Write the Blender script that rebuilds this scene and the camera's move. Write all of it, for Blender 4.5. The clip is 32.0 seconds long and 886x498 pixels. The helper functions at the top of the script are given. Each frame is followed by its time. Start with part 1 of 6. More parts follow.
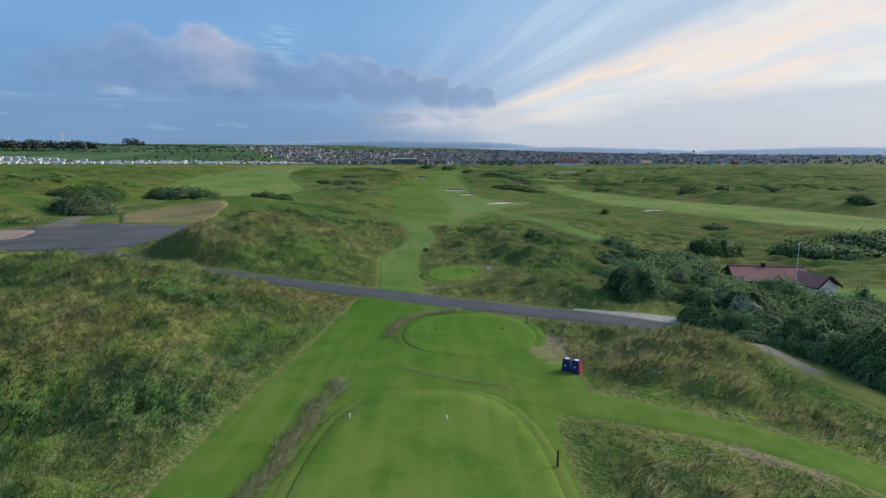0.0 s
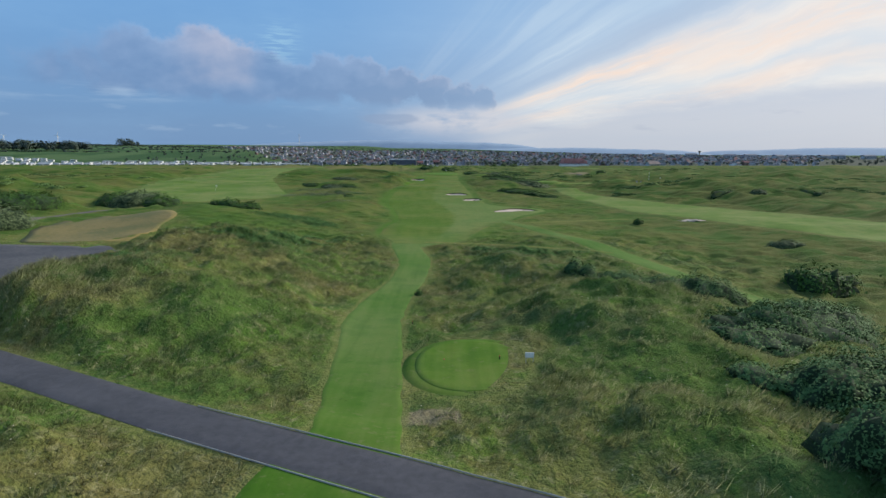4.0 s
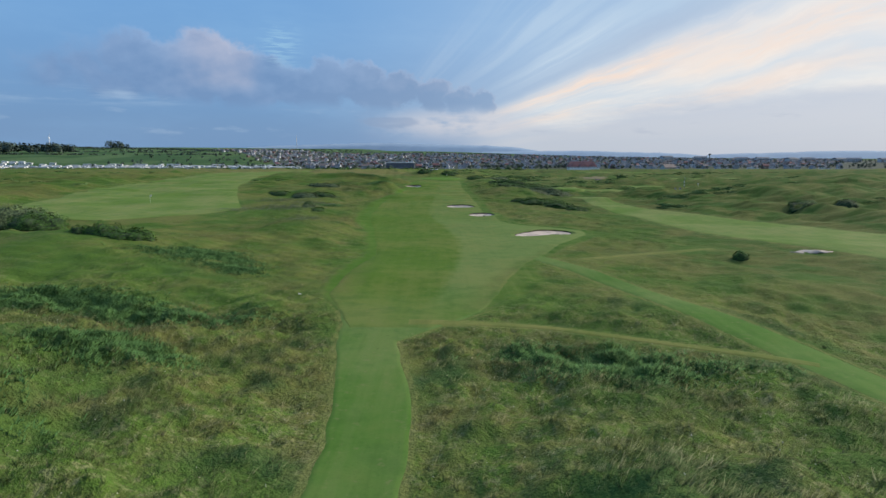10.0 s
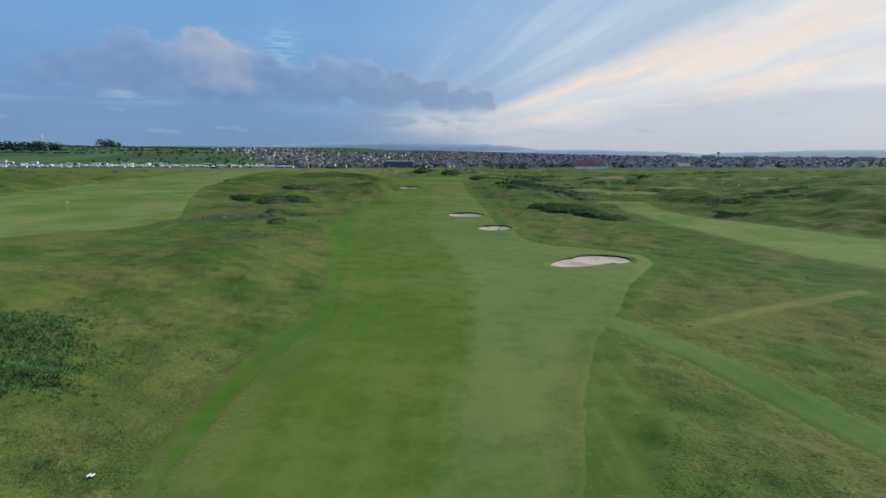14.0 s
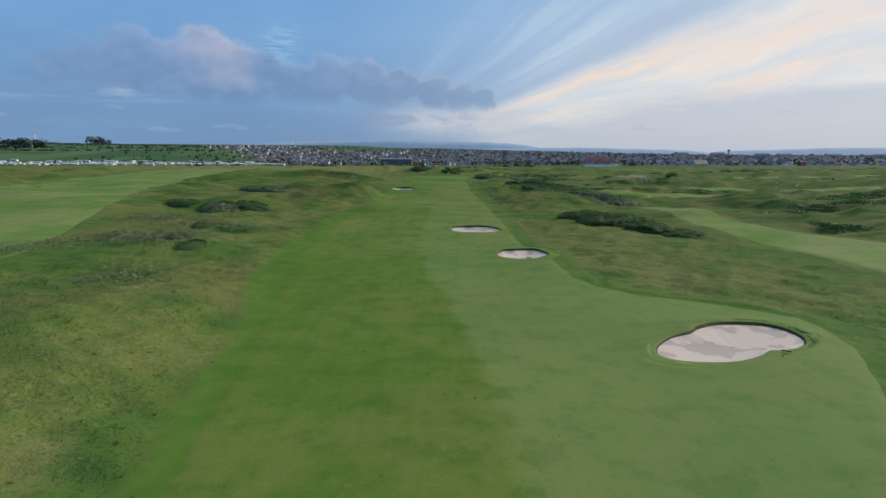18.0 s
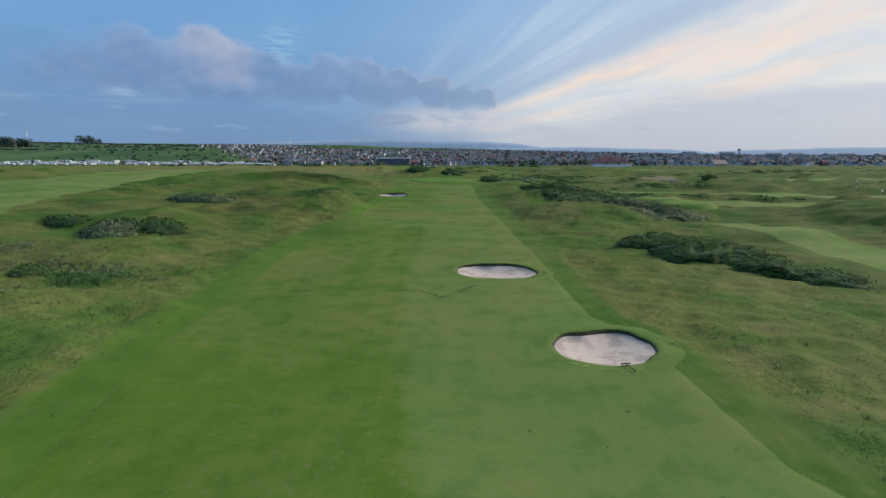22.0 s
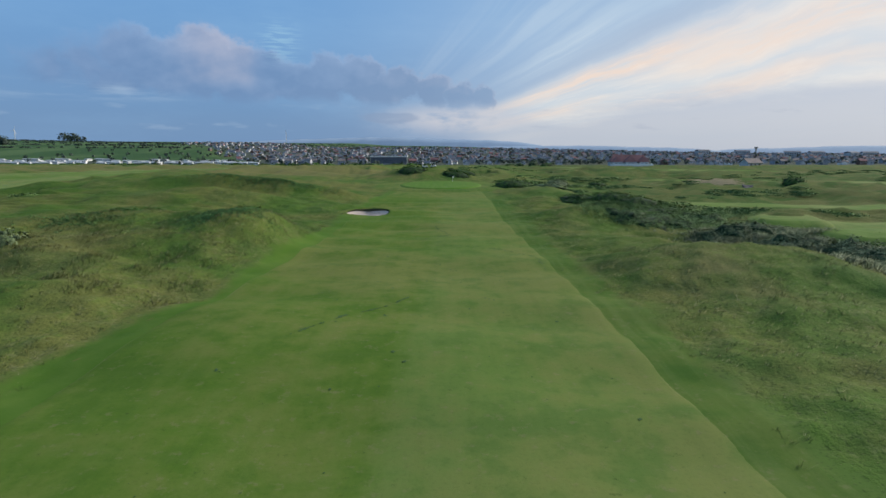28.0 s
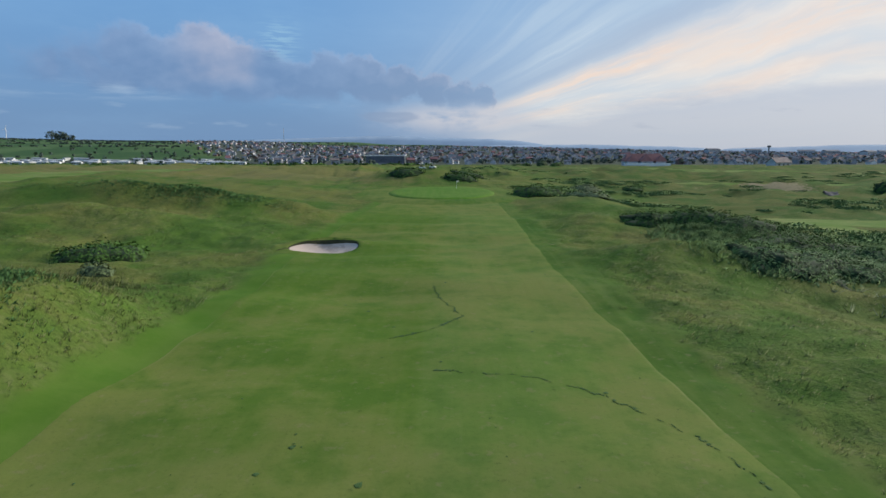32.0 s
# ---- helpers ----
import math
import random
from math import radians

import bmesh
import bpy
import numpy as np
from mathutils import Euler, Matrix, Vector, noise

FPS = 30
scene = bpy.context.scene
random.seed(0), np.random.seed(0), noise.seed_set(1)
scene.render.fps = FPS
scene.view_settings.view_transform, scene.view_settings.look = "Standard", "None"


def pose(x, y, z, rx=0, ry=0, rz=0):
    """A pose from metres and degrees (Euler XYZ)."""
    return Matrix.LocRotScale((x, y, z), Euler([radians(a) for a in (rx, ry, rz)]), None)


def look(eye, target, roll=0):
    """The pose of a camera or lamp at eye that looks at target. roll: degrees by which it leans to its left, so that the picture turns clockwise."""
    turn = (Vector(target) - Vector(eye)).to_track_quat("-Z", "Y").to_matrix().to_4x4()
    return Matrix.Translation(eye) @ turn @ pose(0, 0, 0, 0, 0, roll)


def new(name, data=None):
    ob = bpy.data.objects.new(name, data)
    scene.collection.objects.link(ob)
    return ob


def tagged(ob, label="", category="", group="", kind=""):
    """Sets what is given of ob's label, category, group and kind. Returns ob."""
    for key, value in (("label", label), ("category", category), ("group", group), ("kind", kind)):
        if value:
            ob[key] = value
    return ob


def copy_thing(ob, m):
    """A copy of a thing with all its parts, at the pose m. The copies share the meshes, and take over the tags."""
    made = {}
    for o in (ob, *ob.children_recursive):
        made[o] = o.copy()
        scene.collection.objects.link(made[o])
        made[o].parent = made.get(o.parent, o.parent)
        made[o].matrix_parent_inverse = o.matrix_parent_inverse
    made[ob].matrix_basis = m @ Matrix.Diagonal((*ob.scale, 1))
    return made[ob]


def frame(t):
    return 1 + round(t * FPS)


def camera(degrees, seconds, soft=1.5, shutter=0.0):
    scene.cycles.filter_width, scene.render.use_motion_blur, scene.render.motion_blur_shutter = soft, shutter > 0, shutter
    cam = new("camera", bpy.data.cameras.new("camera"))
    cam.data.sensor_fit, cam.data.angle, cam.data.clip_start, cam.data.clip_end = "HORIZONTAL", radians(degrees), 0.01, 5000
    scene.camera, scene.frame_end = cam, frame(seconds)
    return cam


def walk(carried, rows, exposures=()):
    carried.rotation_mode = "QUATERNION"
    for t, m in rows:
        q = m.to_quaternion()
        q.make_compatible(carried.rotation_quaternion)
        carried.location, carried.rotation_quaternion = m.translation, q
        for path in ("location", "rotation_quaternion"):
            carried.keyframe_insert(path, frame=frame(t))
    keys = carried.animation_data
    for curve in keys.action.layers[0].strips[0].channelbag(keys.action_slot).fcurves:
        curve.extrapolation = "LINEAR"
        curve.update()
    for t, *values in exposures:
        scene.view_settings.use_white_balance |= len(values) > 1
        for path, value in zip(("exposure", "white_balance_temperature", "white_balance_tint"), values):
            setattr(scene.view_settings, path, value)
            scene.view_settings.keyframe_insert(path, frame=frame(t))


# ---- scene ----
cam = camera(73.7, 32.0)
# seconds, place in metres, degrees of downward tilt; the heading stays the same all along
PATH = [
    (0, 0.00, 0.00, 18.58, 9.16),
    (1, 0.12, 7.63, 18.42, 9.19),
    (2, 0.11, 15.70, 18.18, 9.23),
    (3, -0.01, 24.08, 18.01, 9.14),
    (4.5, -0.03, 37.22, 18.08, 9.07),
    (6, -0.06, 50.37, 18.15, 9.01),
    (7.5, 0.08, 64.72, 17.84, 8.91),
    (9, 0.22, 79.07, 17.53, 8.81),
    (10, 0.19, 89.58, 17.30, 8.78),
    (11, 0.16, 100.10, 17.07, 8.74),
    (12, 0.13, 111.12, 16.85, 8.78),
    (13, 0.11, 122.15, 16.62, 8.81),
    (14, 0.16, 133.33, 16.31, 8.86),
    (15.5, 0.20, 150.48, 15.86, 8.92),
    (17, 0.24, 167.63, 15.42, 8.98),
    (18, 0.17, 179.05, 15.05, 9.03),
    (19, 0.11, 190.47, 14.69, 9.07),
    (20, 0.20, 201.96, 14.63, 9.11),
    (21, 0.28, 213.44, 14.58, 9.14),
    (22, 0.29, 224.68, 14.48, 9.05),
    (23, 0.28, 235.78, 14.37, 9.13),
    (24, 0.31, 246.60, 14.34, 9.14),
    (25, 0.35, 257.42, 14.30, 9.15),
    (26.5, 0.13, 274.03, 14.00, 9.16),
    (28, -0.03, 290.71, 13.72, 9.18),
    (29, -0.08, 301.98, 13.58, 9.23),
    (30, -0.14, 313.30, 13.49, 9.28),
    (31, -0.21, 324.65, 13.46, 9.33),
    (32, -0.27, 336.00, 13.49, 9.27),
]
walk(cam, [(t, pose(x, y, z, 90 - tilt, 0, -0.228)) for t, x, y, z, tilt in PATH], exposures=[(0, 0.0), (8, 0.0), (16, -0.09), (32, -0.09)])

# ---- sky and light: dusk under broken cloud, the low sun hidden behind high cloud to the north-east ----
SUN_AZ, SUN_EL = radians(62), radians(28)
world = bpy.data.worlds.new("dusk_sky")
scene.world = world
world.use_nodes = True


class Nodes:
    """Short hand for building a node tree."""

    def __init__(self, tree):
        self.tree = tree

    def add(self, kind, values=(), operation=None, interpolation_type=None, data_type=None, blend_type=None, attribute_name=None):
        n = self.tree.nodes.new(kind)
        if operation:
            n.operation = operation
        if interpolation_type:
            n.interpolation_type = interpolation_type
        if data_type:
            n.data_type = data_type
        if blend_type:
            n.blend_type = blend_type
        if attribute_name:
            n.attribute_name = attribute_name
        for key, value in (values.items() if isinstance(values, dict) else enumerate(values)):
            if value is None:
                continue
            if isinstance(value, bpy.types.NodeSocket):
                self.tree.links.new(value, n.inputs[key])
            else:
                n.inputs[key].default_value = value
        return n

    def math(self, op, *values, clamp=False):
        n = self.add("ShaderNodeMath", values, operation=op)
        n.use_clamp = clamp
        return n.outputs[0]

    def ramp(self, value, low, high):
        return self.add("ShaderNodeMapRange", (value, low, high, 0.0, 1.0), interpolation_type="SMOOTHSTEP").outputs[0]

    def mix(self, fac, a, b, blend="MIX"):
        n = self.add("ShaderNodeMix", data_type="RGBA", blend_type=blend)
        for key, value in ((0, fac), (6, a), (7, b)):
            if isinstance(value, bpy.types.NodeSocket):
                self.tree.links.new(value, n.inputs[key])
            else:
                n.inputs[key].default_value = (*value, 1) if isinstance(value, tuple) and len(value) == 3 else value
        return n.outputs[2]

    def noise(self, vector, scale, detail=4.0, rough=0.55, lacunarity=2.0):
        return self.add("ShaderNodeTexNoise", {"Vector": vector, "Scale": scale, "Detail": detail, "Roughness": rough, "Lacunarity": lacunarity}).outputs[0]

    def xyz(self, x, y, z=0.0):
        return self.add("ShaderNodeCombineXYZ", (x, y, z)).outputs[0]


def build_sky():
    tree = world.node_tree
    tree.nodes.clear()
    k = Nodes(tree)
    way = k.add("ShaderNodeTexCoord").outputs["Generated"]
    s = k.add("ShaderNodeSeparateXYZ", (way,)).outputs
    az = k.math("ARCTAN2", s[0], s[1])
    el = k.math("ARCSINE", s[2])

    def field(a_scale, e_scale, seed, detail=4.0, rough=0.55):
        """Noise over the sky with its own stretch along and up."""
        return k.noise(k.xyz(k.math("MULTIPLY", az, a_scale), k.math("MULTIPLY", el, e_scale), seed), 1.0, detail, rough)

    def lump(value, middle, wide):
        """One at the middle, falling to nothing at a distance of wide."""
        return k.ramp(k.math("ABSOLUTE", k.math("SUBTRACT", value, middle)), wide, 0.0)

    def both(*values):
        out = values[0]
        for v in values[1:]:
            out = k.math("MULTIPLY", out, v)
        return out

    # clear air: blue to the west, milky towards the hidden sun
    warm = k.ramp(az, -0.3, 0.5)
    warm = k.math("MULTIPLY", warm, k.ramp(k.math("ABSOLUTE", k.math("SUBTRACT", az, 0.95)), 2.2, 1.2))
    up = k.ramp(el, 0.0, 0.25)
    cool_sky = k.mix(up, (0.14, 0.268, 0.485), (0.16, 0.35, 0.645))
    warm_sky = k.mix(up, (0.45, 0.52, 0.65), (0.37, 0.53, 0.73))
    sky = k.mix(warm, cool_sky, warm_sky)
    haze = field(2.6, 9.0, 4.0, 5.0, 0.6)
    sky = k.mix(k.math("MULTIPLY", k.ramp(haze, 0.42, 0.72), 0.32), sky, k.mix(warm, (0.24, 0.45, 0.72), (0.5, 0.62, 0.75)))
    # high streaks that fan out from the place where the sun went down
    dx, dy = k.math("ADD", az, 0.14), k.math("ADD", el, 0.0)
    dist = k.math("POWER", k.math("ADD", k.math("MULTIPLY", dx, dx), k.math("MULTIPLY", dy, dy)), 0.5)
    bend = k.math("MULTIPLY", k.math("SUBTRACT", k.noise(way, 5.0, 4.0), 0.5), 0.1)
    fan = k.math("ADD", k.math("ARCTAN2", dy, dx), bend)

    def rays(f_scale, d_scale, seed, detail=3.0, rough=0.55):
        return k.noise(k.xyz(k.math("MULTIPLY", fan, f_scale), k.math("MULTIPLY", dist, d_scale), seed), 1.0, detail, rough)

    broad, thin, ragged = rays(8.0, 1.3, 3.4), rays(26.0, 4.0, 8.0), rays(46.0, 14.0, 2.0, 5.0, 0.65)
    reach = both(k.ramp(dist, 0.16, 0.42), k.ramp(k.math("ABSOLUTE", k.math("SUBTRACT", az, 0.95)), 1.7, 1.0))
    # cool rays above
    cool_zone = both(k.ramp(fan, 1.05, 0.55), reach)
    sky = k.mix(k.math("MULTIPLY", cool_zone, 0.55), sky, k.mix(k.ramp(fan, 0.75, 0.36), (0.27, 0.44, 0.68), (0.42, 0.53, 0.68)))
    strands = k.ramp(k.math("ADD", k.math("MULTIPLY", broad, 0.6), k.math("MULTIPLY", thin, 0.4)), 0.44, 0.64)
    sky = k.mix(both(cool_zone, strands, 0.3), sky, (0.54, 0.68, 0.8))
    for middle, wide, near, far, force in ((0.45, 0.07, 0.38, 0.16, 0.5), (0.62, 0.1, 0.3, 0.22, 0.2), (0.84, 0.16, 0.2, 0.12, 0.14)):
        ray = both(lump(fan, middle, wide), lump(dist, near, far), k.ramp(thin, 0.2, 0.7))
        sky = k.mix(k.math("MULTIPLY", ray, force), sky, (0.66, 0.75, 0.82))
    sky = k.mix(both(lump(fan, 0.375, 0.06), lump(dist, 0.5, 0.3), 0.45), sky, (0.38, 0.46, 0.6))
    # cream and peach below them
    warm_zone = both(k.ramp(fan, 0.385, 0.29), k.ramp(dist, 0.16, 0.34), k.ramp(k.math("ABSOLUTE", k.math("SUBTRACT", az, 0.95)), 1.7, 1.0))
    cream = k.mix(k.ramp(k.math("ADD", k.math("MULTIPLY", broad, 0.6), k.math("MULTIPLY", thin, 0.4)), 0.36, 0.64), (0.58, 0.65, 0.73), (0.84, 0.79, 0.74))
    sky = k.mix(k.math("MULTIPLY", warm_zone, 0.95), sky, cream)
    for middle, wide, near, far, force in ((0.3, 0.05, 0.42, 0.3, 0.85), (0.25, 0.05, 0.7, 0.3, 0.7), (0.2, 0.04, 0.32, 0.16, 0.6), (0.17, 0.04, 0.62, 0.3, 0.55)):
        ray = both(lump(fan, middle, wide), lump(dist, near, far), k.ramp(k.math("ADD", k.math("MULTIPLY", thin, 0.5), k.math("MULTIPLY", ragged, 0.5)), 0.32, 0.58))
        sky = k.mix(k.math("MULTIPLY", ray, force), sky, (0.9, 0.68, 0.55))
    sky = k.mix(both(warm_zone, k.ramp(ragged, 0.52, 0.7), 0.2), sky, (0.95, 0.88, 0.8))
    # a lavender bank lies under them, its top ragged
    edge = k.math("ADD", k.math("SUBTRACT", el, k.math("MULTIPLY_ADD", k.ramp(az, 0.1, 0.6), 0.035, 0.06)), k.math("MULTIPLY", k.math("SUBTRACT", field(7.0, 26.0, 7.0, 5.0, 0.6), 0.5), 0.06))
    bank = both(k.ramp(edge, 0.02, -0.02), k.ramp(az, -0.05, 0.2))
    sky = k.mix(k.math("MULTIPLY", bank, 0.9), sky, k.mix(k.ramp(el, 0.0, 0.07), (0.42, 0.49, 0.61), (0.47, 0.52, 0.63)))
    veil = both(k.ramp(el, 0.075, 0.03), k.ramp(az, 0.0, -0.2))
    sky = k.mix(k.math("MULTIPLY", veil, 0.5), sky, (0.15, 0.28, 0.5))
    # the pale gap under the end of the heap
    gap = both(lump(az, 0.02, 0.17), lump(el, 0.056, 0.034), k.ramp(field(14.0, 40.0, 11.0, 5.0), 0.3, 0.55))
    sky = k.mix(k.math("MULTIPLY", gap, 0.75), sky, (0.66, 0.64, 0.68))
    # heaped clouds: rounded puffs over a flat dark base, lit from the right and above
    warp = k.add("ShaderNodeTexNoise", {"Vector": k.xyz(k.math("MULTIPLY", az, 20.0), k.math("MULTIPLY", el, 24.0), 2.0), "Scale": 1.0, "Detail": 7.0, "Roughness": 0.66}).outputs["Color"]
    warp = k.add("ShaderNodeVectorMath", (k.add("ShaderNodeVectorMath", (warp, (0.5, 0.5, 0.5)), operation="SUBTRACT").outputs[0], (0.075, 0.066, 0.0)), operation="MULTIPLY").outputs[0]
    spot = k.add("ShaderNodeVectorMath", (k.xyz(az, k.math("MULTIPLY", el, 1.1)), warp), operation="ADD").outputs[0]
    toward = k.add("ShaderNodeVectorMath", (spot, (0.016, 0.018, 0.0)), operation="ADD").outputs[0]
    heaps = ((-0.362, 0.153, 0.064), (-0.318, 0.139, 0.056), (-0.41, 0.14, 0.056), (-0.478, 0.158, 0.051), (-0.445, 0.143, 0.05), (-0.53, 0.14, 0.055), (-0.57, 0.13, 0.05), (-0.28, 0.14, 0.047), (-0.235, 0.126, 0.045), (-0.182, 0.133, 0.043), (-0.127, 0.131, 0.041), (-0.065, 0.122, 0.038), (-0.015, 0.112, 0.036), (0.034, 0.102, 0.03), (0.07, 0.1, 0.026), (-0.5, 0.11, 0.05), (-0.4, 0.108, 0.05), (-0.3, 0.104, 0.048), (-0.2, 0.1, 0.045), (-0.1, 0.098, 0.042), (-0.95, 0.15, 0.12), (-1.25, 0.14, 0.1), (2.4, 0.2, 0.2), (2.9, 0.18, 0.16))

    def puffs(place):
        total = None
        for a, e, r in heaps:
            d = k.add("ShaderNodeVectorMath", (place, (a, e, 0.0)), operation="DISTANCE").outputs["Value"]
            f = k.math("MULTIPLY_ADD", d, -1.0 / r, 1.0)
            total = f if total is None else k.math("SMOOTH_MAX", total, f, 0.22)
        return total

    body, body_lit = puffs(spot), puffs(toward)
    soft = k.ramp(az, -0.42, -0.58)
    cover = k.ramp(k.math("SUBTRACT", body, k.math("MULTIPLY", soft, 0.08)), 0.0, k.math("ADD", 0.34, k.math("MULTIPLY", soft, 0.6)))
    floor_el = k.math("ADD", k.math("MULTIPLY_ADD", az, -0.022, 0.076), k.math("MULTIPLY", k.math("SUBTRACT", field(12.0, 20.0, 9.0), 0.5), 0.028))
    cover = k.math("MULTIPLY", cover, k.ramp(k.math("SUBTRACT", el, floor_el), -0.01, 0.012))

    def relief(shift):
        return k.noise(k.xyz(k.math("MULTIPLY_ADD", az, 15.0, 15.0 * 0.012 * shift), k.math("MULTIPLY_ADD", el, 21.0, 21.0 * 0.014 * shift), 6.0), 1.0, 5.0, 0.5)

    crest = k.math("MULTIPLY", k.ramp(body, 0.45, 0.02), k.ramp(k.math("SUBTRACT", body, body_lit), -0.05, 0.3))
    shine = k.math("MULTIPLY_ADD", k.math("SUBTRACT", relief(0.0), relief(1.0)), 1.0, k.math("MULTIPLY", k.ramp(el, 0.085, 0.19), 0.42))
    shine = k.math("MULTIPLY_ADD", crest, 0.6, shine)
    flank = both(k.ramp(az, -0.45, -0.36), k.ramp(az, -0.275, -0.31), k.ramp(el, 0.085, 0.12))
    shine = k.math("MULTIPLY_ADD", flank, 0.26, shine, clamp=True)
    heap_colour = k.mix(shine, k.mix(k.ramp(az, -0.3, 0.0), (0.14, 0.25, 0.465), (0.18, 0.285, 0.48)), k.mix(k.math("MAXIMUM", k.math("MULTIPLY", flank, 0.9), k.ramp(az, -0.2, 0.05)), (0.33, 0.46, 0.69), (0.47, 0.48, 0.6)))
    sky = k.mix(k.math("MULTIPLY", cover, k.math("MULTIPLY_ADD", k.ramp(az, -0.05, 0.08), -0.25, 0.88)), sky, heap_colour)
    low = k.ramp(k.math("ADD", both(lump(az, -0.085, 0.09), lump(el, 0.058, 0.018)), k.math("MULTIPLY", k.math("SUBTRACT", field(14.0, 30.0, 9.5), 0.5), 1.2)), 0.3, 0.62)
    sky = k.mix(k.math("MULTIPLY", low, 0.55), sky, (0.21, 0.3, 0.48))
    # pale rags under the heaps to the west, and a rippled bright patch above their end
    rag = both(k.ramp(field(8.0, 60.0, 12.0), 0.44, 0.66), lump(el, 0.088, 0.018), k.ramp(az, -0.34, -0.46))
    sky = k.mix(k.math("MULTIPLY", rag, 0.6), sky, (0.38, 0.52, 0.7))
    ripple = both(lump(az, -0.255, 0.045), lump(el, 0.172, 0.045), k.ramp(field(30.0, 260.0, 3.0, 2.0), 0.42, 0.6))
    sky = k.mix(k.math("MULTIPLY", ripple, 0.4), sky, (0.4, 0.66, 0.8))
    # small scraps near the horizon
    scraps = both(k.ramp(field(13.0, 60.0, 5.0, 5.0), 0.58, 0.72), k.ramp(el, 0.02, 0.04), k.ramp(el, 0.09, 0.06))
    sky = k.mix(k.math("MULTIPLY", scraps, 0.4), sky, k.mix(k.ramp(az, -0.25, 0.1), (0.3, 0.43, 0.62), (0.36, 0.42, 0.55)))
    # the scattered light of the whole air adds a little blue overhead
    clear = k.add("ShaderNodeTexSky")
    clear.sky_type, clear.sun_disc, clear.sun_elevation, clear.sun_rotation = "NISHITA", False, SUN_EL, SUN_AZ
    air = clear.outputs[0]
    back1 = k.add("ShaderNodeBackground", (sky, SKY_STRENGTH)).outputs[0]
    back2 = k.add("ShaderNodeBackground", (air, 0.01)).outputs[0]
    together = k.add("ShaderNodeAddShader", (back1, back2)).outputs[0]
    k.add("ShaderNodeOutputWorld", (together,))


SKY_STRENGTH = 1.0
build_sky()
sun = new("sun", bpy.data.lights.new("sun", "SUN"))
sun.data.energy, sun.data.angle, sun.data.color = 4.6, radians(28), (1.0, 0.92, 0.8)
sun.matrix_world = look((math.sin(SUN_AZ) * math.cos(SUN_EL) * 100, math.cos(SUN_AZ) * math.cos(SUN_EL) * 100, math.sin(SUN_EL) * 100), (0, 0, 0))

# ---- materials ----
def material(name, colour, rough=0.8, metal=0.0, spread=0.12, grain=3.0, bump=0.0, bump_scale=20.0, spec=0.3):
    """A plain surface with variation at two scales; colour: one colour, or two to blend between."""
    m = bpy.data.materials.new(name)
    m.use_nodes = True
    k = Nodes(m.node_tree)
    shader = m.node_tree.nodes["Principled BSDF"]
    place = k.add("ShaderNodeNewGeometry").outputs["Position"]
    a, b = colour if isinstance(colour[0], tuple) else (tuple(c * (1 - spread) for c in colour), tuple(min(1, c * (1 + spread)) for c in colour))
    big, small = k.noise(place, grain * 0.13), k.noise(place, grain * 1.7, 6.0)
    fac = k.ramp(k.math("ADD", k.math("MULTIPLY", big, 0.55), k.math("MULTIPLY", small, 0.45)), 0.36, 0.64)
    out = k.mix(fac, a, b)
    m.node_tree.links.new(out, shader.inputs["Base Color"])
    shader.inputs["Roughness"].default_value, shader.inputs["Metallic"].default_value = rough, metal
    shader.inputs["Specular IOR Level"].default_value = spec
    if bump:
        n = k.add("ShaderNodeBump", {"Strength": bump, "Distance": 0.05, "Height": k.noise(place, bump_scale, 5.0)})
        m.node_tree.links.new(n.outputs[0], shader.inputs["Normal"])
    return m


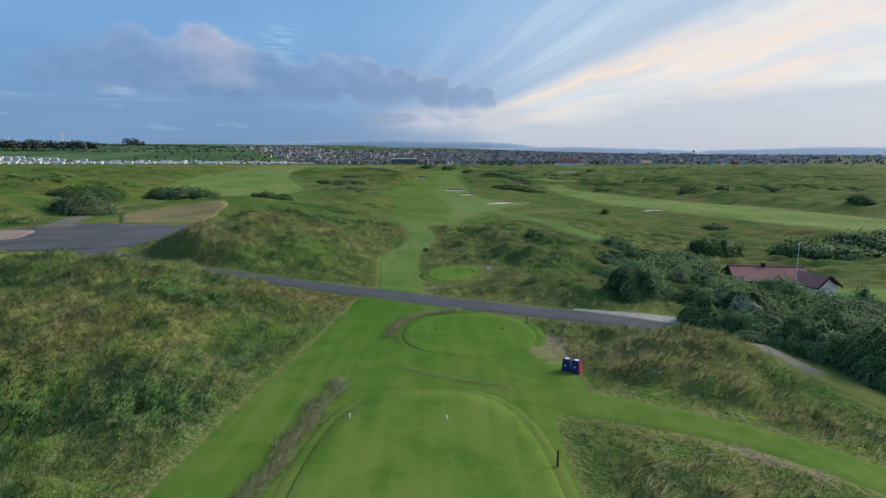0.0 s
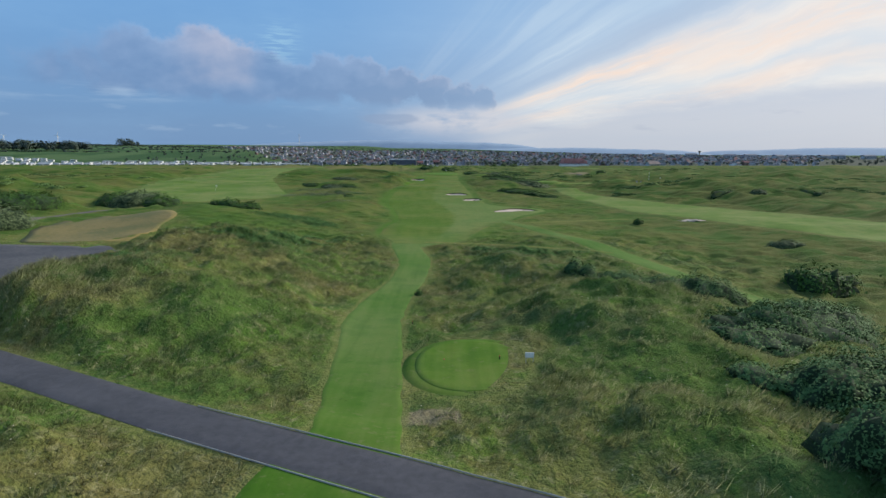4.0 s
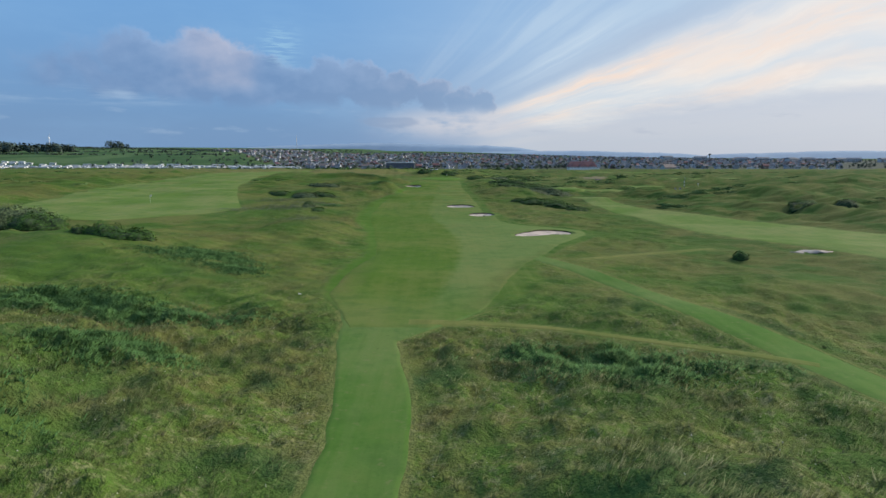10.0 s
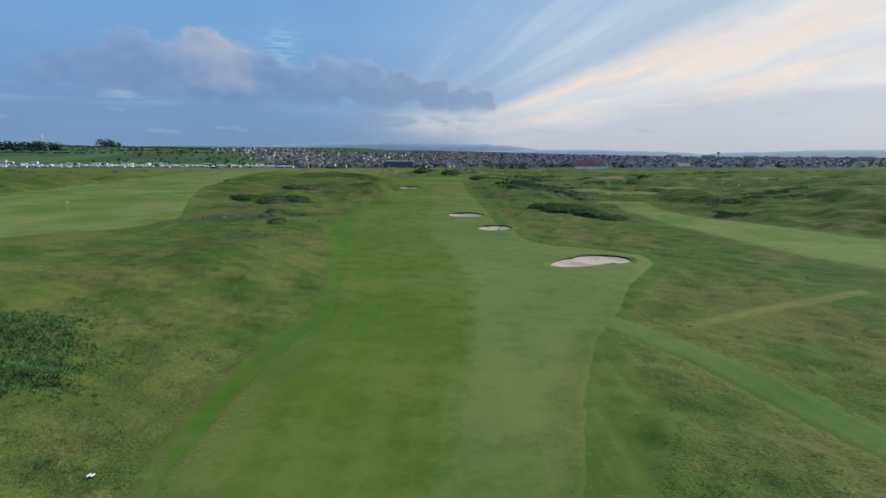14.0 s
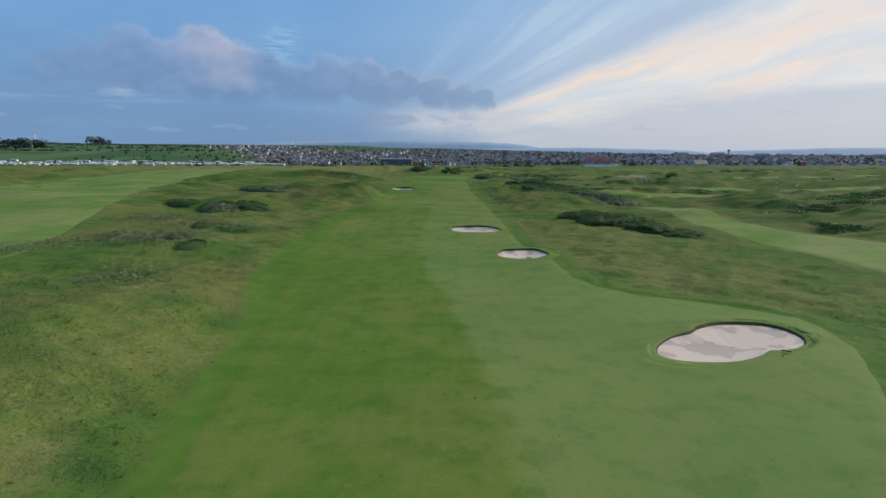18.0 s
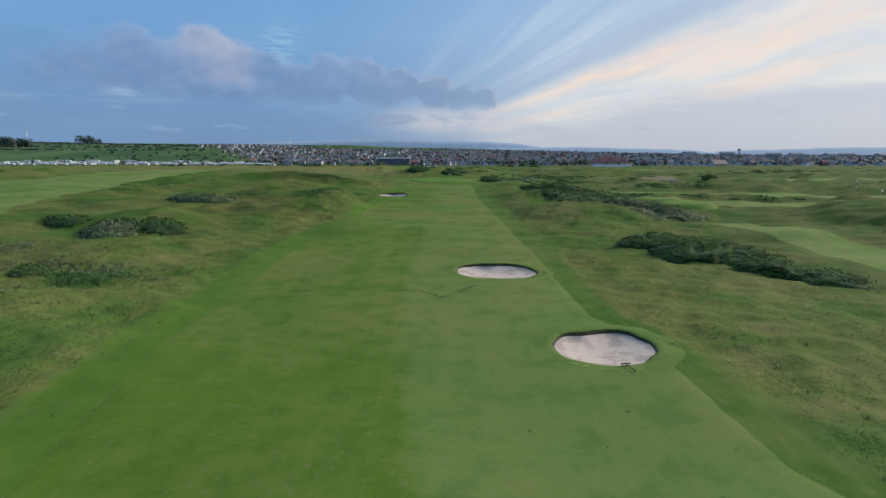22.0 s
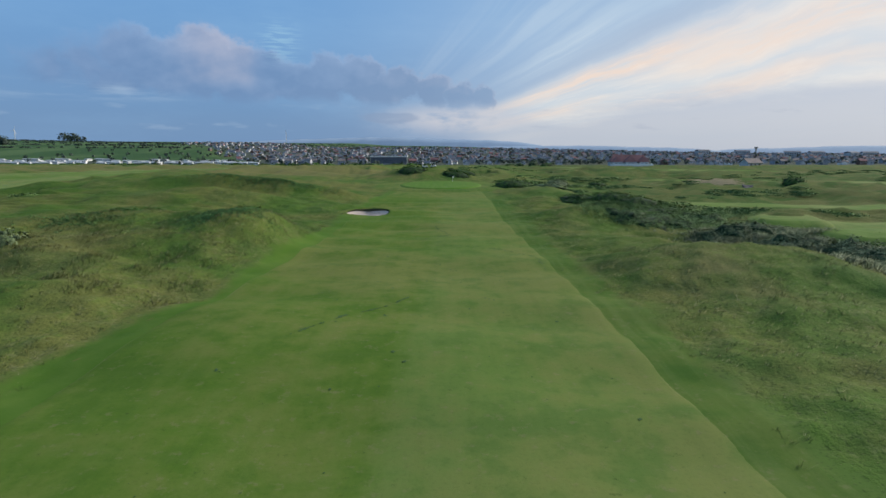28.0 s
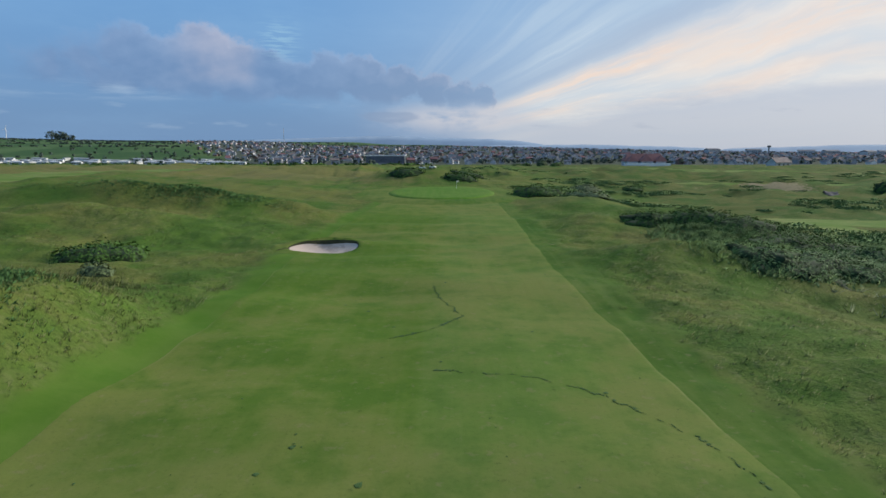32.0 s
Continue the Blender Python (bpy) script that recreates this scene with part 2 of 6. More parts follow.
def rough_colour(k, place):
    """Colour of the links rough: olive and yellow fescue, green and dark broad-leaved patches, bleached straw."""
    p = k.add("ShaderNodeVectorMath", (place, (1.0, 1.0, 0.3)), operation="MULTIPLY").outputs[0]
    wide, mid, fine, tiny = k.noise(p, 0.028, 3.0), k.noise(p, 0.11, 4.0, 0.6), k.noise(p, 0.55, 4.0, 0.65), k.noise(p, 4.0, 3.0, 0.7)
    out = k.mix(k.ramp(k.math("ADD", k.math("MULTIPLY", wide, 0.6), k.math("MULTIPLY", mid, 0.4)), 0.44, 0.56), ROUGH_GREEN, ROUGH_OLIVE)
    out = k.mix(k.math("MULTIPLY", k.ramp(k.math("ADD", k.math("MULTIPLY", mid, 0.5), k.math("MULTIPLY", fine, 0.5)), 0.49, 0.61), 0.72), out, ROUGH_FRESH)
    dark = k.noise(k.add("ShaderNodeVectorMath", (p, (31.0, 7.0, 0.0)), operation="ADD").outputs[0], 0.09, 5.0, 0.62)
    out = k.mix(k.math("MULTIPLY", k.ramp(dark, 0.53, 0.63), 0.58), out, ROUGH_DARK)
    brown = k.noise(k.add("ShaderNodeVectorMath", (p, (3.0, 57.0, 0.0)), operation="ADD").outputs[0], 0.06, 5.0, 0.6)
    out = k.mix(k.math("MULTIPLY", k.ramp(brown, 0.52, 0.64), 0.5), out, ROUGH_BROWN)
    wisp = k.noise(k.add("ShaderNodeVectorMath", (p, (11.0, 23.0, 5.0)), operation="ADD").outputs[0], 1.7, 5.0, 0.7)
    out = k.mix(k.math("MULTIPLY", k.math("MULTIPLY", k.ramp(wisp, 0.5, 0.64), k.ramp(mid, 0.36, 0.6)), 0.6), out, ROUGH_STRAW)
    # from the fairway on the rough is shorter, browner and less bleached
    north = k.ramp(k.add("ShaderNodeSeparateXYZ", (place,)).outputs[1], 125.0, 175.0)
    out = k.mix(k.math("MULTIPLY", north, 0.55), out, k.mix(k.ramp(k.math("ADD", k.math("MULTIPLY", wide, 0.5), k.math("MULTIPLY", mid, 0.5)), 0.4, 0.6), (0.062, 0.118, 0.018), (0.116, 0.126, 0.033)))
    east = k.ramp(k.math("ADD", k.add("ShaderNodeSeparateXYZ", (place,)).outputs[0], k.math("MULTIPLY", k.math("SUBTRACT", wide, 0.5), 60.0)), 32.0, 62.0)
    out = k.mix(k.math("MULTIPLY", east, 0.6), out, k.mix(k.ramp(mid, 0.4, 0.6), (0.045, 0.088, 0.02), (0.1, 0.104, 0.034)))
    # gaps between tufts darkened, their shade put into the colour
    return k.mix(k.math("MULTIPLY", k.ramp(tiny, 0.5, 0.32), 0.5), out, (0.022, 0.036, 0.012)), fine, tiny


ROUGH_GREEN, ROUGH_OLIVE, ROUGH_FRESH = (0.068, 0.118, 0.026), (0.127, 0.135, 0.04), (0.086, 0.166, 0.026)
ROUGH_DARK, ROUGH_BROWN, ROUGH_STRAW = (0.042, 0.086, 0.03), (0.165, 0.128, 0.054), (0.25, 0.24, 0.12)


def ground_material():
    m = bpy.data.materials.new("links_rough")
    m.use_nodes = True
    k = Nodes(m.node_tree)
    shader = m.node_tree.nodes["Principled BSDF"]
    place = k.add("ShaderNodeNewGeometry").outputs["Position"]
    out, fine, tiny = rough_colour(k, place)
    wear = k.add("ShaderNodeAttribute", attribute_name="bare").outputs["Fac"]
    bare = k.ramp(k.math("ADD", wear, k.math("MULTIPLY", k.math("SUBTRACT", k.noise(place, 0.9, 5.0), 0.5), 0.9)), 0.45, 0.7)
    out = k.mix(bare, out, k.mix(k.noise(place, 2.0, 6.0), (0.17, 0.14, 0.075), (0.26, 0.22, 0.14)))
    dry = k.add("ShaderNodeAttribute", attribute_name="dry").outputs["Fac"]
    out = k.mix(k.math("MULTIPLY", k.ramp(k.math("ADD", dry, k.math("MULTIPLY", k.math("SUBTRACT", k.noise(place, 0.12, 5.0, 0.65), 0.5), 1.6)), 0.25, 0.75), 0.7), out, k.mix(fine, (0.12, 0.12, 0.042), (0.21, 0.17, 0.075)))
    town = k.add("ShaderNodeAttribute", attribute_name="town").outputs["Fac"]
    out = k.mix(town, out, k.mix(k.noise(place, 0.05, 5.0), (0.05, 0.065, 0.045), (0.1, 0.105, 0.09)))
    pasture = k.add("ShaderNodeAttribute", attribute_name="pasture").outputs["Fac"]
    out = k.mix(pasture, out, k.mix(k.ramp(k.noise(place, 0.008, 2.0), 0.42, 0.58), (0.05, 0.096, 0.038), (0.085, 0.135, 0.055)))
    edge = k.add("ShaderNodeAttribute", attribute_name="edge").outputs["Fac"]
    out = k.mix(k.math("MULTIPLY", k.ramp(k.math("ADD", edge, k.math("MULTIPLY", k.math("SUBTRACT", fine, 0.5), 1.6)), 0.3, 0.8), 0.6), out, (0.16, 0.17, 0.055))
    m.node_tree.links.new(out, shader.inputs["Base Color"])
    shader.inputs["Roughness"].default_value, shader.inputs["Specular IOR Level"].default_value = 0.9, 0.03
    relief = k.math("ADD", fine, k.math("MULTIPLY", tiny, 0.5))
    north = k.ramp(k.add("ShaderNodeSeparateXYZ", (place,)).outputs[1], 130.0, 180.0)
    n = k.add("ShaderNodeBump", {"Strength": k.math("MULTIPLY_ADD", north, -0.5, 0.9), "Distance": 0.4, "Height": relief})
    m.node_tree.links.new(n.outputs[0], shader.inputs["Normal"])
    return m


def grass_material(name, straw=0.0, pale=0.0):
    """Standing grass blades: the colour of their place, paler towards the tip."""
    m = bpy.data.materials.new(name)
    m.use_nodes = True
    k = Nodes(m.node_tree)
    shader = m.node_tree.nodes["Principled BSDF"]
    place = k.add("ShaderNodeNewGeometry").outputs["Position"]
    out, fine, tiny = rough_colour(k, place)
    out = k.mix(pale, out, (0.4, 0.41, 0.22))
    tip = k.add("ShaderNodeAttribute", attribute_name="tip").outputs["Fac"]
    tint = k.add("ShaderNodeAttribute", attribute_name="tint").outputs["Fac"]
    out = k.mix(1.0, out, (0.86, 0.86, 0.82), "MULTIPLY")
    out = k.mix(k.math("MULTIPLY", k.ramp(tint, 0.45, 1.0), 0.5 + straw), out, (0.33, 0.32, 0.19))
    out = k.mix(k.math("MULTIPLY", k.ramp(tint, 0.4, 0.0), 0.55), out, (0.034, 0.074, 0.02))
    out = k.mix(k.math("MULTIPLY", tip, 0.35), out, k.mix(0.4, out, (0.42, 0.42, 0.22)))
    m.node_tree.links.new(out, shader.inputs["Base Color"])
    shader.inputs["Roughness"].default_value, shader.inputs["Specular IOR Level"].default_value = 0.7, 0.08
    return m


def turf_material(name, dark, pale, two_tone=False, patch=0.5, blend=0.0, lush=False):
    """Closely mown turf. two_tone: mown both ways, with the border along the attribute 'lay'."""
    m = bpy.data.materials.new(name)
    m.use_nodes = True
    k = Nodes(m.node_tree)
    shader = m.node_tree.nodes["Principled BSDF"]
    place = k.add("ShaderNodeNewGeometry").outputs["Position"]
    big, mid, fine = k.noise(place, 0.045, 4.0, 0.6), k.noise(place, 0.35, 5.0, 0.62), k.noise(place, 5.0, 5.0, 0.7)
    if two_tone:
        lay = k.add("ShaderNodeAttribute", attribute_name="lay").outputs["Fac"]
        # mown two ways; the sheen of the pale half is put into its colour
        fac = k.ramp(k.math("ADD", lay, k.math("MULTIPLY", k.math("SUBTRACT", mid, 0.5), 3.0)), -1.0, 1.0)
        start = k.add("ShaderNodeAttribute", attribute_name="start").outputs["Fac"]
        out = k.mix(k.math("MULTIPLY", fac, k.math("SUBTRACT", 1.0, k.math("MULTIPLY_ADD", k.ramp(start, 85.0, 125.0), 0.36, k.math("MULTIPLY", k.ramp(start, 150.0, 215.0), 0.28)))), dark, pale)
        out = k.mix(k.math("MULTIPLY", k.math("MULTIPLY", k.ramp(start, 110.0, 190.0), k.ramp(k.math("ADD", big, mid), 0.75, 1.25)), 0.45), out, (0.138, 0.155, 0.042))
        begin = k.ramp(k.math("ADD", start, k.math("MULTIPLY", k.math("SUBTRACT", mid, 0.5), 14.0)), 3.0, 24.0)
        out = k.mix(begin, k.mix(k.ramp(big, 0.35, 0.65), (0.062, 0.134, 0.018), (0.1, 0.155, 0.034)), out)
    else:
        out = k.mix(k.ramp(big, 0.35, 0.65), dark, pale)
    if lush:
        # watered turf round the tees, thinner and paler further on
        far = k.ramp(k.math("ADD", k.add("ShaderNodeSeparateXYZ", (place,)).outputs[1], k.math("MULTIPLY", k.math("SUBTRACT", mid, 0.5), 16.0)), 48.0, 84.0)
        out = k.mix(far, k.mix(k.ramp(big, 0.35, 0.65), (0.05, 0.126, 0.011), (0.068, 0.142, 0.016)), out)
    out = k.mix(k.math("MULTIPLY", k.ramp(k.math("ADD", k.math("MULTIPLY", big, 0.6), k.math("MULTIPLY", mid, 0.4)), 0.42, 0.62), patch), out, k.mix(0.6, out, (0.2, 0.18, 0.06)))
    out = k.mix(k.math("MULTIPLY", k.ramp(mid, 0.52, 0.36), 0.36), out, k.mix(0.5, out, (0.03, 0.07, 0.015)))
    worn = k.noise(place, 1.6, 6.0, 0.7)
    out = k.mix(k.math("MULTIPLY", k.ramp(worn, 0.56, 0.68), 0.34), out, (0.2, 0.17, 0.09))
    out = k.mix(k.math("MULTIPLY", k.ramp(worn, 0.38, 0.28), 0.45), out, (0.025, 0.05, 0.012))
    out = k.mix(k.math("MULTIPLY", k.ramp(fine, 0.5, 0.32), 0.25), out, k.mix(0.6, out, (0.02, 0.04, 0.01)))
    # faint long marks of mowing
    run = k.noise(k.add("ShaderNodeVectorMath", (place, (1.1, 0.05, 0.0)), operation="MULTIPLY").outputs[0], 1.0, 3.0, 0.6)
    cross = k.noise(k.add("ShaderNodeVectorMath", (place, (0.12, 0.8, 0.0)), operation="MULTIPLY").outputs[0], 1.0, 3.0, 0.6)
    out = k.mix(k.math("MULTIPLY", k.ramp(run, 0.45, 0.68), 0.12 if two_tone else 0.28), out, k.mix(0.5, out, (0.17, 0.2, 0.075)))
    out = k.mix(k.math("MULTIPLY", k.ramp(run, 0.5, 0.3), 0.15 if two_tone else 0.32), out, k.mix(0.5, out, (0.03, 0.075, 0.015)))
    out = k.mix(k.math("MULTIPLY", k.ramp(cross, 0.5, 0.7), 0.12), out, k.mix(0.5, out, (0.16, 0.175, 0.07)))
    bare = k.add("ShaderNodeAttribute", attribute_name="bare").outputs["Fac"]
    bare = k.ramp(k.math("ADD", bare, k.math("MULTIPLY", k.math("SUBTRACT", k.noise(place, 0.9, 5.0), 0.5), 0.9)), 0.4, 0.75)
    out = k.mix(k.math("MULTIPLY", bare, 0.75), out, k.mix(fine, (0.15, 0.14, 0.06), (0.24, 0.21, 0.11)))
    if two_tone:
        # a pale rubbed line along the edge of the cut
        rim = k.add("ShaderNodeAttribute", attribute_name="rim").outputs["Fac"]
        line = k.math("MULTIPLY", k.ramp(k.math("ABSOLUTE", k.math("SUBTRACT", rim, 0.25)), 0.22, 0.05), k.ramp(k.noise(place, 0.07, 3.0), 0.5, 0.62))
        out = k.mix(k.math("MULTIPLY", line, 0.35), out, (0.2, 0.22, 0.08))
        wild, wild_fine, wild_tiny = rough_colour(k, place)
        fray = k.math("MULTIPLY", k.ramp(k.math("ADD", rim, k.math("MULTIPLY", k.math("SUBTRACT", mid, 0.5), 6.0)), 4.2, 0.2), k.ramp(start, 75.0, 25.0))
        out = k.mix(k.math("MULTIPLY", k.math("MULTIPLY", fray, k.ramp(start, 5.0, 16.0)), 0.8), out, wild)
    if blend:
        rim = k.add("ShaderNodeAttribute", attribute_name="rim").outputs["Fac"]
        west = k.add("ShaderNodeAttribute", attribute_name="west").outputs["Fac"]
        out = k.mix(k.math("MULTIPLY", west, 0.85), out, k.mix(k.ramp(mid, 0.3, 0.7), (0.06, 0.125, 0.015), (0.085, 0.145, 0.024)))
        wild, wild_fine, wild_tiny = rough_colour(k, place)
        away = k.ramp(k.math("ADD", rim, k.math("MULTIPLY", k.math("SUBTRACT", k.noise(place, 0.4, 5.0, 0.65), 0.5), blend * 1.6)), blend, 0.2)
        out = k.mix(away, out, wild)
    m.node_tree.links.new(out, shader.inputs["Base Color"])
    shader.inputs["Roughness"].default_value, shader.inputs["Specular IOR Level"].default_value = 0.9, 0.04
    n = k.add("ShaderNodeBump", {"Strength": 0.35, "Distance": 0.08, "Height": k.math("ADD", mid, k.math("MULTIPLY", fine, 0.3))})
    m.node_tree.links.new(n.outputs[0], shader.inputs["Normal"])
    return m


def leaf_material(name, dark, pale):
    m = bpy.data.materials.new(name)
    m.use_nodes = True
    k = Nodes(m.node_tree)
    shader = m.node_tree.nodes["Principled BSDF"]
    place = k.add("ShaderNodeNewGeometry").outputs["Position"]
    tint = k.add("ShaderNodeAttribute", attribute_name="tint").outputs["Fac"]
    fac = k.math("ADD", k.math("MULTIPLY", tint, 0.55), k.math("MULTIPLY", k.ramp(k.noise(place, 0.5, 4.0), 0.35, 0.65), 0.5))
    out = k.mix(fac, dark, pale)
    m.node_tree.links.new(out, shader.inputs["Base Color"])
    shader.inputs["Roughness"].default_value, shader.inputs["Specular IOR Level"].default_value = 0.75, 0.12
    return m


def sand_material():
    m = bpy.data.materials.new("bunker_sand")
    m.use_nodes = True
    k = Nodes(m.node_tree)
    shader = m.node_tree.nodes["Principled BSDF"]
    place = k.add("ShaderNodeNewGeometry").outputs["Position"]
    damp = k.ramp(k.noise(place, 0.38, 4.0, 0.55), 0.5, 0.56)
    out = k.mix(k.noise(place, 6.0, 6.0, 0.7), (0.42, 0.33, 0.275), (0.53, 0.425, 0.355))
    out = k.mix(k.math("MULTIPLY", damp, 0.8), out, (0.31, 0.25, 0.21))
    out = k.mix(k.math("MULTIPLY", k.ramp(k.noise(place, 1.8, 6.0, 0.75), 0.6, 0.7), 0.5), out, (0.34, 0.28, 0.23))
    m.node_tree.links.new(out, shader.inputs["Base Color"])
    shader.inputs["Roughness"].default_value = 0.95
    rake = k.add("ShaderNodeTexWave", {"Vector": place, "Scale": 4.0, "Distortion": 3.0, "Detail": 2.0}).outputs[1]
    n = k.add("ShaderNodeBump", {"Strength": 0.22, "Distance": 0.025, "Height": k.math("ADD", k.math("MULTIPLY", rake, 0.4), k.noise(place, 9.0, 5.0))})
    m.node_tree.links.new(n.outputs[0], shader.inputs["Normal"])
    return m


GROUND = ground_material()
GRASS = grass_material("fescue_blades")
MARRAM = grass_material("marram_blades", 0.35, 0.4)
DRY_GRASS = grass_material("dry_uncut_blades", 0.3, 0.36)
FAIRWAY = turf_material("fairway_turf", (0.076, 0.137, 0.017), (0.116, 0.174, 0.046), True, patch=0.52)
SEMI = turf_material("semi_rough_turf", (0.04, 0.098, 0.011), (0.057, 0.117, 0.016), patch=0.35, blend=1.8)
APRON_TURF = turf_material("apron_turf", (0.055, 0.115, 0.014), (0.078, 0.135, 0.02), patch=0.6)
WALKWAY = turf_material("walkway_turf", (0.068, 0.144, 0.024), (0.1, 0.17, 0.044), patch=0.35, lush=True)
TEE_TURF = turf_material("tee_turf", (0.066, 0.142, 0.014), (0.09, 0.165, 0.024), patch=0.45)
GREEN_TURF = turf_material("green_turf", (0.07, 0.16, 0.018), (0.085, 0.175, 0.024), patch=0.25)
BANK_TURF = turf_material("bank_turf", (0.055, 0.122, 0.014), (0.082, 0.145, 0.022), patch=0.5)
TRACK_TURF = turf_material("track_turf", (0.11, 0.14, 0.03), (0.15, 0.165, 0.045), patch=0.8)
PALE_TURF = turf_material("far_turf", (0.095, 0.165, 0.028), (0.15, 0.21, 0.06), patch=0.6)
SAND = sand_material()
LIP = material("bunker_lip_turf", ((0.025, 0.03, 0.013), (0.065, 0.062, 0.03)), 0.95, bump=0.8, bump_scale=12)
ASPHALT = material("asphalt", ((0.046, 0.046, 0.053), (0.07, 0.069, 0.078)), 0.85, grain=1.5, bump=0.3, bump_scale=60)
KERB = material("kerb_concrete", ((0.24, 0.23, 0.2), (0.36, 0.34, 0.3)), 0.9, bump=0.3)
CONCRETE = material("apron_concrete", ((0.2, 0.19, 0.17), (0.31, 0.295, 0.27)), 0.9, grain=1.2, bump=0.3)
GRAVEL = material("gravel_lane", ((0.085, 0.085, 0.07), (0.15, 0.14, 0.115)), 0.95, grain=1.0, bump=0.6, bump_scale=25)
CAR_PARK = material("car_park_tarmac", ((0.045, 0.046, 0.052), (0.09, 0.084, 0.086)), 0.9, grain=1.2, bump=0.2)
DIRT = material("dirt_track", ((0.08, 0.075, 0.062), (0.14, 0.12, 0.095)), 0.95, grain=0.8, bump=0.4)
PINK_GRIT = material("pink_grit", ((0.17, 0.12, 0.1), (0.26, 0.19, 0.16)), 0.95, grain=0.6, bump=0.3)
DRY_FIELD = material("dry_field", ((0.1, 0.1, 0.03), (0.19, 0.145, 0.05)), 0.95, grain=0.9, bump=0.6, bump_scale=3)
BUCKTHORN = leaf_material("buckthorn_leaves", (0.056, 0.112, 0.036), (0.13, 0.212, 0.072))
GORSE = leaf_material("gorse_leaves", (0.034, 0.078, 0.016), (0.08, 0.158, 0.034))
BROADLEAF = leaf_material("broad_leaves", (0.05, 0.118, 0.036), (0.1, 0.205, 0.06))
WILLOW = leaf_material("willow_leaves", (0.06, 0.095, 0.036), (0.16, 0.2, 0.1))
WILLOW_LOW = leaf_material("creeping_willow_leaves", (0.07, 0.1, 0.045), (0.2, 0.23, 0.14))
# leaves of distant trees, lightened and blued: haze painted into the green
HAZY_LEAVES = leaf_material("hazy_tree_leaves", (0.045, 0.068, 0.056), (0.08, 0.11, 0.085))
FLOWER = material("flower_heads", ((0.55, 0.5, 0.25), (0.75, 0.74, 0.66)), 0.8, grain=2.0)
BLOSSOM = leaf_material("elder_blossom", (0.1, 0.16, 0.06), (0.6, 0.6, 0.44))
# near-black green of the shrub cores: the shade between leaves as a colour
LEAF_SHADE = material("inner_leaf_shade", ((0.016, 0.03, 0.012), (0.036, 0.062, 0.024)), 0.95, grain=6.0, bump=0.8, bump_scale=4)
WHITE = material("white_paint", (0.74, 0.74, 0.72), 0.5, spread=0.06)
# render, harling and slate lean pale and bluish, distant haze put into their colour
RENDER_WALL = material("rendered_wall", ((0.36, 0.365, 0.39), (0.58, 0.58, 0.59)), 0.85)
GREY_WALL = material("grey_harling", ((0.22, 0.235, 0.26), (0.35, 0.36, 0.38)), 0.9)
BRICK_WALL = material("brown_brick", ((0.14, 0.1, 0.085), (0.22, 0.15, 0.12)), 0.9)
SLATE = material("slate_roof", ((0.08, 0.09, 0.11), (0.15, 0.16, 0.185)), 0.8)
TERRACOTTA = material("red_tile_roof", ((0.19, 0.085, 0.08), (0.28, 0.13, 0.12)), 0.85, grain=1.2, bump=0.4, bump_scale=6)
BROWN_ROOF = material("brown_tile_roof", ((0.15, 0.12, 0.115), (0.24, 0.19, 0.17)), 0.85)
GLASS = material("dark_window_glass", (0.03, 0.035, 0.045), 0.12, spec=0.6)
DARK_TIMBER = material("black_stained_timber", ((0.015, 0.013, 0.012), (0.035, 0.03, 0.027)), 0.8)
STEEL = material("galvanised_steel", (0.5, 0.51, 0.52), 0.45, 0.8)
NAVY = material("navy_plastic", ((0.015, 0.025, 0.11), (0.025, 0.04, 0.16)), 0.5)
RED = material("red_plastic", ((0.35, 0.02, 0.025), (0.45, 0.03, 0.035)), 0.5)
BLACK = material("black_rubber", (0.02, 0.02, 0.02), 0.8)
TURF_CRACK = material("dark_turf_line", ((0.03, 0.07, 0.014), (0.056, 0.105, 0.026)), 0.95, grain=2.5, bump=0.4)
# the blue of distant air is put into the hills' base colour
HAZY_HILL = material("hazy_far_hill", ((0.21, 0.285, 0.38), (0.24, 0.32, 0.42)), 0.95, grain=0.01)

# ---- the lie of the land; x east, y north along the hole ----
def smooth(a, b, v):
    u = np.clip((v - a) / (b - a), 0, 1)
    return u * u * (3 - 2 * u)


def hill(x, y, cx, cy, sx, sy, turn, high):
    """A rounded mound."""
    c, s = np.cos(np.radians(turn)), np.sin(np.radians(turn))
    u, v = c * (x - cx) + s * (y - cy), c * (y - cy) - s * (x - cx)
    return high * np.exp(-(u / sx) ** 2 - (v / sy) ** 2)


def waves(x, y, size, seed):
    """Soft irregular undulation between about -1 and 1."""
    r = np.random.RandomState(seed)
    total = 0
    for k in range(7):
        a, w, p = r.uniform(0, 2 * np.pi), r.uniform(0.7, 1.5) / size, r.uniform(0, 2 * np.pi)
        total = total + np.sin(2 * np.pi * w * (np.cos(a) * x + np.sin(a) * y) + p)
    return total / 3.6


def along(x, y, line):
    """Distance to a line of (x, y, half width) less the half width there, and the place along it."""
    best, where = None, None
    for i, ((x0, y0, w0), (x1, y1, w1)) in enumerate(zip(line, line[1:])):
        dx, dy = x1 - x0, y1 - y0
        u = np.clip(((x - x0) * dx + (y - y0) * dy) / (dx * dx + dy * dy), 0, 1)
        d = np.hypot(x - x0 - u * dx, y - y0 - u * dy) - (w0 + u * (w1 - w0))
        if best is None:
            best, where = d, i + u
        else:
            where = np.where(d < best, i + u, where)
            best = np.minimum(best, d)
    return best, where


# mown walkway through the dunes, western and eastern edge
WALK_Y = [-6, 20, 27, 31, 35, 40, 47, 55, 60, 76, 85, 95, 107, 120, 127, 135, 140, 146, 152]
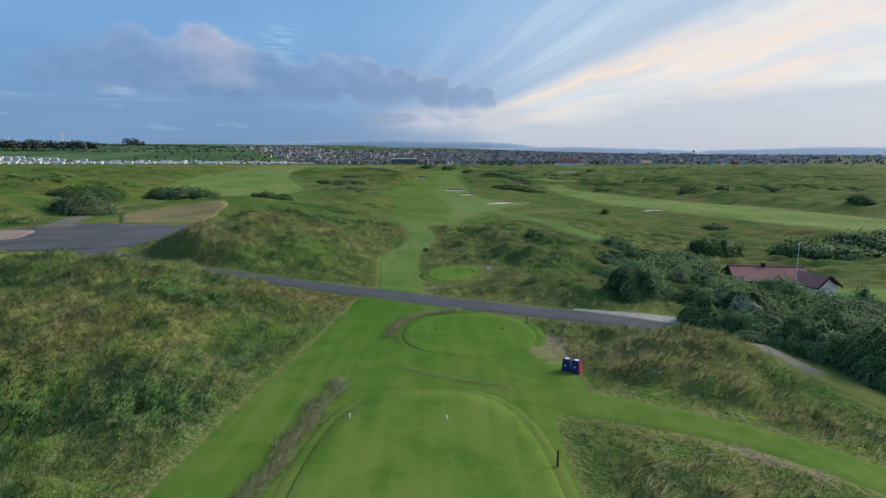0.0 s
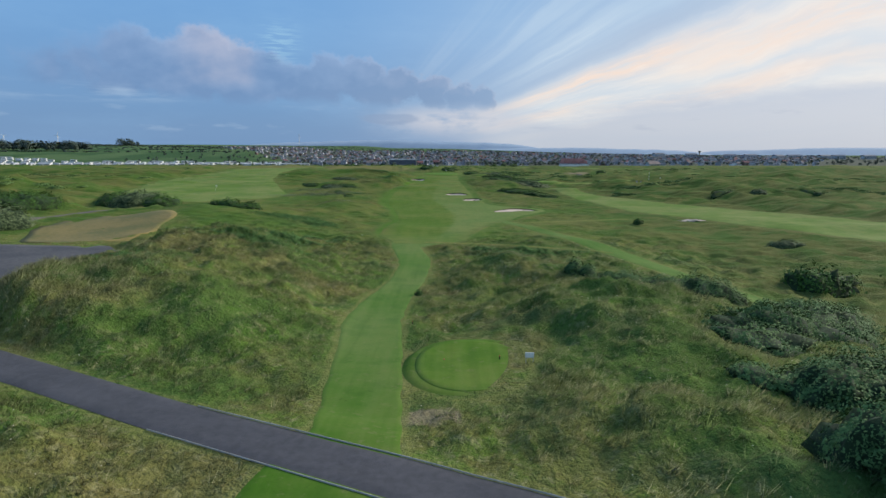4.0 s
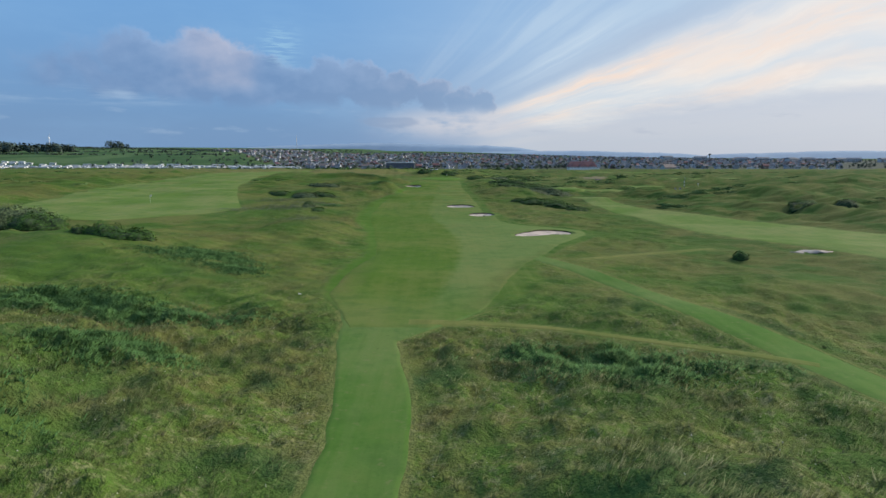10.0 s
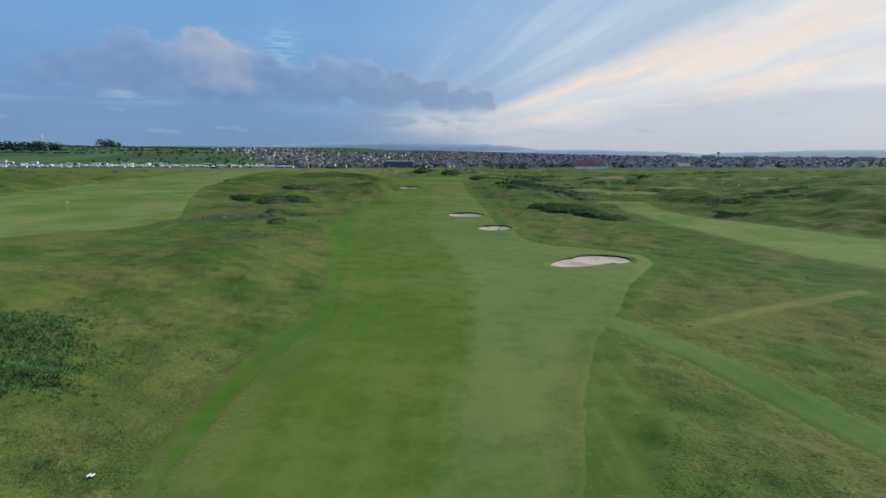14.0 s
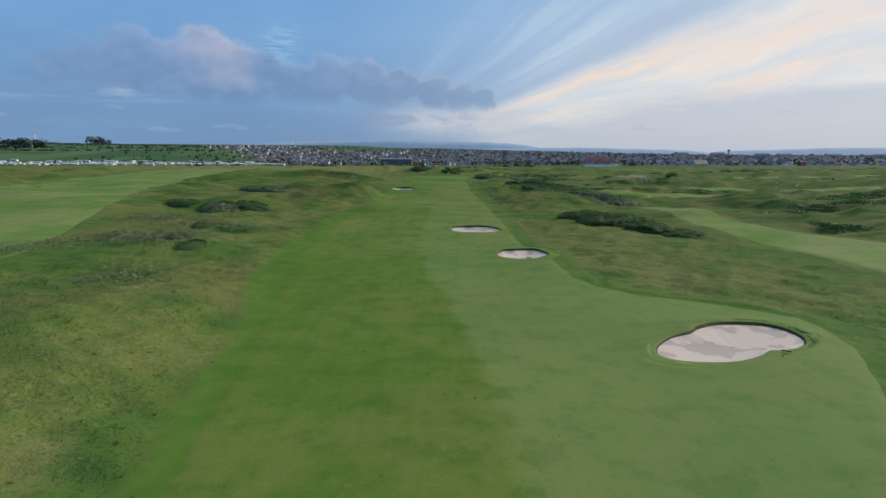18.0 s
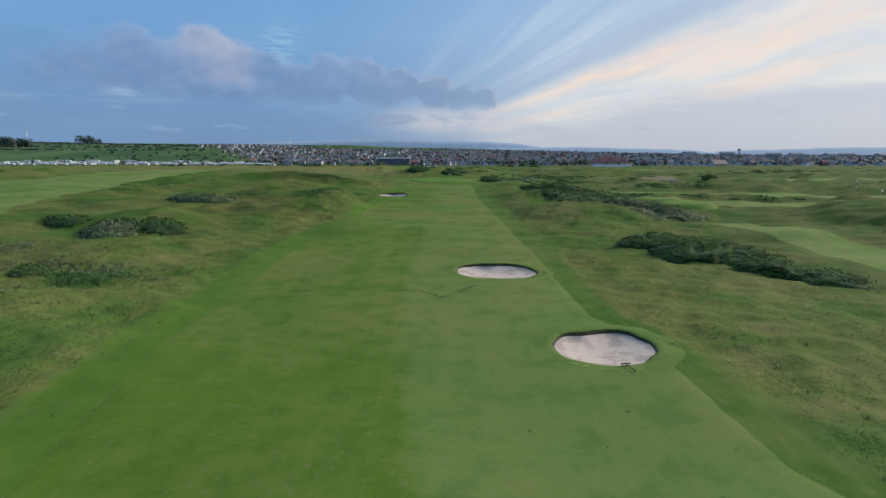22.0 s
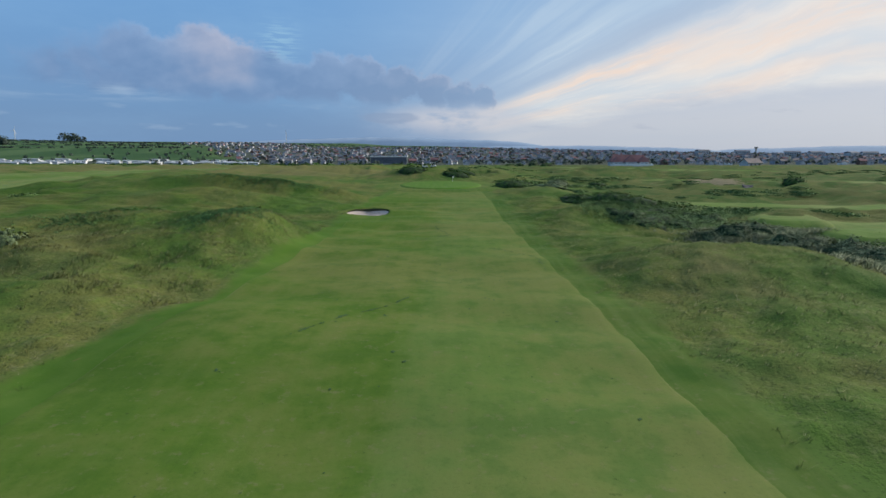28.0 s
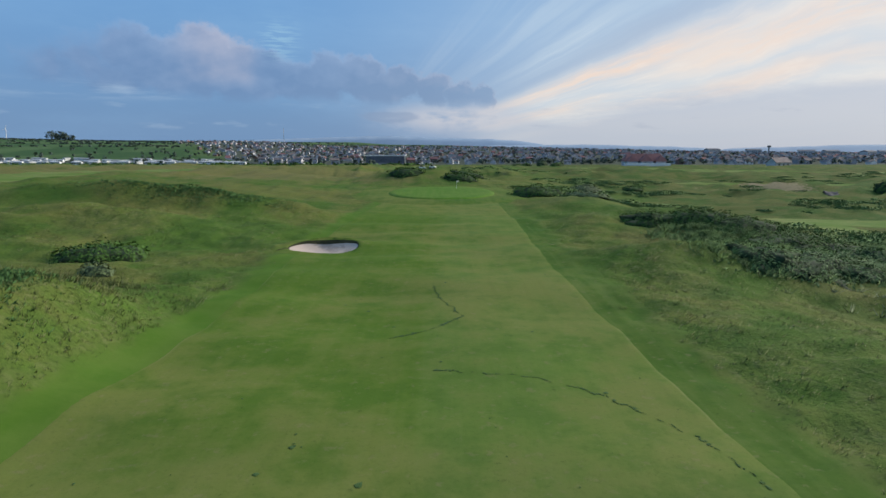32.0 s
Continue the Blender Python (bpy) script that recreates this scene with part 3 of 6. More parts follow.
WALK_W = [-11.7, -11.6, -10.9, -10.4, -9.9, -9.3, -8.8, -8.2, -6.5, -7.9, -9.0, -8.2, -6.5, -6.2, -7.0, -8.2, -9.1, -9.5, -11]
WALK_E = [5.6, 5.6, 5.6, 8.3, 8.4, 7.4, 7.0, -1.5, -1.9, -2.9, -3.6, -3.3, -2.0, -1.5, -1.7, -3.0, -3.6, 1.0, 5.3]
# fairway edges and the border between its two mowing directions
FAIR_Y = [144, 152, 160, 171, 184, 194, 206, 218, 225, 231, 234, 237.4, 240.2, 241.7, 245.5, 250.3, 258, 265, 271, 276, 282, 300, 320, 340, 358, 372, 388, 400, 430, 462]
FAIR_W = [-8.5, -11, -13.6, -13.8, -12.9, -11.6, -12.8, -14.6, -15.5, -16.2, -16.6, -17.1, -17.5, -17.8, -18.3, -19.0, -20.0, -20.6, -21.3, -21.2, -21.2, -21.4, -20.4, -18.4, -17.4, -16.0, -16.2, -16.7, -15.5, -13]
FAIR_E = [-1, 4.8, 7.4, 10.0, 14.3, 19.3, 24.2, 30.6, 34.2, 35.3, 35.0, 30.4, 25.6, 22.0, 18.4, 16.7, 16.5, 16.4, 15.3, 13.9, 13.8, 13.7, 12.9, 12.3, 12.0, 11.8, 11.4, 11.3, 12.2, 12]
LAY_Y = [144, 158, 168, 180, 194, 211, 219, 230, 240, 248, 267, 285, 317, 350, 400, 470]
LAY_X = [-2, -0.4, 1.2, 2.6, 3.7, 4.1, 3.6, 2.1, 1.2, -0.5, -2.8, -3.7, -2.6, -1.4, -0.8, 1.5]
STRIP = [(2, 33, 3), (8.2, 29.4, 1.9), (11.7, 27.5, 1.6), (14.7, 25, 1.6), (16.5, 22.2, 1.8), (22, 14, 2)]
WALKS = [(15, 194, 2.2), (21.5, 178, 1.9), (24.8, 163.4, 1.9), (28.3, 150, 2.6), (30.2, 138, 2.8), (33, 120, 2.8), (38, 95, 2.5)]
TRACK = [(-3, 146.5, 1.6), (3.4, 146.5, 0.9), (10, 145.3, 0.7), (17.3, 141, 0.7), (23.6, 137.6, 0.7), (30, 134, 0.9)]
TRACK_EAST = [(24, 188, 0.5), (38, 198, 0.6), (56, 209, 0.7)]
LANE = [(19, 43.4, 1.4), (20.2, 40.4, 1.15), (21.5, 36.5, 0.9), (22.6, 33.6, 0.85)]
GRASS_LANE = [(21.6, 36.2, 0.9), (23.4, 31.5, 1.2), (24.6, 27, 1.4), (26, 20, 1.5)]
APRON = [(11.6, 49.9, 0.3), (14.5, 48.3, 0.75), (17.5, 46.5, 1.25), (19.6, 45.2, 1.35)]
DIRT_TRACK = [(-80, 122, 4.5), (-84, 130, 2.6), (-87, 140, 2.0), (-91, 158, 1.8), (-96, 182, 1.6), (-92, 200, 1.4)]
CART = [(19.6, 42.8, 1.6), (15.5, 45.6, 1.7), (9.5, 49, 1.7), (4.8, 52, 1.65), (0.6, 54.6, 1.6), (-2.8, 56.2, 1.6), (-6.6, 57.9, 1.55), (-13.6, 61.2, 1.5), (-23.6, 66.5, 1.5), (-36, 73, 1.6), (-48, 84, 2.2), (-57, 95, 3)]
HOLE_WEST = [(-88, 232, 6), (-90, 256, 34), (-104, 300, 32), (-122, 360, 30), (-138, 450, 26), (-150, 580, 24), (-120, 750, 25), (-60, 860, 16)]
HOLE_EAST = [(60, 345, 4), (66, 295, 8), (80, 245, 17), (100, 205, 20), (122, 160, 20), (150, 110, 20)]
EAST_GREEN = [(60, 452, 4), (85, 441, 7), (120, 425, 11), (165, 400, 14)]
EAST_TEE = [(66, 397, 2.5), (82, 399, 6), (112, 385, 8)]
FAR_EAST = [(70, 620, 8), (140, 575, 16), (220, 520, 18), (330, 470, 20)]
FAR_FIELD = [(90, 800, 14), (170, 740, 26), (260, 690, 30), (420, 640, 40)]
HUT_GREEN = [(49, 80, 2), (57, 79, 5), (70, 77, 7)]
# bunkers: centre, half length, half breadth, turn, two waists each with its direction, rise of the back
BUNKERS = [(24.2, 225.8, 7.9, 4.1, 29, 0.22, 1.9, 0.2, 4.75, 0.35), (12.6, 267.3, 3.95, 4.0, 47, 0.27, 1.02, 0.08, 5.06, 0.4), (6.95, 294.7, 4.9, 3.9, -12, 0.31, 1.72, 0.05, 5.0, 0.4), (-14.2, 405.9, 4.2, 2.7, 8, 0.1, 1.2, 0.08, 5.2, 0.9)]
# east, north, half widths, turn, height: dunes beside the mown ground ...
WEST_DUNES = [(-40, 58, 17, 6, 0, 3), (-21, 100, 6, 7, 0, 0.8), (-29, 44, 15, 15, 0, 3.2), (-31, 83, 17, 13, 10, 4.6), (-34, 111, 17, 20, 10, 4.9), (-34, 130, 12, 12, 0, 2.1), (-54, 57, 7, 9, 0, -2.6), (-43, 86, 6, 9, 0, -1.4), (-60, 182, 16, 22, 0, 3.4), (-31, 220, 11, 18, 0, 2.6), (-36, 175, 14, 22, 0, 1.2), (-40, 268, 10, 16, 0, 1.2)]
NORTH_WEST_DUNES = [(-21.5, 369, 5, 6, 0, 1.1), (-50, 330, 9, 6, 20, 1.8), (-36, 346, 12, 5, 0, 1.3), (-44, 300, 7, 9, 0, 0.9), (-26, 366, 9, 12, 20, 3.7), (-37, 358, 8, 7, 0, 1.6), (-44, 371, 16, 7, 15, 2.6), (-58, 350, 14, 14, 0, 1.2), (-30, 336, 8, 8, 0, 1.3), (-45, 437, 28, 6, 0, 3.6), (-24, 352, 3, 3, 0, 0.6), (-70, 443, 25, 18, 0, 2), (-50, 415, 20, 8, 10, 2.5)]
EAST_DUNES = [(20, 90, 7, 6, 0, 0.9), (15.5, 53, 5, 4, 0, 0.8), (17, 37, 4, 4, 0, 0.8), (16, 41, 6, 7, 0, 1.5), (15, 84, 9, 14, -10, 2.5), (11, 110, 9, 9, 0, 2.6), (12, 60, 8, 7, 0, 1.1), (52, 170, 12, 9, 0, 1.3), (14, 18, 6, 6, 0, 0.9)]
NORTH_EAST_DUNES = [(38, 345, 6, 8, 0, 1.4), (24, 398, 9, 5, 0, 1.9), (40, 440, 8, 8, 0, 1.8), (70, 410, 14, 9, 30, 2.2), (24, 428, 5, 8, 0, 1.2), (95, 360, 16, 10, 20, 2.6), (64, 330, 12, 8, 0, 1.4), (27, 350, 10, 9, 15, 2.6), (40, 352, 8, 6, 20, 1.2), (30, 370, 10, 5, 10, 1.0), (45, 425, 14, 10, 20, 2.8), (28, 455, 9, 14, 0, 2), (60, 375, 12, 14, 0, 2.2)]
DUNES = WEST_DUNES + NORTH_WEST_DUNES + EAST_DUNES + NORTH_EAST_DUNES
# ... and the wider swells and hollows
SWELLS = [(-8, 540, 20, 13, 0, 5.2), (36, 378, 10, 10, 0, -2.0), (-60, 320, 9, 9, 0, -1.0), (44, 77, 9, 7, 0, -0.6), (-9, 328, 12, 10, 0, 0.6), (150, 330, 50, 25, 30, 4.0), (220, 420, 60, 30, 20, 5.0), (330, 560, 90, 40, 15, 6.0), (-140, 150, 40, 30, 0, 5.0), (-200, 260, 50, 40, 0, 6.0)]
PROFILE_Y = [-200, 0, 30, 52, 75, 97, 134, 180, 226, 295, 330, 406, 480, 520, 700, 1000]
PROFILE_Z = [5.5, 5.6, 5.6, 4.6, 3.6, 2.4, 1.3, 0.3, -0.1, 0.4, 1.7, 2.1, 3.0, 3.2, 1.5, 1.0]


def main_off(x, y):
    """How far outside the mown ground of the main hole."""
    walk = np.maximum(np.interp(y, WALK_Y, WALK_W) - x, x - np.interp(y, WALK_Y, WALK_E))
    walk = np.maximum(walk, y - 152)
    fair = np.maximum(np.interp(y, FAIR_Y, FAIR_W) - x, x - np.interp(y, FAIR_Y, FAIR_E))
    fair = np.maximum(fair, np.maximum(144 - y, y - 505))
    return np.minimum(walk, fair)


def ground_height(x, y):
    z = sum(np.interp(y + d, PROFILE_Y, PROFILE_Z) for d in (-12, -6, 0, 6, 12)) / 5
    # lower land to the east, higher links to the west
    z = z - smooth(24, 60, x) * (1 - smooth(600, 800, y)) * np.interp(y, [0, 40, 120, 200, 330, 500], [4.5, 4.6, 3.6, 1.2, 1.6, 2.6])
    z = z + smooth(-15, -60, x) * (1 - smooth(600, 900, y)) * np.interp(y, [0, 100, 200, 300, 500], [0, 0.5, 2.2, 1.8, 2.0])
    rise = smooth(-2, 8, main_off(x, y))
    z = z + rise * sum(hill(x, y, *m) for m in DUNES) + sum(hill(x, y, *m) for m in SWELLS)
    # the cart path and the car park lie in a cutting
    d, where = along(x, y, CART)
    grade = np.interp(where, [0, 1, 4, 7, 9, 11], [5.3, 5.3, 4.6, 4.8, 4.9, 3.4])
    z = z + (grade - z) * (1 - smooth(0.3, 4.5, d))
    park = np.hypot((x + 70) / 27, (y - 112) / 23)
    z = z + (3.2 - z) * (1 - smooth(0.82, 1.25, park))
    # far land: the town climbs a low hill, pastures rise to the north-west
    z = z + 13 * smooth(955, 1380, y) * smooth(-230, -470, x)
    far = smooth(950, 1900, y)
    z = z + far * (8 + 18 * np.exp(-((x + 150) / 700) ** 2) + 30 * smooth(-300, -1500, x)) + smooth(1900, 3600, y) * (2 + 26 * np.exp(-((x + 500) / 1500) ** 2))
    return z


def worn_at(x, y):
    """Trodden, dry and bare places."""
    worn = hill(x, y, 7.4, 40, 1.6, 5, 0, 1.0) + hill(x, y, -0.5, 62.5, 2.4, 1.6, 0, 0.9) + hill(x, y, 14, 22.5, 1.2, 4.5, 35, 0.8) + hill(x, y, 13, 130, 5, 3, 0, 0.35) + hill(x, y, 118, 545, 12, 26, 20, 0.8)
    worn = worn + hill(x, y, 21, 396, 10, 2.4, 0, 0.45) + hill(x, y, -29, 68, 7, 3, 20, 0.5) + hill(x, y, 1, 33.6, 3.4, 0.5, -30, 0.7) + hill(x, y, 0.2, 27, 0.7, 1.2, 0, 0.5) + hill(x, y, 6, 28, 1.2, 5, 10, 0.45)
    return worn + hill(x, y, 88, 560, 8, 60, 25, 0.5)


def dry_at(x, y):
    """Straw-coloured stretches of the rough."""
    return hill(x, y, -170, 650, 150, 150, 0, 0.75) + hill(x, y, -45, 560, 50, 40, 0, 0.6) + hill(x, y, 28, 255, 9, 26, 0, 0.5) + hill(x, y, -21, 212, 5, 26, 0, 0.28) + hill(x, y, 36, 300, 9, 26, 0, 0.4) + hill(x, y, -34, 300, 10, 30, 0, 0.35) + hill(x, y, 14, 62, 8, 5, 0, 0.35) + hill(x, y, 18, 165, 8, 12, 0, 0.35) + hill(x, y, 25, 345, 7, 20, 0, 0.4)


def mown_off(x, y):
    """How far outside any mown or paved ground."""
    best = main_off(x, y)
    for line in (STRIP, WALKS, TRACK, TRACK_EAST, LANE, GRASS_LANE, DIRT_TRACK, APRON, CART, HOLE_WEST, HOLE_EAST, EAST_GREEN, EAST_TEE, FAR_EAST, FAR_FIELD, HUT_GREEN):
        best = np.minimum(best, along(x, y, line)[0])
    best = np.minimum(best, 20 * (np.hypot((x + 68) / 20, (y - 111.5) / 18.5) - 1))
    best = np.minimum(best, 20 * (np.hypot((x + 70) / 12, (y - 155) / 22) - 1))
    best = np.minimum(best, 6 * (np.hypot((x - 1.8) / 4.4, (y - 71.2) / 6.2) - 1))
    return best


def bunker_radius(b, a):
    """Outline of a bunker: distance from its centre in the direction a."""
    cx, cy, rx, ry, turn, waist, waist_at, waist_2, waist_2_at, back = b
    a = np.mod(a - radians(turn), 2 * np.pi)
    r = 1 / np.sqrt((np.cos(a) / rx) ** 2 + (np.sin(a) / ry) ** 2)
    return r * (1 - waist * np.exp(-((a - waist_at) / 0.68) ** 2) - waist_2 * np.exp(-((a - waist_2_at) / 0.68) ** 2) + 0.02 * np.sin(5 * a) + 0.012 * np.sin(9 * a + cx))


def surface(x, y):
    """The ground with its fine relief."""
    z = ground_height(x, y)
    off = mown_off(x, y)
    near = 1 - smooth(500, 1200, np.hypot(x, y - 200))
    tame = 1 - 0.62 * smooth(140, 170, y) * (1 - smooth(60, 90, np.abs(x)))
    z = z + tame * near * smooth(0, 5, off) * (0.46 * waves(x, y, 9, 3) + 0.36 * waves(x, y, 4.1, 5))
    side = np.maximum(smooth(58, 130, np.abs(x)), smooth(525, 600, y)) * (1 - smooth(760, 880, y)) * smooth(-60, 60, y)
    z = z + side * (0.25 + 0.75 * smooth(0, 14, off)) * (3.2 * (0.75 - np.abs(waves(x, y, 62, 41))) + 1.9 * (0.7 - np.abs(waves(x, y, 27, 42))))
    z = z + tame * near * smooth(0.2, 1.5, off) * 0.17 * waves(x, y, 1.9, 9)
    z = z + near * 0.18 * waves(x, y, 26, 12) * smooth(100, 160, y) * (1 - smooth(440, 470, y) * (1 - smooth(0, 30, off)))
    z = z + 0.25 * waves(x, y, 13, 15) * smooth(295, 320, y) * (1 - smooth(420, 450, y))
    for b in BUNKERS:
        d = np.hypot(x - b[0], y - b[1])
        a = np.arctan2(y - b[1], x - b[0])
        r = bunker_radius(b, a)
        back = np.exp(-((d - r) / 2.2) ** 2) * np.clip(np.sin(a), 0, 1)
        z = z + b[9] * back
        z = z - 1.6 * (d < r + 0.35)
    return z


# ---- mesh helpers ----
def link_mesh(name, verts, faces, mat, parent=None, label="", shade=True):
    """One mesh object from arrays; faces: rows of three or of four."""
    verts, faces = np.asarray(verts, dtype=np.float32), np.asarray(faces, dtype=np.int32)
    me = bpy.data.meshes.new(name)
    n, c = faces.shape
    me.vertices.add(len(verts))
    me.vertices.foreach_set("co", verts.ravel())
    me.loops.add(n * c)
    me.loops.foreach_set("vertex_index", faces.ravel())
    me.polygons.add(n)
    me.polygons.foreach_set("loop_start", np.arange(0, n * c, c, dtype=np.int32))
    me.polygons.foreach_set("use_smooth", np.full(n, shade))
    me.update(calc_edges=True)
    me.materials.append(mat)
    ob = new(name, me)
    if parent:
        ob.parent = parent
    if label:
        ob["label"] = label
    return ob


def set_normals(ob, normals):
    """Lets fine leaves and blades take the light as the whole tuft or crown does."""
    n = np.asarray(normals, dtype=np.float32)
    n /= np.linalg.norm(n, axis=1)[:, None]
    ob.data.normals_split_custom_set_from_vertices(n)


def point_values(ob, name, values):
    a = ob.data.attributes.new(name, "FLOAT", "POINT")
    a.data.foreach_set("value", np.asarray(values, dtype=np.float32))


def grid_faces(rows, cols, closed=False):
    i, j = np.meshgrid(np.arange(rows - 1), np.arange(cols if closed else cols - 1), indexing="ij")
    a, b = i * cols + j, i * cols + (j + 1) % cols
    return np.stack([a, b, b + cols, a + cols], -1).reshape(-1, 4)


def part(name, bm, mat, parent=None, label="", smooth_faces=False):
    """Links a bmesh as one mesh object under a thing or a part."""
    me = bpy.data.meshes.new(name)
    bmesh.ops.recalc_face_normals(bm, faces=bm.faces)
    bm.to_mesh(me)
    bm.free()
    me.materials.append(mat)
    if smooth_faces:
        me.polygons.foreach_set("use_smooth", [True] * len(me.polygons))
    ob = new(name, me)
    if parent:
        ob.parent = parent
    if label:
        ob["label"] = label
    return ob


def thing(name, x, y, z, label, category, turn=0.0, group="", kind=""):
    ob = new(name)
    ob.empty_display_size = 0.2
    ob.matrix_world = pose(x, y, z, 0, 0, turn)
    return tagged(ob, label, category, group, kind)


def box(x0, x1, y0, y1, z0, z1, bevel=0.0, bm=None):
    bm = bm or bmesh.new()
    made = bmesh.ops.create_cube(bm, size=1.0)["verts"]
    for v in made:
        v.co = Vector((x0 + (v.co.x + 0.5) * (x1 - x0), y0 + (v.co.y + 0.5) * (y1 - y0), z0 + (v.co.z + 0.5) * (z1 - z0)))
    if bevel:
        bmesh.ops.bevel(bm, geom=list({e for v in made for e in v.link_edges}), offset=bevel, segments=2, affect="EDGES")
    return bm


def rod(a, b, r0, r1=None, sides=10, bm=None):
    """A tapered round bar from a to b."""
    bm = bm or bmesh.new()
    a, b = Vector(a), Vector(b)
    m = Matrix.Translation((a + b) / 2) @ (b - a).to_track_quat("Z", "Y").to_matrix().to_4x4()
    bmesh.ops.create_cone(bm, cap_ends=True, segments=sides, radius1=r0, radius2=r0 if r1 is None else r1, depth=(b - a).length, matrix=m)
    return bm


def height(x, y):
    return float(surface(np.array([x], dtype=float), np.array([y], dtype=float))[0])


# ---- ground: one sheet to the horizon, fine along the hole ----
def spread(start, step, grow, end):
    out = []
    while start < end:
        step *= grow
        start += step
        out.append(start)
    return out


def build_ground():
    east = spread(46, 0.5, 1.06, 4800)
    xs = np.array([-v for v in reversed(east)] + list(np.arange(-46, 46.01, 0.5)) + east)
    ys = np.array([-v for v in reversed(spread(-16, 0.6, 1.16, 4800))] + list(np.arange(16, 421, 0.55)) + spread(421, 0.55, 1.045, 4850))
    gx, gy = np.meshgrid(xs, ys)
    z = surface(gx.ravel(), gy.ravel())
    ob = link_mesh("ground", np.stack([gx.ravel(), gy.ravel(), z], 1), grid_faces(len(ys), len(xs)), GROUND)
    x, y = gx.ravel(), gy.ravel()
    point_values(ob, "bare", worn_at(x, y))
    point_values(ob, "dry", dry_at(x, y))
    point_values(ob, "town", smooth(935, 965, y) * (1 - smooth(1050, 1075, y) * smooth(30, -30, x + 540 - 0.55 * (1600 - y))) * (1 - 0.4 * smooth(1850, 1950, y)))
    point_values(ob, "pasture", np.maximum(smooth(1050, 1075, y) * smooth(30, -30, x + 540 - 0.55 * (1600 - y)), smooth(1850, 1950, y)))
    off = mown_off(x, y)
    point_values(ob, "edge", smooth(-0.5, 0.1, off) * (1 - smooth(0.1, 0.7, off)))
    return tagged(ob, "rolling links ground of olive and straw-coloured fescue rough", "ground", kind="structure")


ground = build_ground()


def edge_sheet(name, ys, west, east, columns, lift, mat, label, lay=False, kind="structure"):
    """A sheet of turf between two edges, laid on the ground."""
    wobble = 0.09 * waves(0 * ys, ys, 5, 21)
    u = np.linspace(0, 1, columns)
    gx = (west + wobble)[:, None] + (east - west + 0.08 * waves(0 * ys, ys, 4, 22) - wobble)[:, None] * u[None, :]
    gy = np.repeat(ys[:, None], columns, 1)
    x, y = gx.ravel(), gy.ravel()
    z = surface(x, y) + lift
    edge = np.tile((u == 0) | (u == 1), len(ys))
    if lay:
        edge[:columns] = True
    z = np.where(edge, z - lift - 0.012, z)
    ob = link_mesh(name, np.stack([x, y, z], 1), grid_faces(len(ys), columns), mat)
    point_values(ob, "bare", worn_at(x, y))
    point_values(ob, "rim", (np.minimum(u, 1 - u)[None, :] * (east - west)[:, None]).ravel())
    point_values(ob, "west", np.tile(u < 0.4, len(ys)))
    if lay:
        point_values(ob, "lay", x - np.interp(y, LAY_Y, LAY_X))
        point_values(ob, "start", y - 144)
    return tagged(ob, label, name.rstrip("_0123456789").replace("_", " "), kind=kind)


def strip_sheet(name, line, step, columns, lift, mat, label, kind="structure", drop=0.1, category=""):
    """A sheet of changing width that follows a line of (x, y, half width), with rounded bends."""
    p = np.array(line, dtype=float)
    s = np.concatenate([[0], np.cumsum(np.hypot(*np.diff(p[:, :2], axis=0).T))])
    t = np.linspace(0, s[-1], max(6, int(s[-1] / step)))
    c = np.stack([np.interp(t, s, p[:, i]) for i in range(3)], 1)
    for _ in range(int(4 / max(step, 0.3)) + 2):
        c[1:-1] = (c[:-2] + 2 * c[1:-1] + c[2:]) / 4
    d = np.gradient(c[:, :2], axis=0)
    d /= np.hypot(d[:, 0], d[:, 1])[:, None]
    u = np.linspace(-1, 1, columns)
    x = (c[:, 0:1] + d[:, 1:2] * c[:, 2:3] * u).ravel()
    y = (c[:, 1:2] - d[:, 0:1] * c[:, 2:3] * u).ravel()
    z = surface(x, y) + lift
    z = np.where(np.tile(np.abs(u) == 1, len(t)), z - drop, z)
    ob = link_mesh(name, np.stack([x, y, z], 1), grid_faces(len(t), columns)[:, ::-1], mat)
    return tagged(ob, label, category or name.rstrip("_0123456789").replace("_", " "), kind=kind)


walk_y = np.arange(-4, 152.1, 0.6)
edge_sheet("mown_walkway", walk_y, np.interp(walk_y, WALK_Y, WALK_W), np.interp(walk_y, WALK_Y, WALK_E), 26, 0.045, WALKWAY, "bright green mown walkway winding between grassy dunes")
semi_y = np.arange(146, 470, 0.7)
semi_w = np.interp(semi_y, FAIR_Y, FAIR_W) - 1.5 * smooth(148, 170, semi_y) - 1.0 * smooth(150, 175, semi_y) * (1 - smooth(300, 345, semi_y)) - 2.5 * smooth(225, 250, semi_y) * (1 - smooth(320, 345, semi_y)) - 1.5 * smooth(340, 350, semi_y)
semi_e = np.interp(semi_y, FAIR_Y, FAIR_E) + 1.8 * smooth(146, 160, semi_y) + 3.6 * smooth(152, 168, semi_y) * (1 - smooth(170, 186, semi_y)) + 2.0 * smooth(190, 215, semi_y)
semi_e = np.where(semi_y > 234, np.maximum(semi_e, 24 - (semi_y - 234) * 0.25), semi_e)
edge_sheet("semi_rough", semi_y, semi_w, semi_e, 70, 0.03, SEMI, "darker green band of semi-rough round the fairway")
fair_y = np.arange(144, 466, 0.6)
edge_sheet("fairway_1", fair_y, np.interp(fair_y, FAIR_Y, FAIR_W), np.interp(fair_y, FAIR_Y, FAIR_E), 62, 0.065, FAIRWAY, "long fairway mown in a dark and a pale half", lay=True)
strip_sheet("walkway_1", STRIP, 0.5, 9, 0.055, WALKWAY, "mown grass strip leading away from the tees")
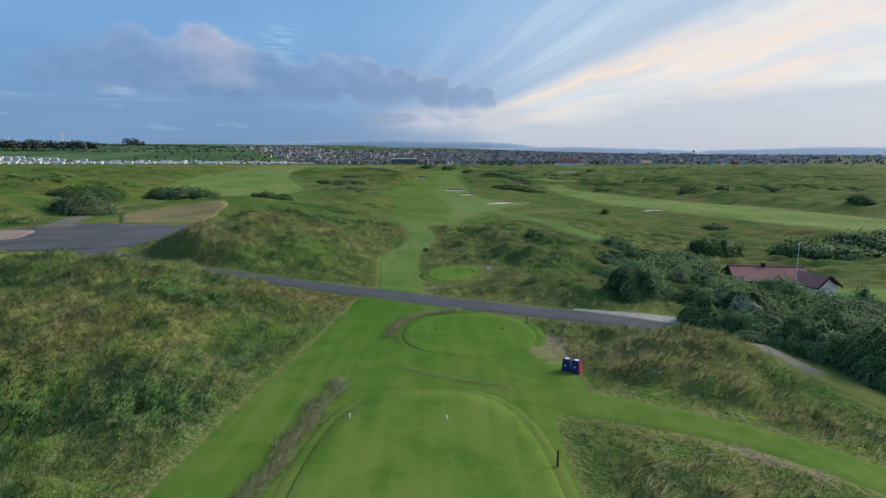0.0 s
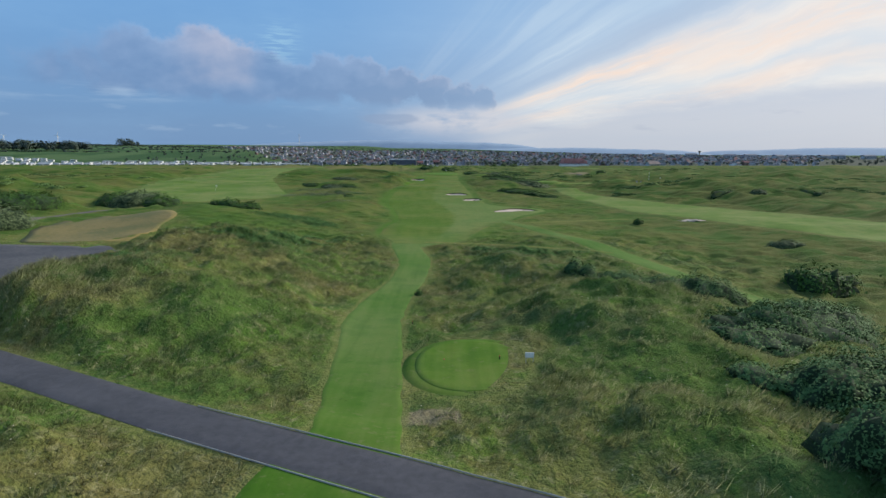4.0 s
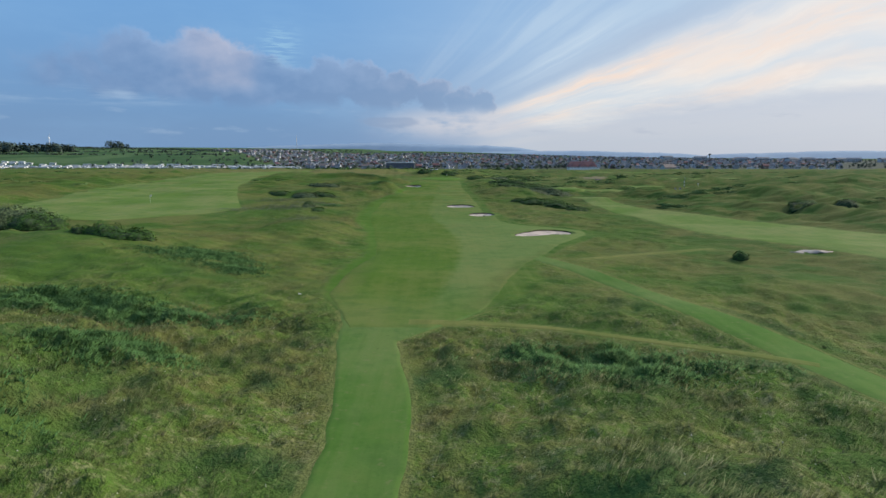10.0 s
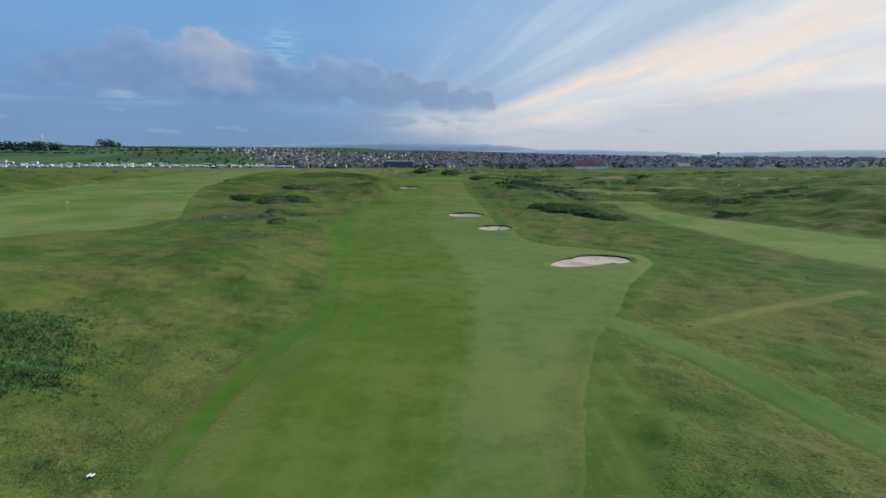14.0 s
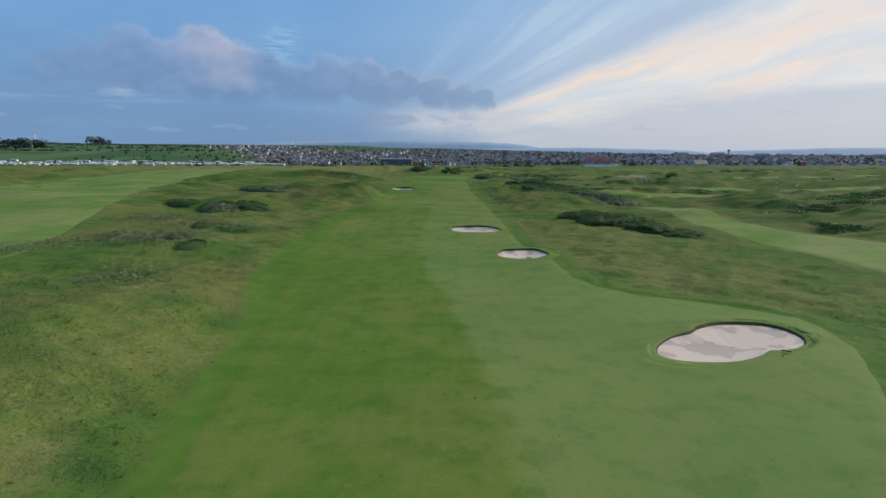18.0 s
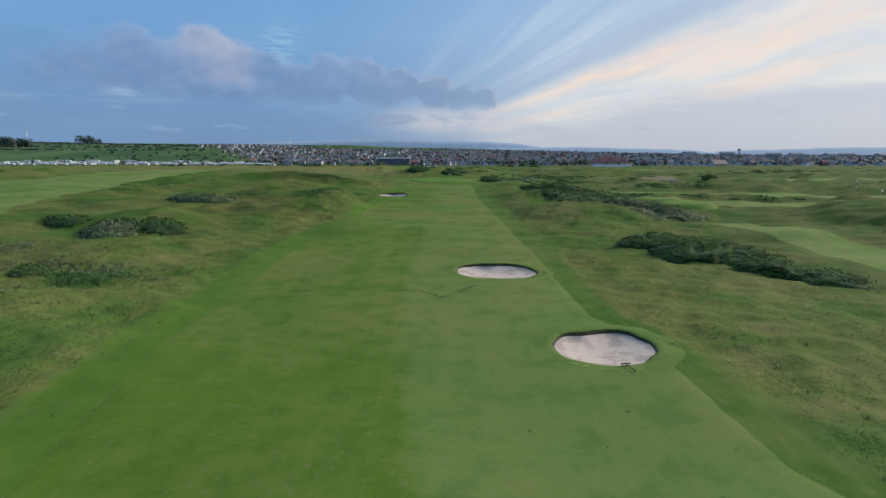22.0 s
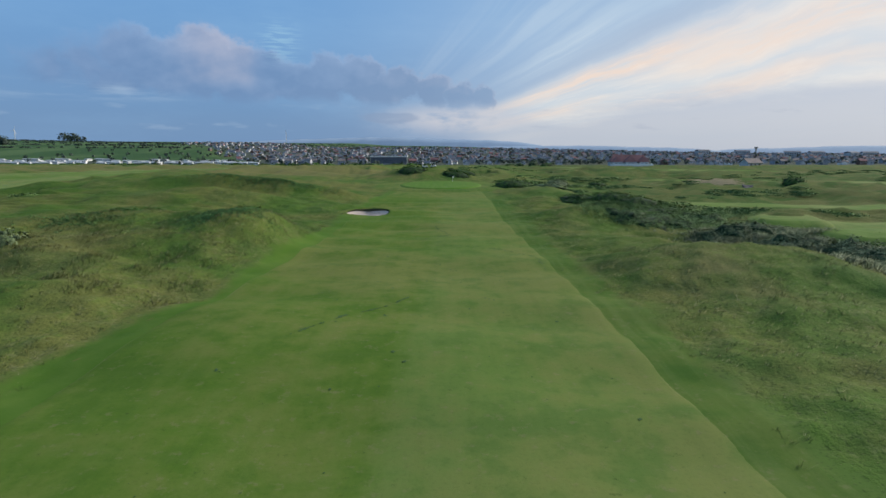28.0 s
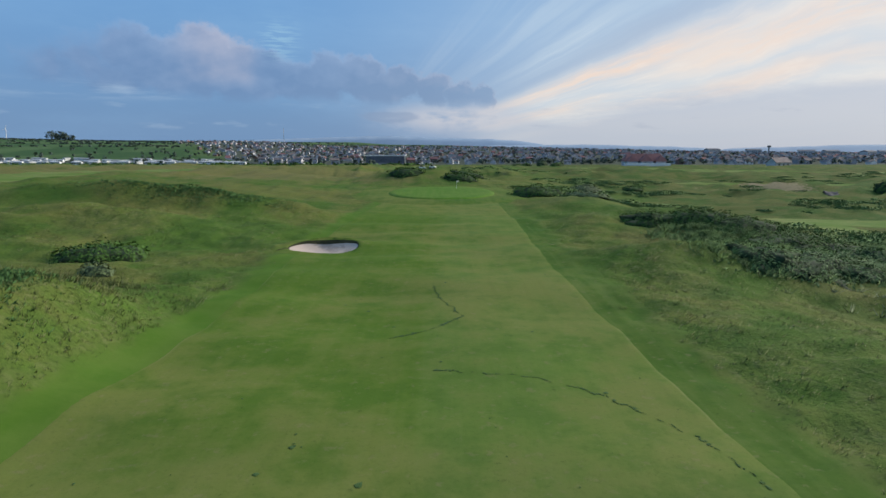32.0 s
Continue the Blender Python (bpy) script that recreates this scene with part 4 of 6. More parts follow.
strip_sheet("walkway_2", WALKS, 0.6, 9, 0.055, WALKWAY, "mown green walkway crossing the rough")
strip_sheet("grass_track", TRACK, 0.5, 7, 0.07, TRACK_TURF, "pale worn grass track along a dune foot")
strip_sheet("grass_track_2", TRACK_EAST, 0.6, 5, 0.05, TRACK_TURF, "pale trodden grass track through the rough")
strip_sheet("gravel_lane", LANE, 0.5, 9, 0.06, GRAVEL, "narrow gravel lane beside a hedge")
strip_sheet("grass_lane", GRASS_LANE, 0.5, 9, 0.05, TRACK_TURF, "worn grass lane under a hedge")
strip_sheet("dirt_track", DIRT_TRACK, 1.0, 9, 0.1, DIRT, "rough dirt track leaving the car park")
for i, (line, words) in enumerate(((HOLE_WEST, "neighbouring fairway of pale mown turf"), (HOLE_EAST, "sunlit pale fairway of the next hole"), (EAST_GREEN, "mown green and surround among dunes"), (EAST_TEE, "mown tee ground among scrub"), (FAR_EAST, "distant pale fairway"), (FAR_FIELD, "broad mown field before the clubhouse"), (HUT_GREEN, "small mown green beside the hut"))):
    strip_sheet("fairway_%d" % (i + 2), line, 2.0, 25, 0.1, PALE_TURF, words, drop=0.25)


# ---- cart path with its pale edging, apron and car park ----
strip_sheet("cart_path", CART, 0.5, 9, 0.09, ASPHALT, "narrow dark asphalt cart path crossing the hole", drop=0.07)
p = np.array(CART)
for side in (-1, 1):
    d = np.gradient(p[:, :2], axis=0)
    d /= np.hypot(d[:, 0], d[:, 1])[:, None]
    line = [(a + side * (w + 0.03) * e[1], b - side * (w + 0.03) * e[0], 0.04) for (a, b, w), e in zip(CART, d)]
    strip_sheet("path_edging", line[3:8], 0.5, 4, 0.11, KERB, "thin pale concrete edging along the cart path", drop=0.05)
strip_sheet("concrete_apron", APRON, 0.8, 8, 0.11, CONCRETE, "pale concrete apron joining the cart path")


def disc_sheet(name, cx, cy, rx, ry, turn, power, lift, mat, label, rings=10, sides=64, skirt=0.0, raise_by=0.0, parent=None, wob=0.0, level=None):
    """A rounded patch; raise_by lifts it as a platform with a sloping skirt."""
    a = np.linspace(0, 2 * np.pi, sides, endpoint=False)
    r = 1 / (np.abs(np.cos(a) / rx) ** power + np.abs(np.sin(a) / ry) ** power) ** (1 / power)
    r = r * (1 + wob * (np.sin(3 * a + cx) + 0.6 * np.sin(5 * a + cy)))
    radii = list(np.linspace(0.02, 1, rings))
    rows = [r * f for f in radii] + ([r + skirt * 0.5, r + skirt] if skirt else [r + 0.05])
    c, s = math.cos(radians(turn)), math.sin(radians(turn))
    x = np.concatenate([cx + c * q * np.cos(a) - s * q * np.sin(a) for q in rows])
    y = np.concatenate([cy + s * q * np.cos(a) + c * q * np.sin(a) for q in rows])
    z = surface(x, y) + lift
    if raise_by:
        plane = (height(cx, cy) if level is None else level) + raise_by + 0.0 * x
        k = rings * sides
        z[:k] = plane[:k] * 0.8 + (z[:k] + raise_by) * 0.2
        top = z[k - sides:k]
        if skirt:
            z[k:k + sides] = top * 0.45 + z[k:k + sides] * 0.55
            z[k + sides:] -= 0.12
    else:
        z[rings * sides:] -= 0.15
    return link_mesh(name, np.stack([x, y, z], 1), grid_faces(len(rows), sides, True), mat, parent)


# ---- teeing grounds: a level mown platform on a rougher bank ----
for cx, cy, rx, ry, pw, up, words in ((-0.6, 17.8, 5.2, 13.1, 3.2, 0.1, "large championship teeing ground of close-mown turf"), (2.1, 43.4, 4.9, 5.2, 2.3, 0.2, "round raised teeing ground beside the cart path"), (1.8, 71.3, 3.5, 4.9, 2.2, 0.2, "small round teeing ground set in tall rough")):
    tee = thing("teeing_ground", cx, cy, 0, words, "tee", group="teeing grounds", kind="structure")
    for nm, mt, gx, ext, sk, rb in (("bank", BANK_TURF, 0.35, 0.35, 0.7, up - 0.06), ("turf", TEE_TURF, 0, 0, 0.25, up)):
        o = disc_sheet(nm, cx, cy, rx + gx, ry + ext, 0, pw, 0.05, mt, "", skirt=sk, raise_by=rb)
        o.parent = tee
        o.matrix_parent_inverse = tee.matrix_world.inverted()
for cx, cy, rx, ry, up in ((63, 436, 6.5, 7, 0.25), (66, 402, 5, 4.5, 0.35), (61, 372, 6, 4.5, 0.35)):
    o = disc_sheet("tee_platform", cx, cy, rx, ry, 0, 2.6, 0.08, PALE_TURF, "", skirt=2.2, raise_by=up, wob=0.05)
    tagged(o, "small pale mown tee platform among scrub", "tee", group="tees of the next hole", kind="structure")
green = thing("putting_green", 0, 490, 0, "oval putting green on a low plateau", "green", kind="structure")
for nm, mt, g, sk, rb in (("apron", APRON_TURF, 5, 5, 0.25), ("turf", GREEN_TURF, 0, 1, 0.5)):
    o = disc_sheet(nm, 0, 489, 13 + g, 22 + g, 0, 2.2, 0.06, mt, "", skirt=sk, raise_by=rb)
    o.parent = green
    o.matrix_parent_inverse = green.matrix_world.inverted()
disc_sheet("car_park", -68, 111.5, 20, 18.5, 4, 3, 0.08, CAR_PARK, "", wob=0.03)
tagged(bpy.data.objects["car_park"], "worn dark tarmac car park behind the dunes", "car park", kind="structure")
disc_sheet("grit_patch", -85, 110, 7, 8, 0, 2.2, 0.12, PINK_GRIT, "", wob=0.06)
tagged(bpy.data.objects["grit_patch"], "pinkish bare grit beside the car park", "gravel", kind="structure")
disc_sheet("dry_field", -70, 155, 12, 22, 12, 2.4, 0.08, DRY_FIELD, "", wob=0.05)
tagged(bpy.data.objects["dry_field"], "flat dry yellow-brown field beside the car park", "field", kind="structure")


# ---- bunkers ----
def far_side(a):
    return np.clip(np.sin(a), 0, 1)


def bunker(b, label):
    cx, cy, back = b[0], b[1], b[9]
    sides = 96
    a = np.linspace(0, 2 * np.pi, sides, endpoint=False)
    r = bunker_radius(b, a)
    ox, oy = cx + np.cos(a) * (r + 0.5), cy + np.sin(a) * (r + 0.5)
    rim = surface(ox + np.cos(a) * 1.6, oy + np.sin(a) * 1.6) + 0.5 * back * far_side(a)
    rim = sum(np.roll(rim, i) for i in range(-3, 4)) / 7
    far = np.clip(np.sin(a), 0, 1)
    ob = thing("bunker", cx, cy, float(rim.mean()), label, "bunker", group="fairway bunkers", kind="structure")
    inv = ob.matrix_world.inverted()

    def ring_mesh(name, mat, rings):
        x = np.concatenate([cx + np.cos(a) * q for q, h in rings])
        y = np.concatenate([cy + np.sin(a) * q for q, h in rings])
        z = np.concatenate([h for q, h in rings])
        o = link_mesh(name, np.stack([x, y, z], 1), grid_faces(len(rings), sides, True), mat)
        o.parent, o.matrix_parent_inverse = ob, inv
        if mat is FAIRWAY:
            point_values(o, "lay", x - np.interp(y, LAY_Y, LAY_X))
            point_values(o, "start", y - 144)
            point_values(o, "rim", 0 * x + 9)

    jag = 0.05 * waves(a * 40, a * 0, 3.0, 4)
    face = 0.07 + (0.04 + 0.4 * back) * far
    lift = 0.08

    def lie(out):
        return surface(cx + np.cos(a) * (r + out), cy + np.sin(a) * (r + out))

    collar = [(r + out, lie(out) * (1 - blend) + rim * blend + up) for out, blend, up in ((1.9, 0, 0.03), (1.6, 0, 0.06), (1.3, 0.15, 0.075), (1.0, 0.5, lift), (0.7, 0.85, lift), (0.45, 1, lift))]
    ring_mesh("turf_collar", FAIRWAY, collar + [(r + 0.06 + jag, rim + lift), (r - 0.02 + jag, rim + lift - 0.06)])
    ring_mesh("lip", LIP, [(r + jag - 0.02, rim + lift - 0.05), (r - 0.1, rim - 0.5 * face + 0.02), (r - 0.16, rim - face)])
    # sand: near edge almost level with the turf, deepest under the back face
    fl = [(r * f - 0.14 * f, (rim - face) * f ** 2 + (rim.mean() - 0.4 - 0.5 * back) * (1 - f ** 2) + 0.02 * waves(np.cos(a) * r * f, np.sin(a) * r * f, 1.3, 8)) for f in np.linspace(1, 0.02, 14)]
    ring_mesh("sand", SAND, fl)
    return ob


for b, words in zip(BUNKERS, ("large kidney-shaped bunker of raked pale sand", "oval fairway bunker with damp sand patches", "kidney-shaped fairway bunker with a dark turf lip", "deep bunker with a high dark turf back")):
    bunker(b, words)


# ---- standing grass ----
def blades(name, x, y, z, tall, wide, per, seed, mat, label, lean=0.5, wind=(0.55, -0.25)):
    """Tufts of blades at the places given, as one mesh of thin triangles."""
    r = np.random.RandomState(seed)
    n = len(x)
    x, y, z, tall = (np.repeat(v, per) for v in (x, y, z, tall))
    tint = np.repeat(r.rand(n), per) * 0.7 + r.rand(n * per) * 0.3
    m = n * per
    a = r.rand(m) * 2 * np.pi
    off = r.rand(m) * tall * 0.45
    bx, by = x + np.cos(a) * off, y + np.sin(a) * off
    h = tall * (0.55 + 0.6 * r.rand(m))
    tilt = lean * (0.3 + r.rand(m))
    tx = bx + (np.cos(a) * tilt + wind[0]) * h
    ty = by + (np.sin(a) * tilt + wind[1]) * h
    b = r.rand(m) * np.pi
    wx, wy = np.cos(b) * wide * 0.5, np.sin(b) * wide * 0.5
    v = np.empty((m, 3, 3), dtype=np.float32)
    v[:, 0] = np.stack([bx - wx, by - wy, z - 0.08], 1)
    v[:, 1] = np.stack([bx + wx, by + wy, z - 0.08], 1)
    v[:, 2] = np.stack([tx, ty, z + h * 0.9], 1)
    # turn every blade the same way round, its lit face to the south
    turned = np.cross(v[:, 1] - v[:, 0], v[:, 2] - v[:, 0]) @ np.array([0.0, -1.0, 0.7]) < 0
    v[turned] = v[turned][:, [1, 0, 2]]
    ob = link_mesh(name, v.reshape(-1, 3), np.arange(m * 3).reshape(-1, 3), mat)
    set_normals(ob, np.repeat(np.stack([0.5 * (tx - bx) / h, 0.5 * (ty - by) / h, 0.9 + 0 * h], 1) + r.normal(0, 0.18, (m, 3)), 3, 0))
    point_values(ob, "tip", np.tile([0, 0, 1], m))
    point_values(ob, "tint", np.repeat(tint, 3))
    return tagged(ob, label, "grass", kind="stuff")


def scatter(n, x0, x1, y0, y1, seed, margin=0.1):
    r = np.random.RandomState(seed)
    x, y = r.uniform(x0, x1, n), r.uniform(y0, y1, n)
    keep = mown_off(x, y) > margin
    for cx, cy, rx, ry in ((-0.6, 18.3, 6.6, 15), (2.1, 43.4, 5.6, 6.1), (1.8, 71.3, 4.3, 5.8), (-68, 111.5, 20, 18.5), (-70, 155, 12, 22)):
        keep &= np.hypot((x - cx) / rx, (y - cy) / ry) > 1
    x, y = x[keep], y[keep]
    thick = 0.5 + 0.5 * waves(x, y, 6, 31) + 0.35 * waves(x, y, 15, 32)
    keep = r.rand(len(x)) < 0.25 + 0.75 * np.clip(thick, 0, 1)
    return x[keep], y[keep]


for i, (count, area, tall, wide, per) in enumerate(((140000, (-48, 30, 14, 70), 0.5, 0.032, 5), (140000, (-42, 34, 70, 150), 0.5, 0.036, 4), (100000, (-48, 50, 150, 260), 0.24, 0.045, 3), (90000, (-56, 60, 260, 440), 0.34, 0.05, 3))):
    x, y = scatter(count, *area, 40 + i, -0.12 if i < 2 else 0.1)
    size = tall * (0.6 + 0.5 * np.clip(waves(x, y, 11, 35), -0.6, 1)) * (0.12 + 0.88 * smooth(0.5, 6, mown_off(x, y)) * np.where(y > 150, 1, 0) + 0.7 * smooth(0, 1.6, mown_off(x, y)) * np.where(y > 150, 0, 1))
    blades("fescue_grass", x, y, surface(x, y), size, wide, per, 60 + i, GRASS, "tall wispy fescue grass swaying over the dunes")
for i, (count, area, tall) in enumerate(((15000, (-48, -17, 334, 386), 0.5), (14000, (15, 52, 325, 405), 0.42), (7000, (-50, -22, 205, 330), 0.36), (4500, (8, 20, 26, 43), 0.6))):
    x, y = scatter(count, *area, 45 + i, 2.0)
    blades("dune_grass", x, y, surface(x, y), tall * (0.5 + 0.6 * np.clip(waves(x, y, 7, 38 + i), -0.4, 1)), 0.045, 4, 66 + i, GRASS, "coarse tufted grass on a dune flank")
# coarse tussocks, each a dense clump with its own tint
for i, (count, area, tall) in enumerate(((5200, (-46, 30, 14, 70), 0.55), (5200, (-44, 36, 70, 146), 0.55), (1800, (-50, 56, 150, 300), 0.3), (2200, (-56, 60, 300, 440), 0.36))):
    x, y = scatter(count, *area, 145 + i, 1.0)
    blades("tussock_grass", x, y, surface(x, y), tall * (0.6 + 0.8 * np.random.RandomState(150 + i).rand(len(x)) ** 2), 0.04, 16, 160 + i, GRASS, "coarse grass tussocks standing out of the rough", 1.0, (0.25, -0.1))
# bleached marram on the dune crests
mx, my = scatter(26000, -46, 30, 16, 140, 51)
keep = (waves(mx, my, 13, 36) + 0.6 * waves(mx, my, 5, 37) > 0.6)
q = np.random.RandomState(52).normal(0, 0.55, (1500, 2))
mx = np.concatenate([mx[keep], -35 + q[:, 0] * 7, -31 + q[:600, 0] * 9])
my = np.concatenate([my[keep], 82 + q[:, 1] * 5, 56 + q[:600, 1] * 3])
keep = mown_off(mx, my) > 0.6
mx, my = mx[keep], my[keep]
blades("marram_grass", mx, my, surface(mx, my), np.full(len(mx), 0.6), 0.03, 6, 71, MARRAM, "pale bleached marram grass in clumps on the dune tops", 0.7, (0.5, -0.2))
# unmown fringe beside the first tee, and at the back of the second
t = np.random.RandomState(5).rand(5000)
bow = np.linspace(0, 1, 1400)
fx = np.concatenate([-7.7 + 1.7 * t[:3600], np.interp(bow, [0, 0.35, 0.7, 1], [-4.0, -3.6, -1.9, 1.4])]) + np.random.RandomState(6).normal(0, 0.24, 5000) + 0.15 * np.sin(t * 23)
fy = np.concatenate([18 + 15 * t[:3600], np.interp(bow, [0, 0.35, 0.7, 1], [42.5, 46.5, 49.8, 51.2])]) + np.random.RandomState(7).normal(0, 0.2, 5000)
blades("fringe_grass", fx, fy, surface(fx, fy) + 0.05, (0.18 + 0.26 * np.random.RandomState(12).rand(5000)) * (0.6 + 0.6 * t), 0.026, 3, 72, WILLOW_LOW, "ragged fringe of uncut dry grass beside a tee", 0.6)
pick = np.random.RandomState(17).rand(5000) < 0.35
blades("fringe_grass", fx[pick], fy[pick], surface(fx[pick], fy[pick]) + 0.05, np.full(int(pick.sum()), 0.42), 0.018, 5, 77, MARRAM, "bleached stems in the uncut fringe beside a tee", 0.6)
# dry uncut strip between the tees
fx = np.interp(np.linspace(0, 1, 600), [0, 0.15, 0.5, 1], [-2.3, -1.4, 0.7, 4.0]) + np.random.RandomState(8).normal(0, 0.16, 600)
fy = np.interp(np.linspace(0, 1, 600), [0, 0.15, 0.5, 1], [35.4, 34.7, 33.3, 31.9]) + np.random.RandomState(9).normal(0, 0.16, 600)
blades("fringe_grass", fx, fy, surface(fx, fy) + 0.05, 0.05 + 0.07 * np.random.RandomState(10).rand(600), 0.025, 6, 73, DRY_GRASS, "low strip of dry uncut grass between two tees", 0.6)
# broad-leaved plants in dense low patches
lx, ly = [], []
for i, (cx, cy, sx, sy, n) in enumerate(((-42, 150, 9, 5, 4200), (-28, 146, 7, 4, 3000), (-24, 131, 4.5, 3.5, 1300), (-36, 179, 7, 5, 3600), (-29, 172, 4, 3, 1200), (-21, 47, 5, 2.6, 1500), (-25, 27, 6, 4, 1800), (-15, 29, 2.6, 3, 700), (-38, 96, 5, 4, 900), (-27, 118, 5, 4, 1000), (-28, 367, 5, 5, 1300), (-42, 436, 16, 4, 1500), (-37, 286, 4, 3, 900), (-46, 366, 7, 4, 300), (14, 133, 7, 3.4, 2200), (9, 136, 4, 2, 800))):
    q = np.random.RandomState(500 + i).normal(0, 0.5, (int(1.8 * n), 2))
    lx.append(cx + q[:, 0] * sx * (1 + 0.3 * np.sin(3 * np.arctan2(q[:, 1], q[:, 0]) + i)))
    ly.append(cy + q[:, 1] * sy)
lx, ly = np.concatenate(lx), np.concatenate(ly)
keep = mown_off(lx, ly) > np.where(ly > 300, 3.5, 0.4)
lx, ly = lx[keep], ly[keep]
blades("broad_leaved_plants", lx, ly, surface(lx, ly), np.where((ly < 160) & (ly > 60), 0.24, 0.13) + 0.18 * np.random.RandomState(11).rand(len(lx)), 0.1, 6, 74, BROADLEAF, "low dense patches of dark broad-leaved plants in the rough", 1.2, (0.1, -0.1))


gx, gy = [], []
for i, (cx, cy, sx, sy, n) in enumerate(((-47, 271, 11, 9, 3400), (-41, 290, 9, 4, 1500), (-58, 300, 8, 8, 1300), (-36, 246, 5, 7, 900), (-62, 262, 7, 8, 900))):
    q = np.random.RandomState(540 + i).normal(0, 0.5, (n, 2))
    keep = waves(q[:, 0] * 9 + i, q[:, 1] * 9, 2.2, 61) > -0.1
    gx.append(cx + q[keep, 0] * sx)
    gy.append(cy + q[keep, 1] * sy)
gx, gy = np.concatenate(gx), np.concatenate(gy)
blades("creeping_willow", gx, gy, surface(gx, gy), 0.16 + 0.16 * np.random.RandomState(19).rand(len(gx)), 0.09, 6, 78, WILLOW_LOW, "low grey-green creeping willow in broken patches", 1.2, (0.1, -0.1))


for i, (mat, patches, words) in enumerate(((BUCKTHORN, ((33, 398, 5, 5, 1500), (42, 404, 8, 6, 2600), (52, 412, 7, 6, 2000), (36, 415, 6, 5, 1200), (48, 395, 5, 4, 1000)), "low dark green scrub covering the eastern dunes"), (WILLOW_LOW, ((50, 372, 5, 7, 1800), (53, 359, 5, 6, 1600), (46, 384, 6, 5, 1300), (58, 388, 5, 4, 800), (44, 350, 3, 4, 500)), "pale grey-green willow scrub on an eastern dune"))):
    px, py = [], []
    for j, (cx, cy, sx, sy, n) in enumerate(patches):
        q = np.random.RandomState(580 + 20 * i + j).normal(0, 0.55, (n, 2))
        keep = waves(q[:, 0] * 8, q[:, 1] * 8 + j, 2.4, 64) > -0.25
        px.append(cx + q[keep, 0] * sx)
        py.append(cy + q[keep, 1] * sy)
    px, py = np.concatenate(px), np.concatenate(py)
    keep = mown_off(px, py) > 3
    px, py = px[keep], py[keep]
    blades("low_scrub", px, py, surface(px, py), 0.35 + 0.6 * np.clip(0.5 + waves(px, py, 5, 66), 0, 1), 0.13, 9, 80 + i, mat, words, 1.1, (0.1, -0.1))
# small pale flower heads dotted through the tall grass
ox, oy = scatter(1700, -46, 30, 14, 145, 57, 1.0)
oz = surface(ox, oy) + 0.34 + 0.15 * np.random.RandomState(13).rand(len(ox))
c = np.stack([ox, oy, oz], 1)[:, None] + 0.035 * np.array([[1, 0, 0], [-1, 0, 0], [0, 1, 0], [0, -1, 0], [0, 0, 0.8], [0, 0, -0.8]], dtype=float)[None]
f = np.array([[0, 2, 4], [2, 1, 4], [1, 3, 4], [3, 0, 4], [2, 0, 5], [1, 2, 5], [3, 1, 5], [0, 3, 5]])
tagged(link_mesh("flower_heads", c.reshape(-1, 3), (np.arange(len(ox))[:, None, None] * 6 + f[None]).reshape(-1, 3), FLOWER), "tiny cream and yellow flower heads dotted through the rough", "flowers", kind="stuff")


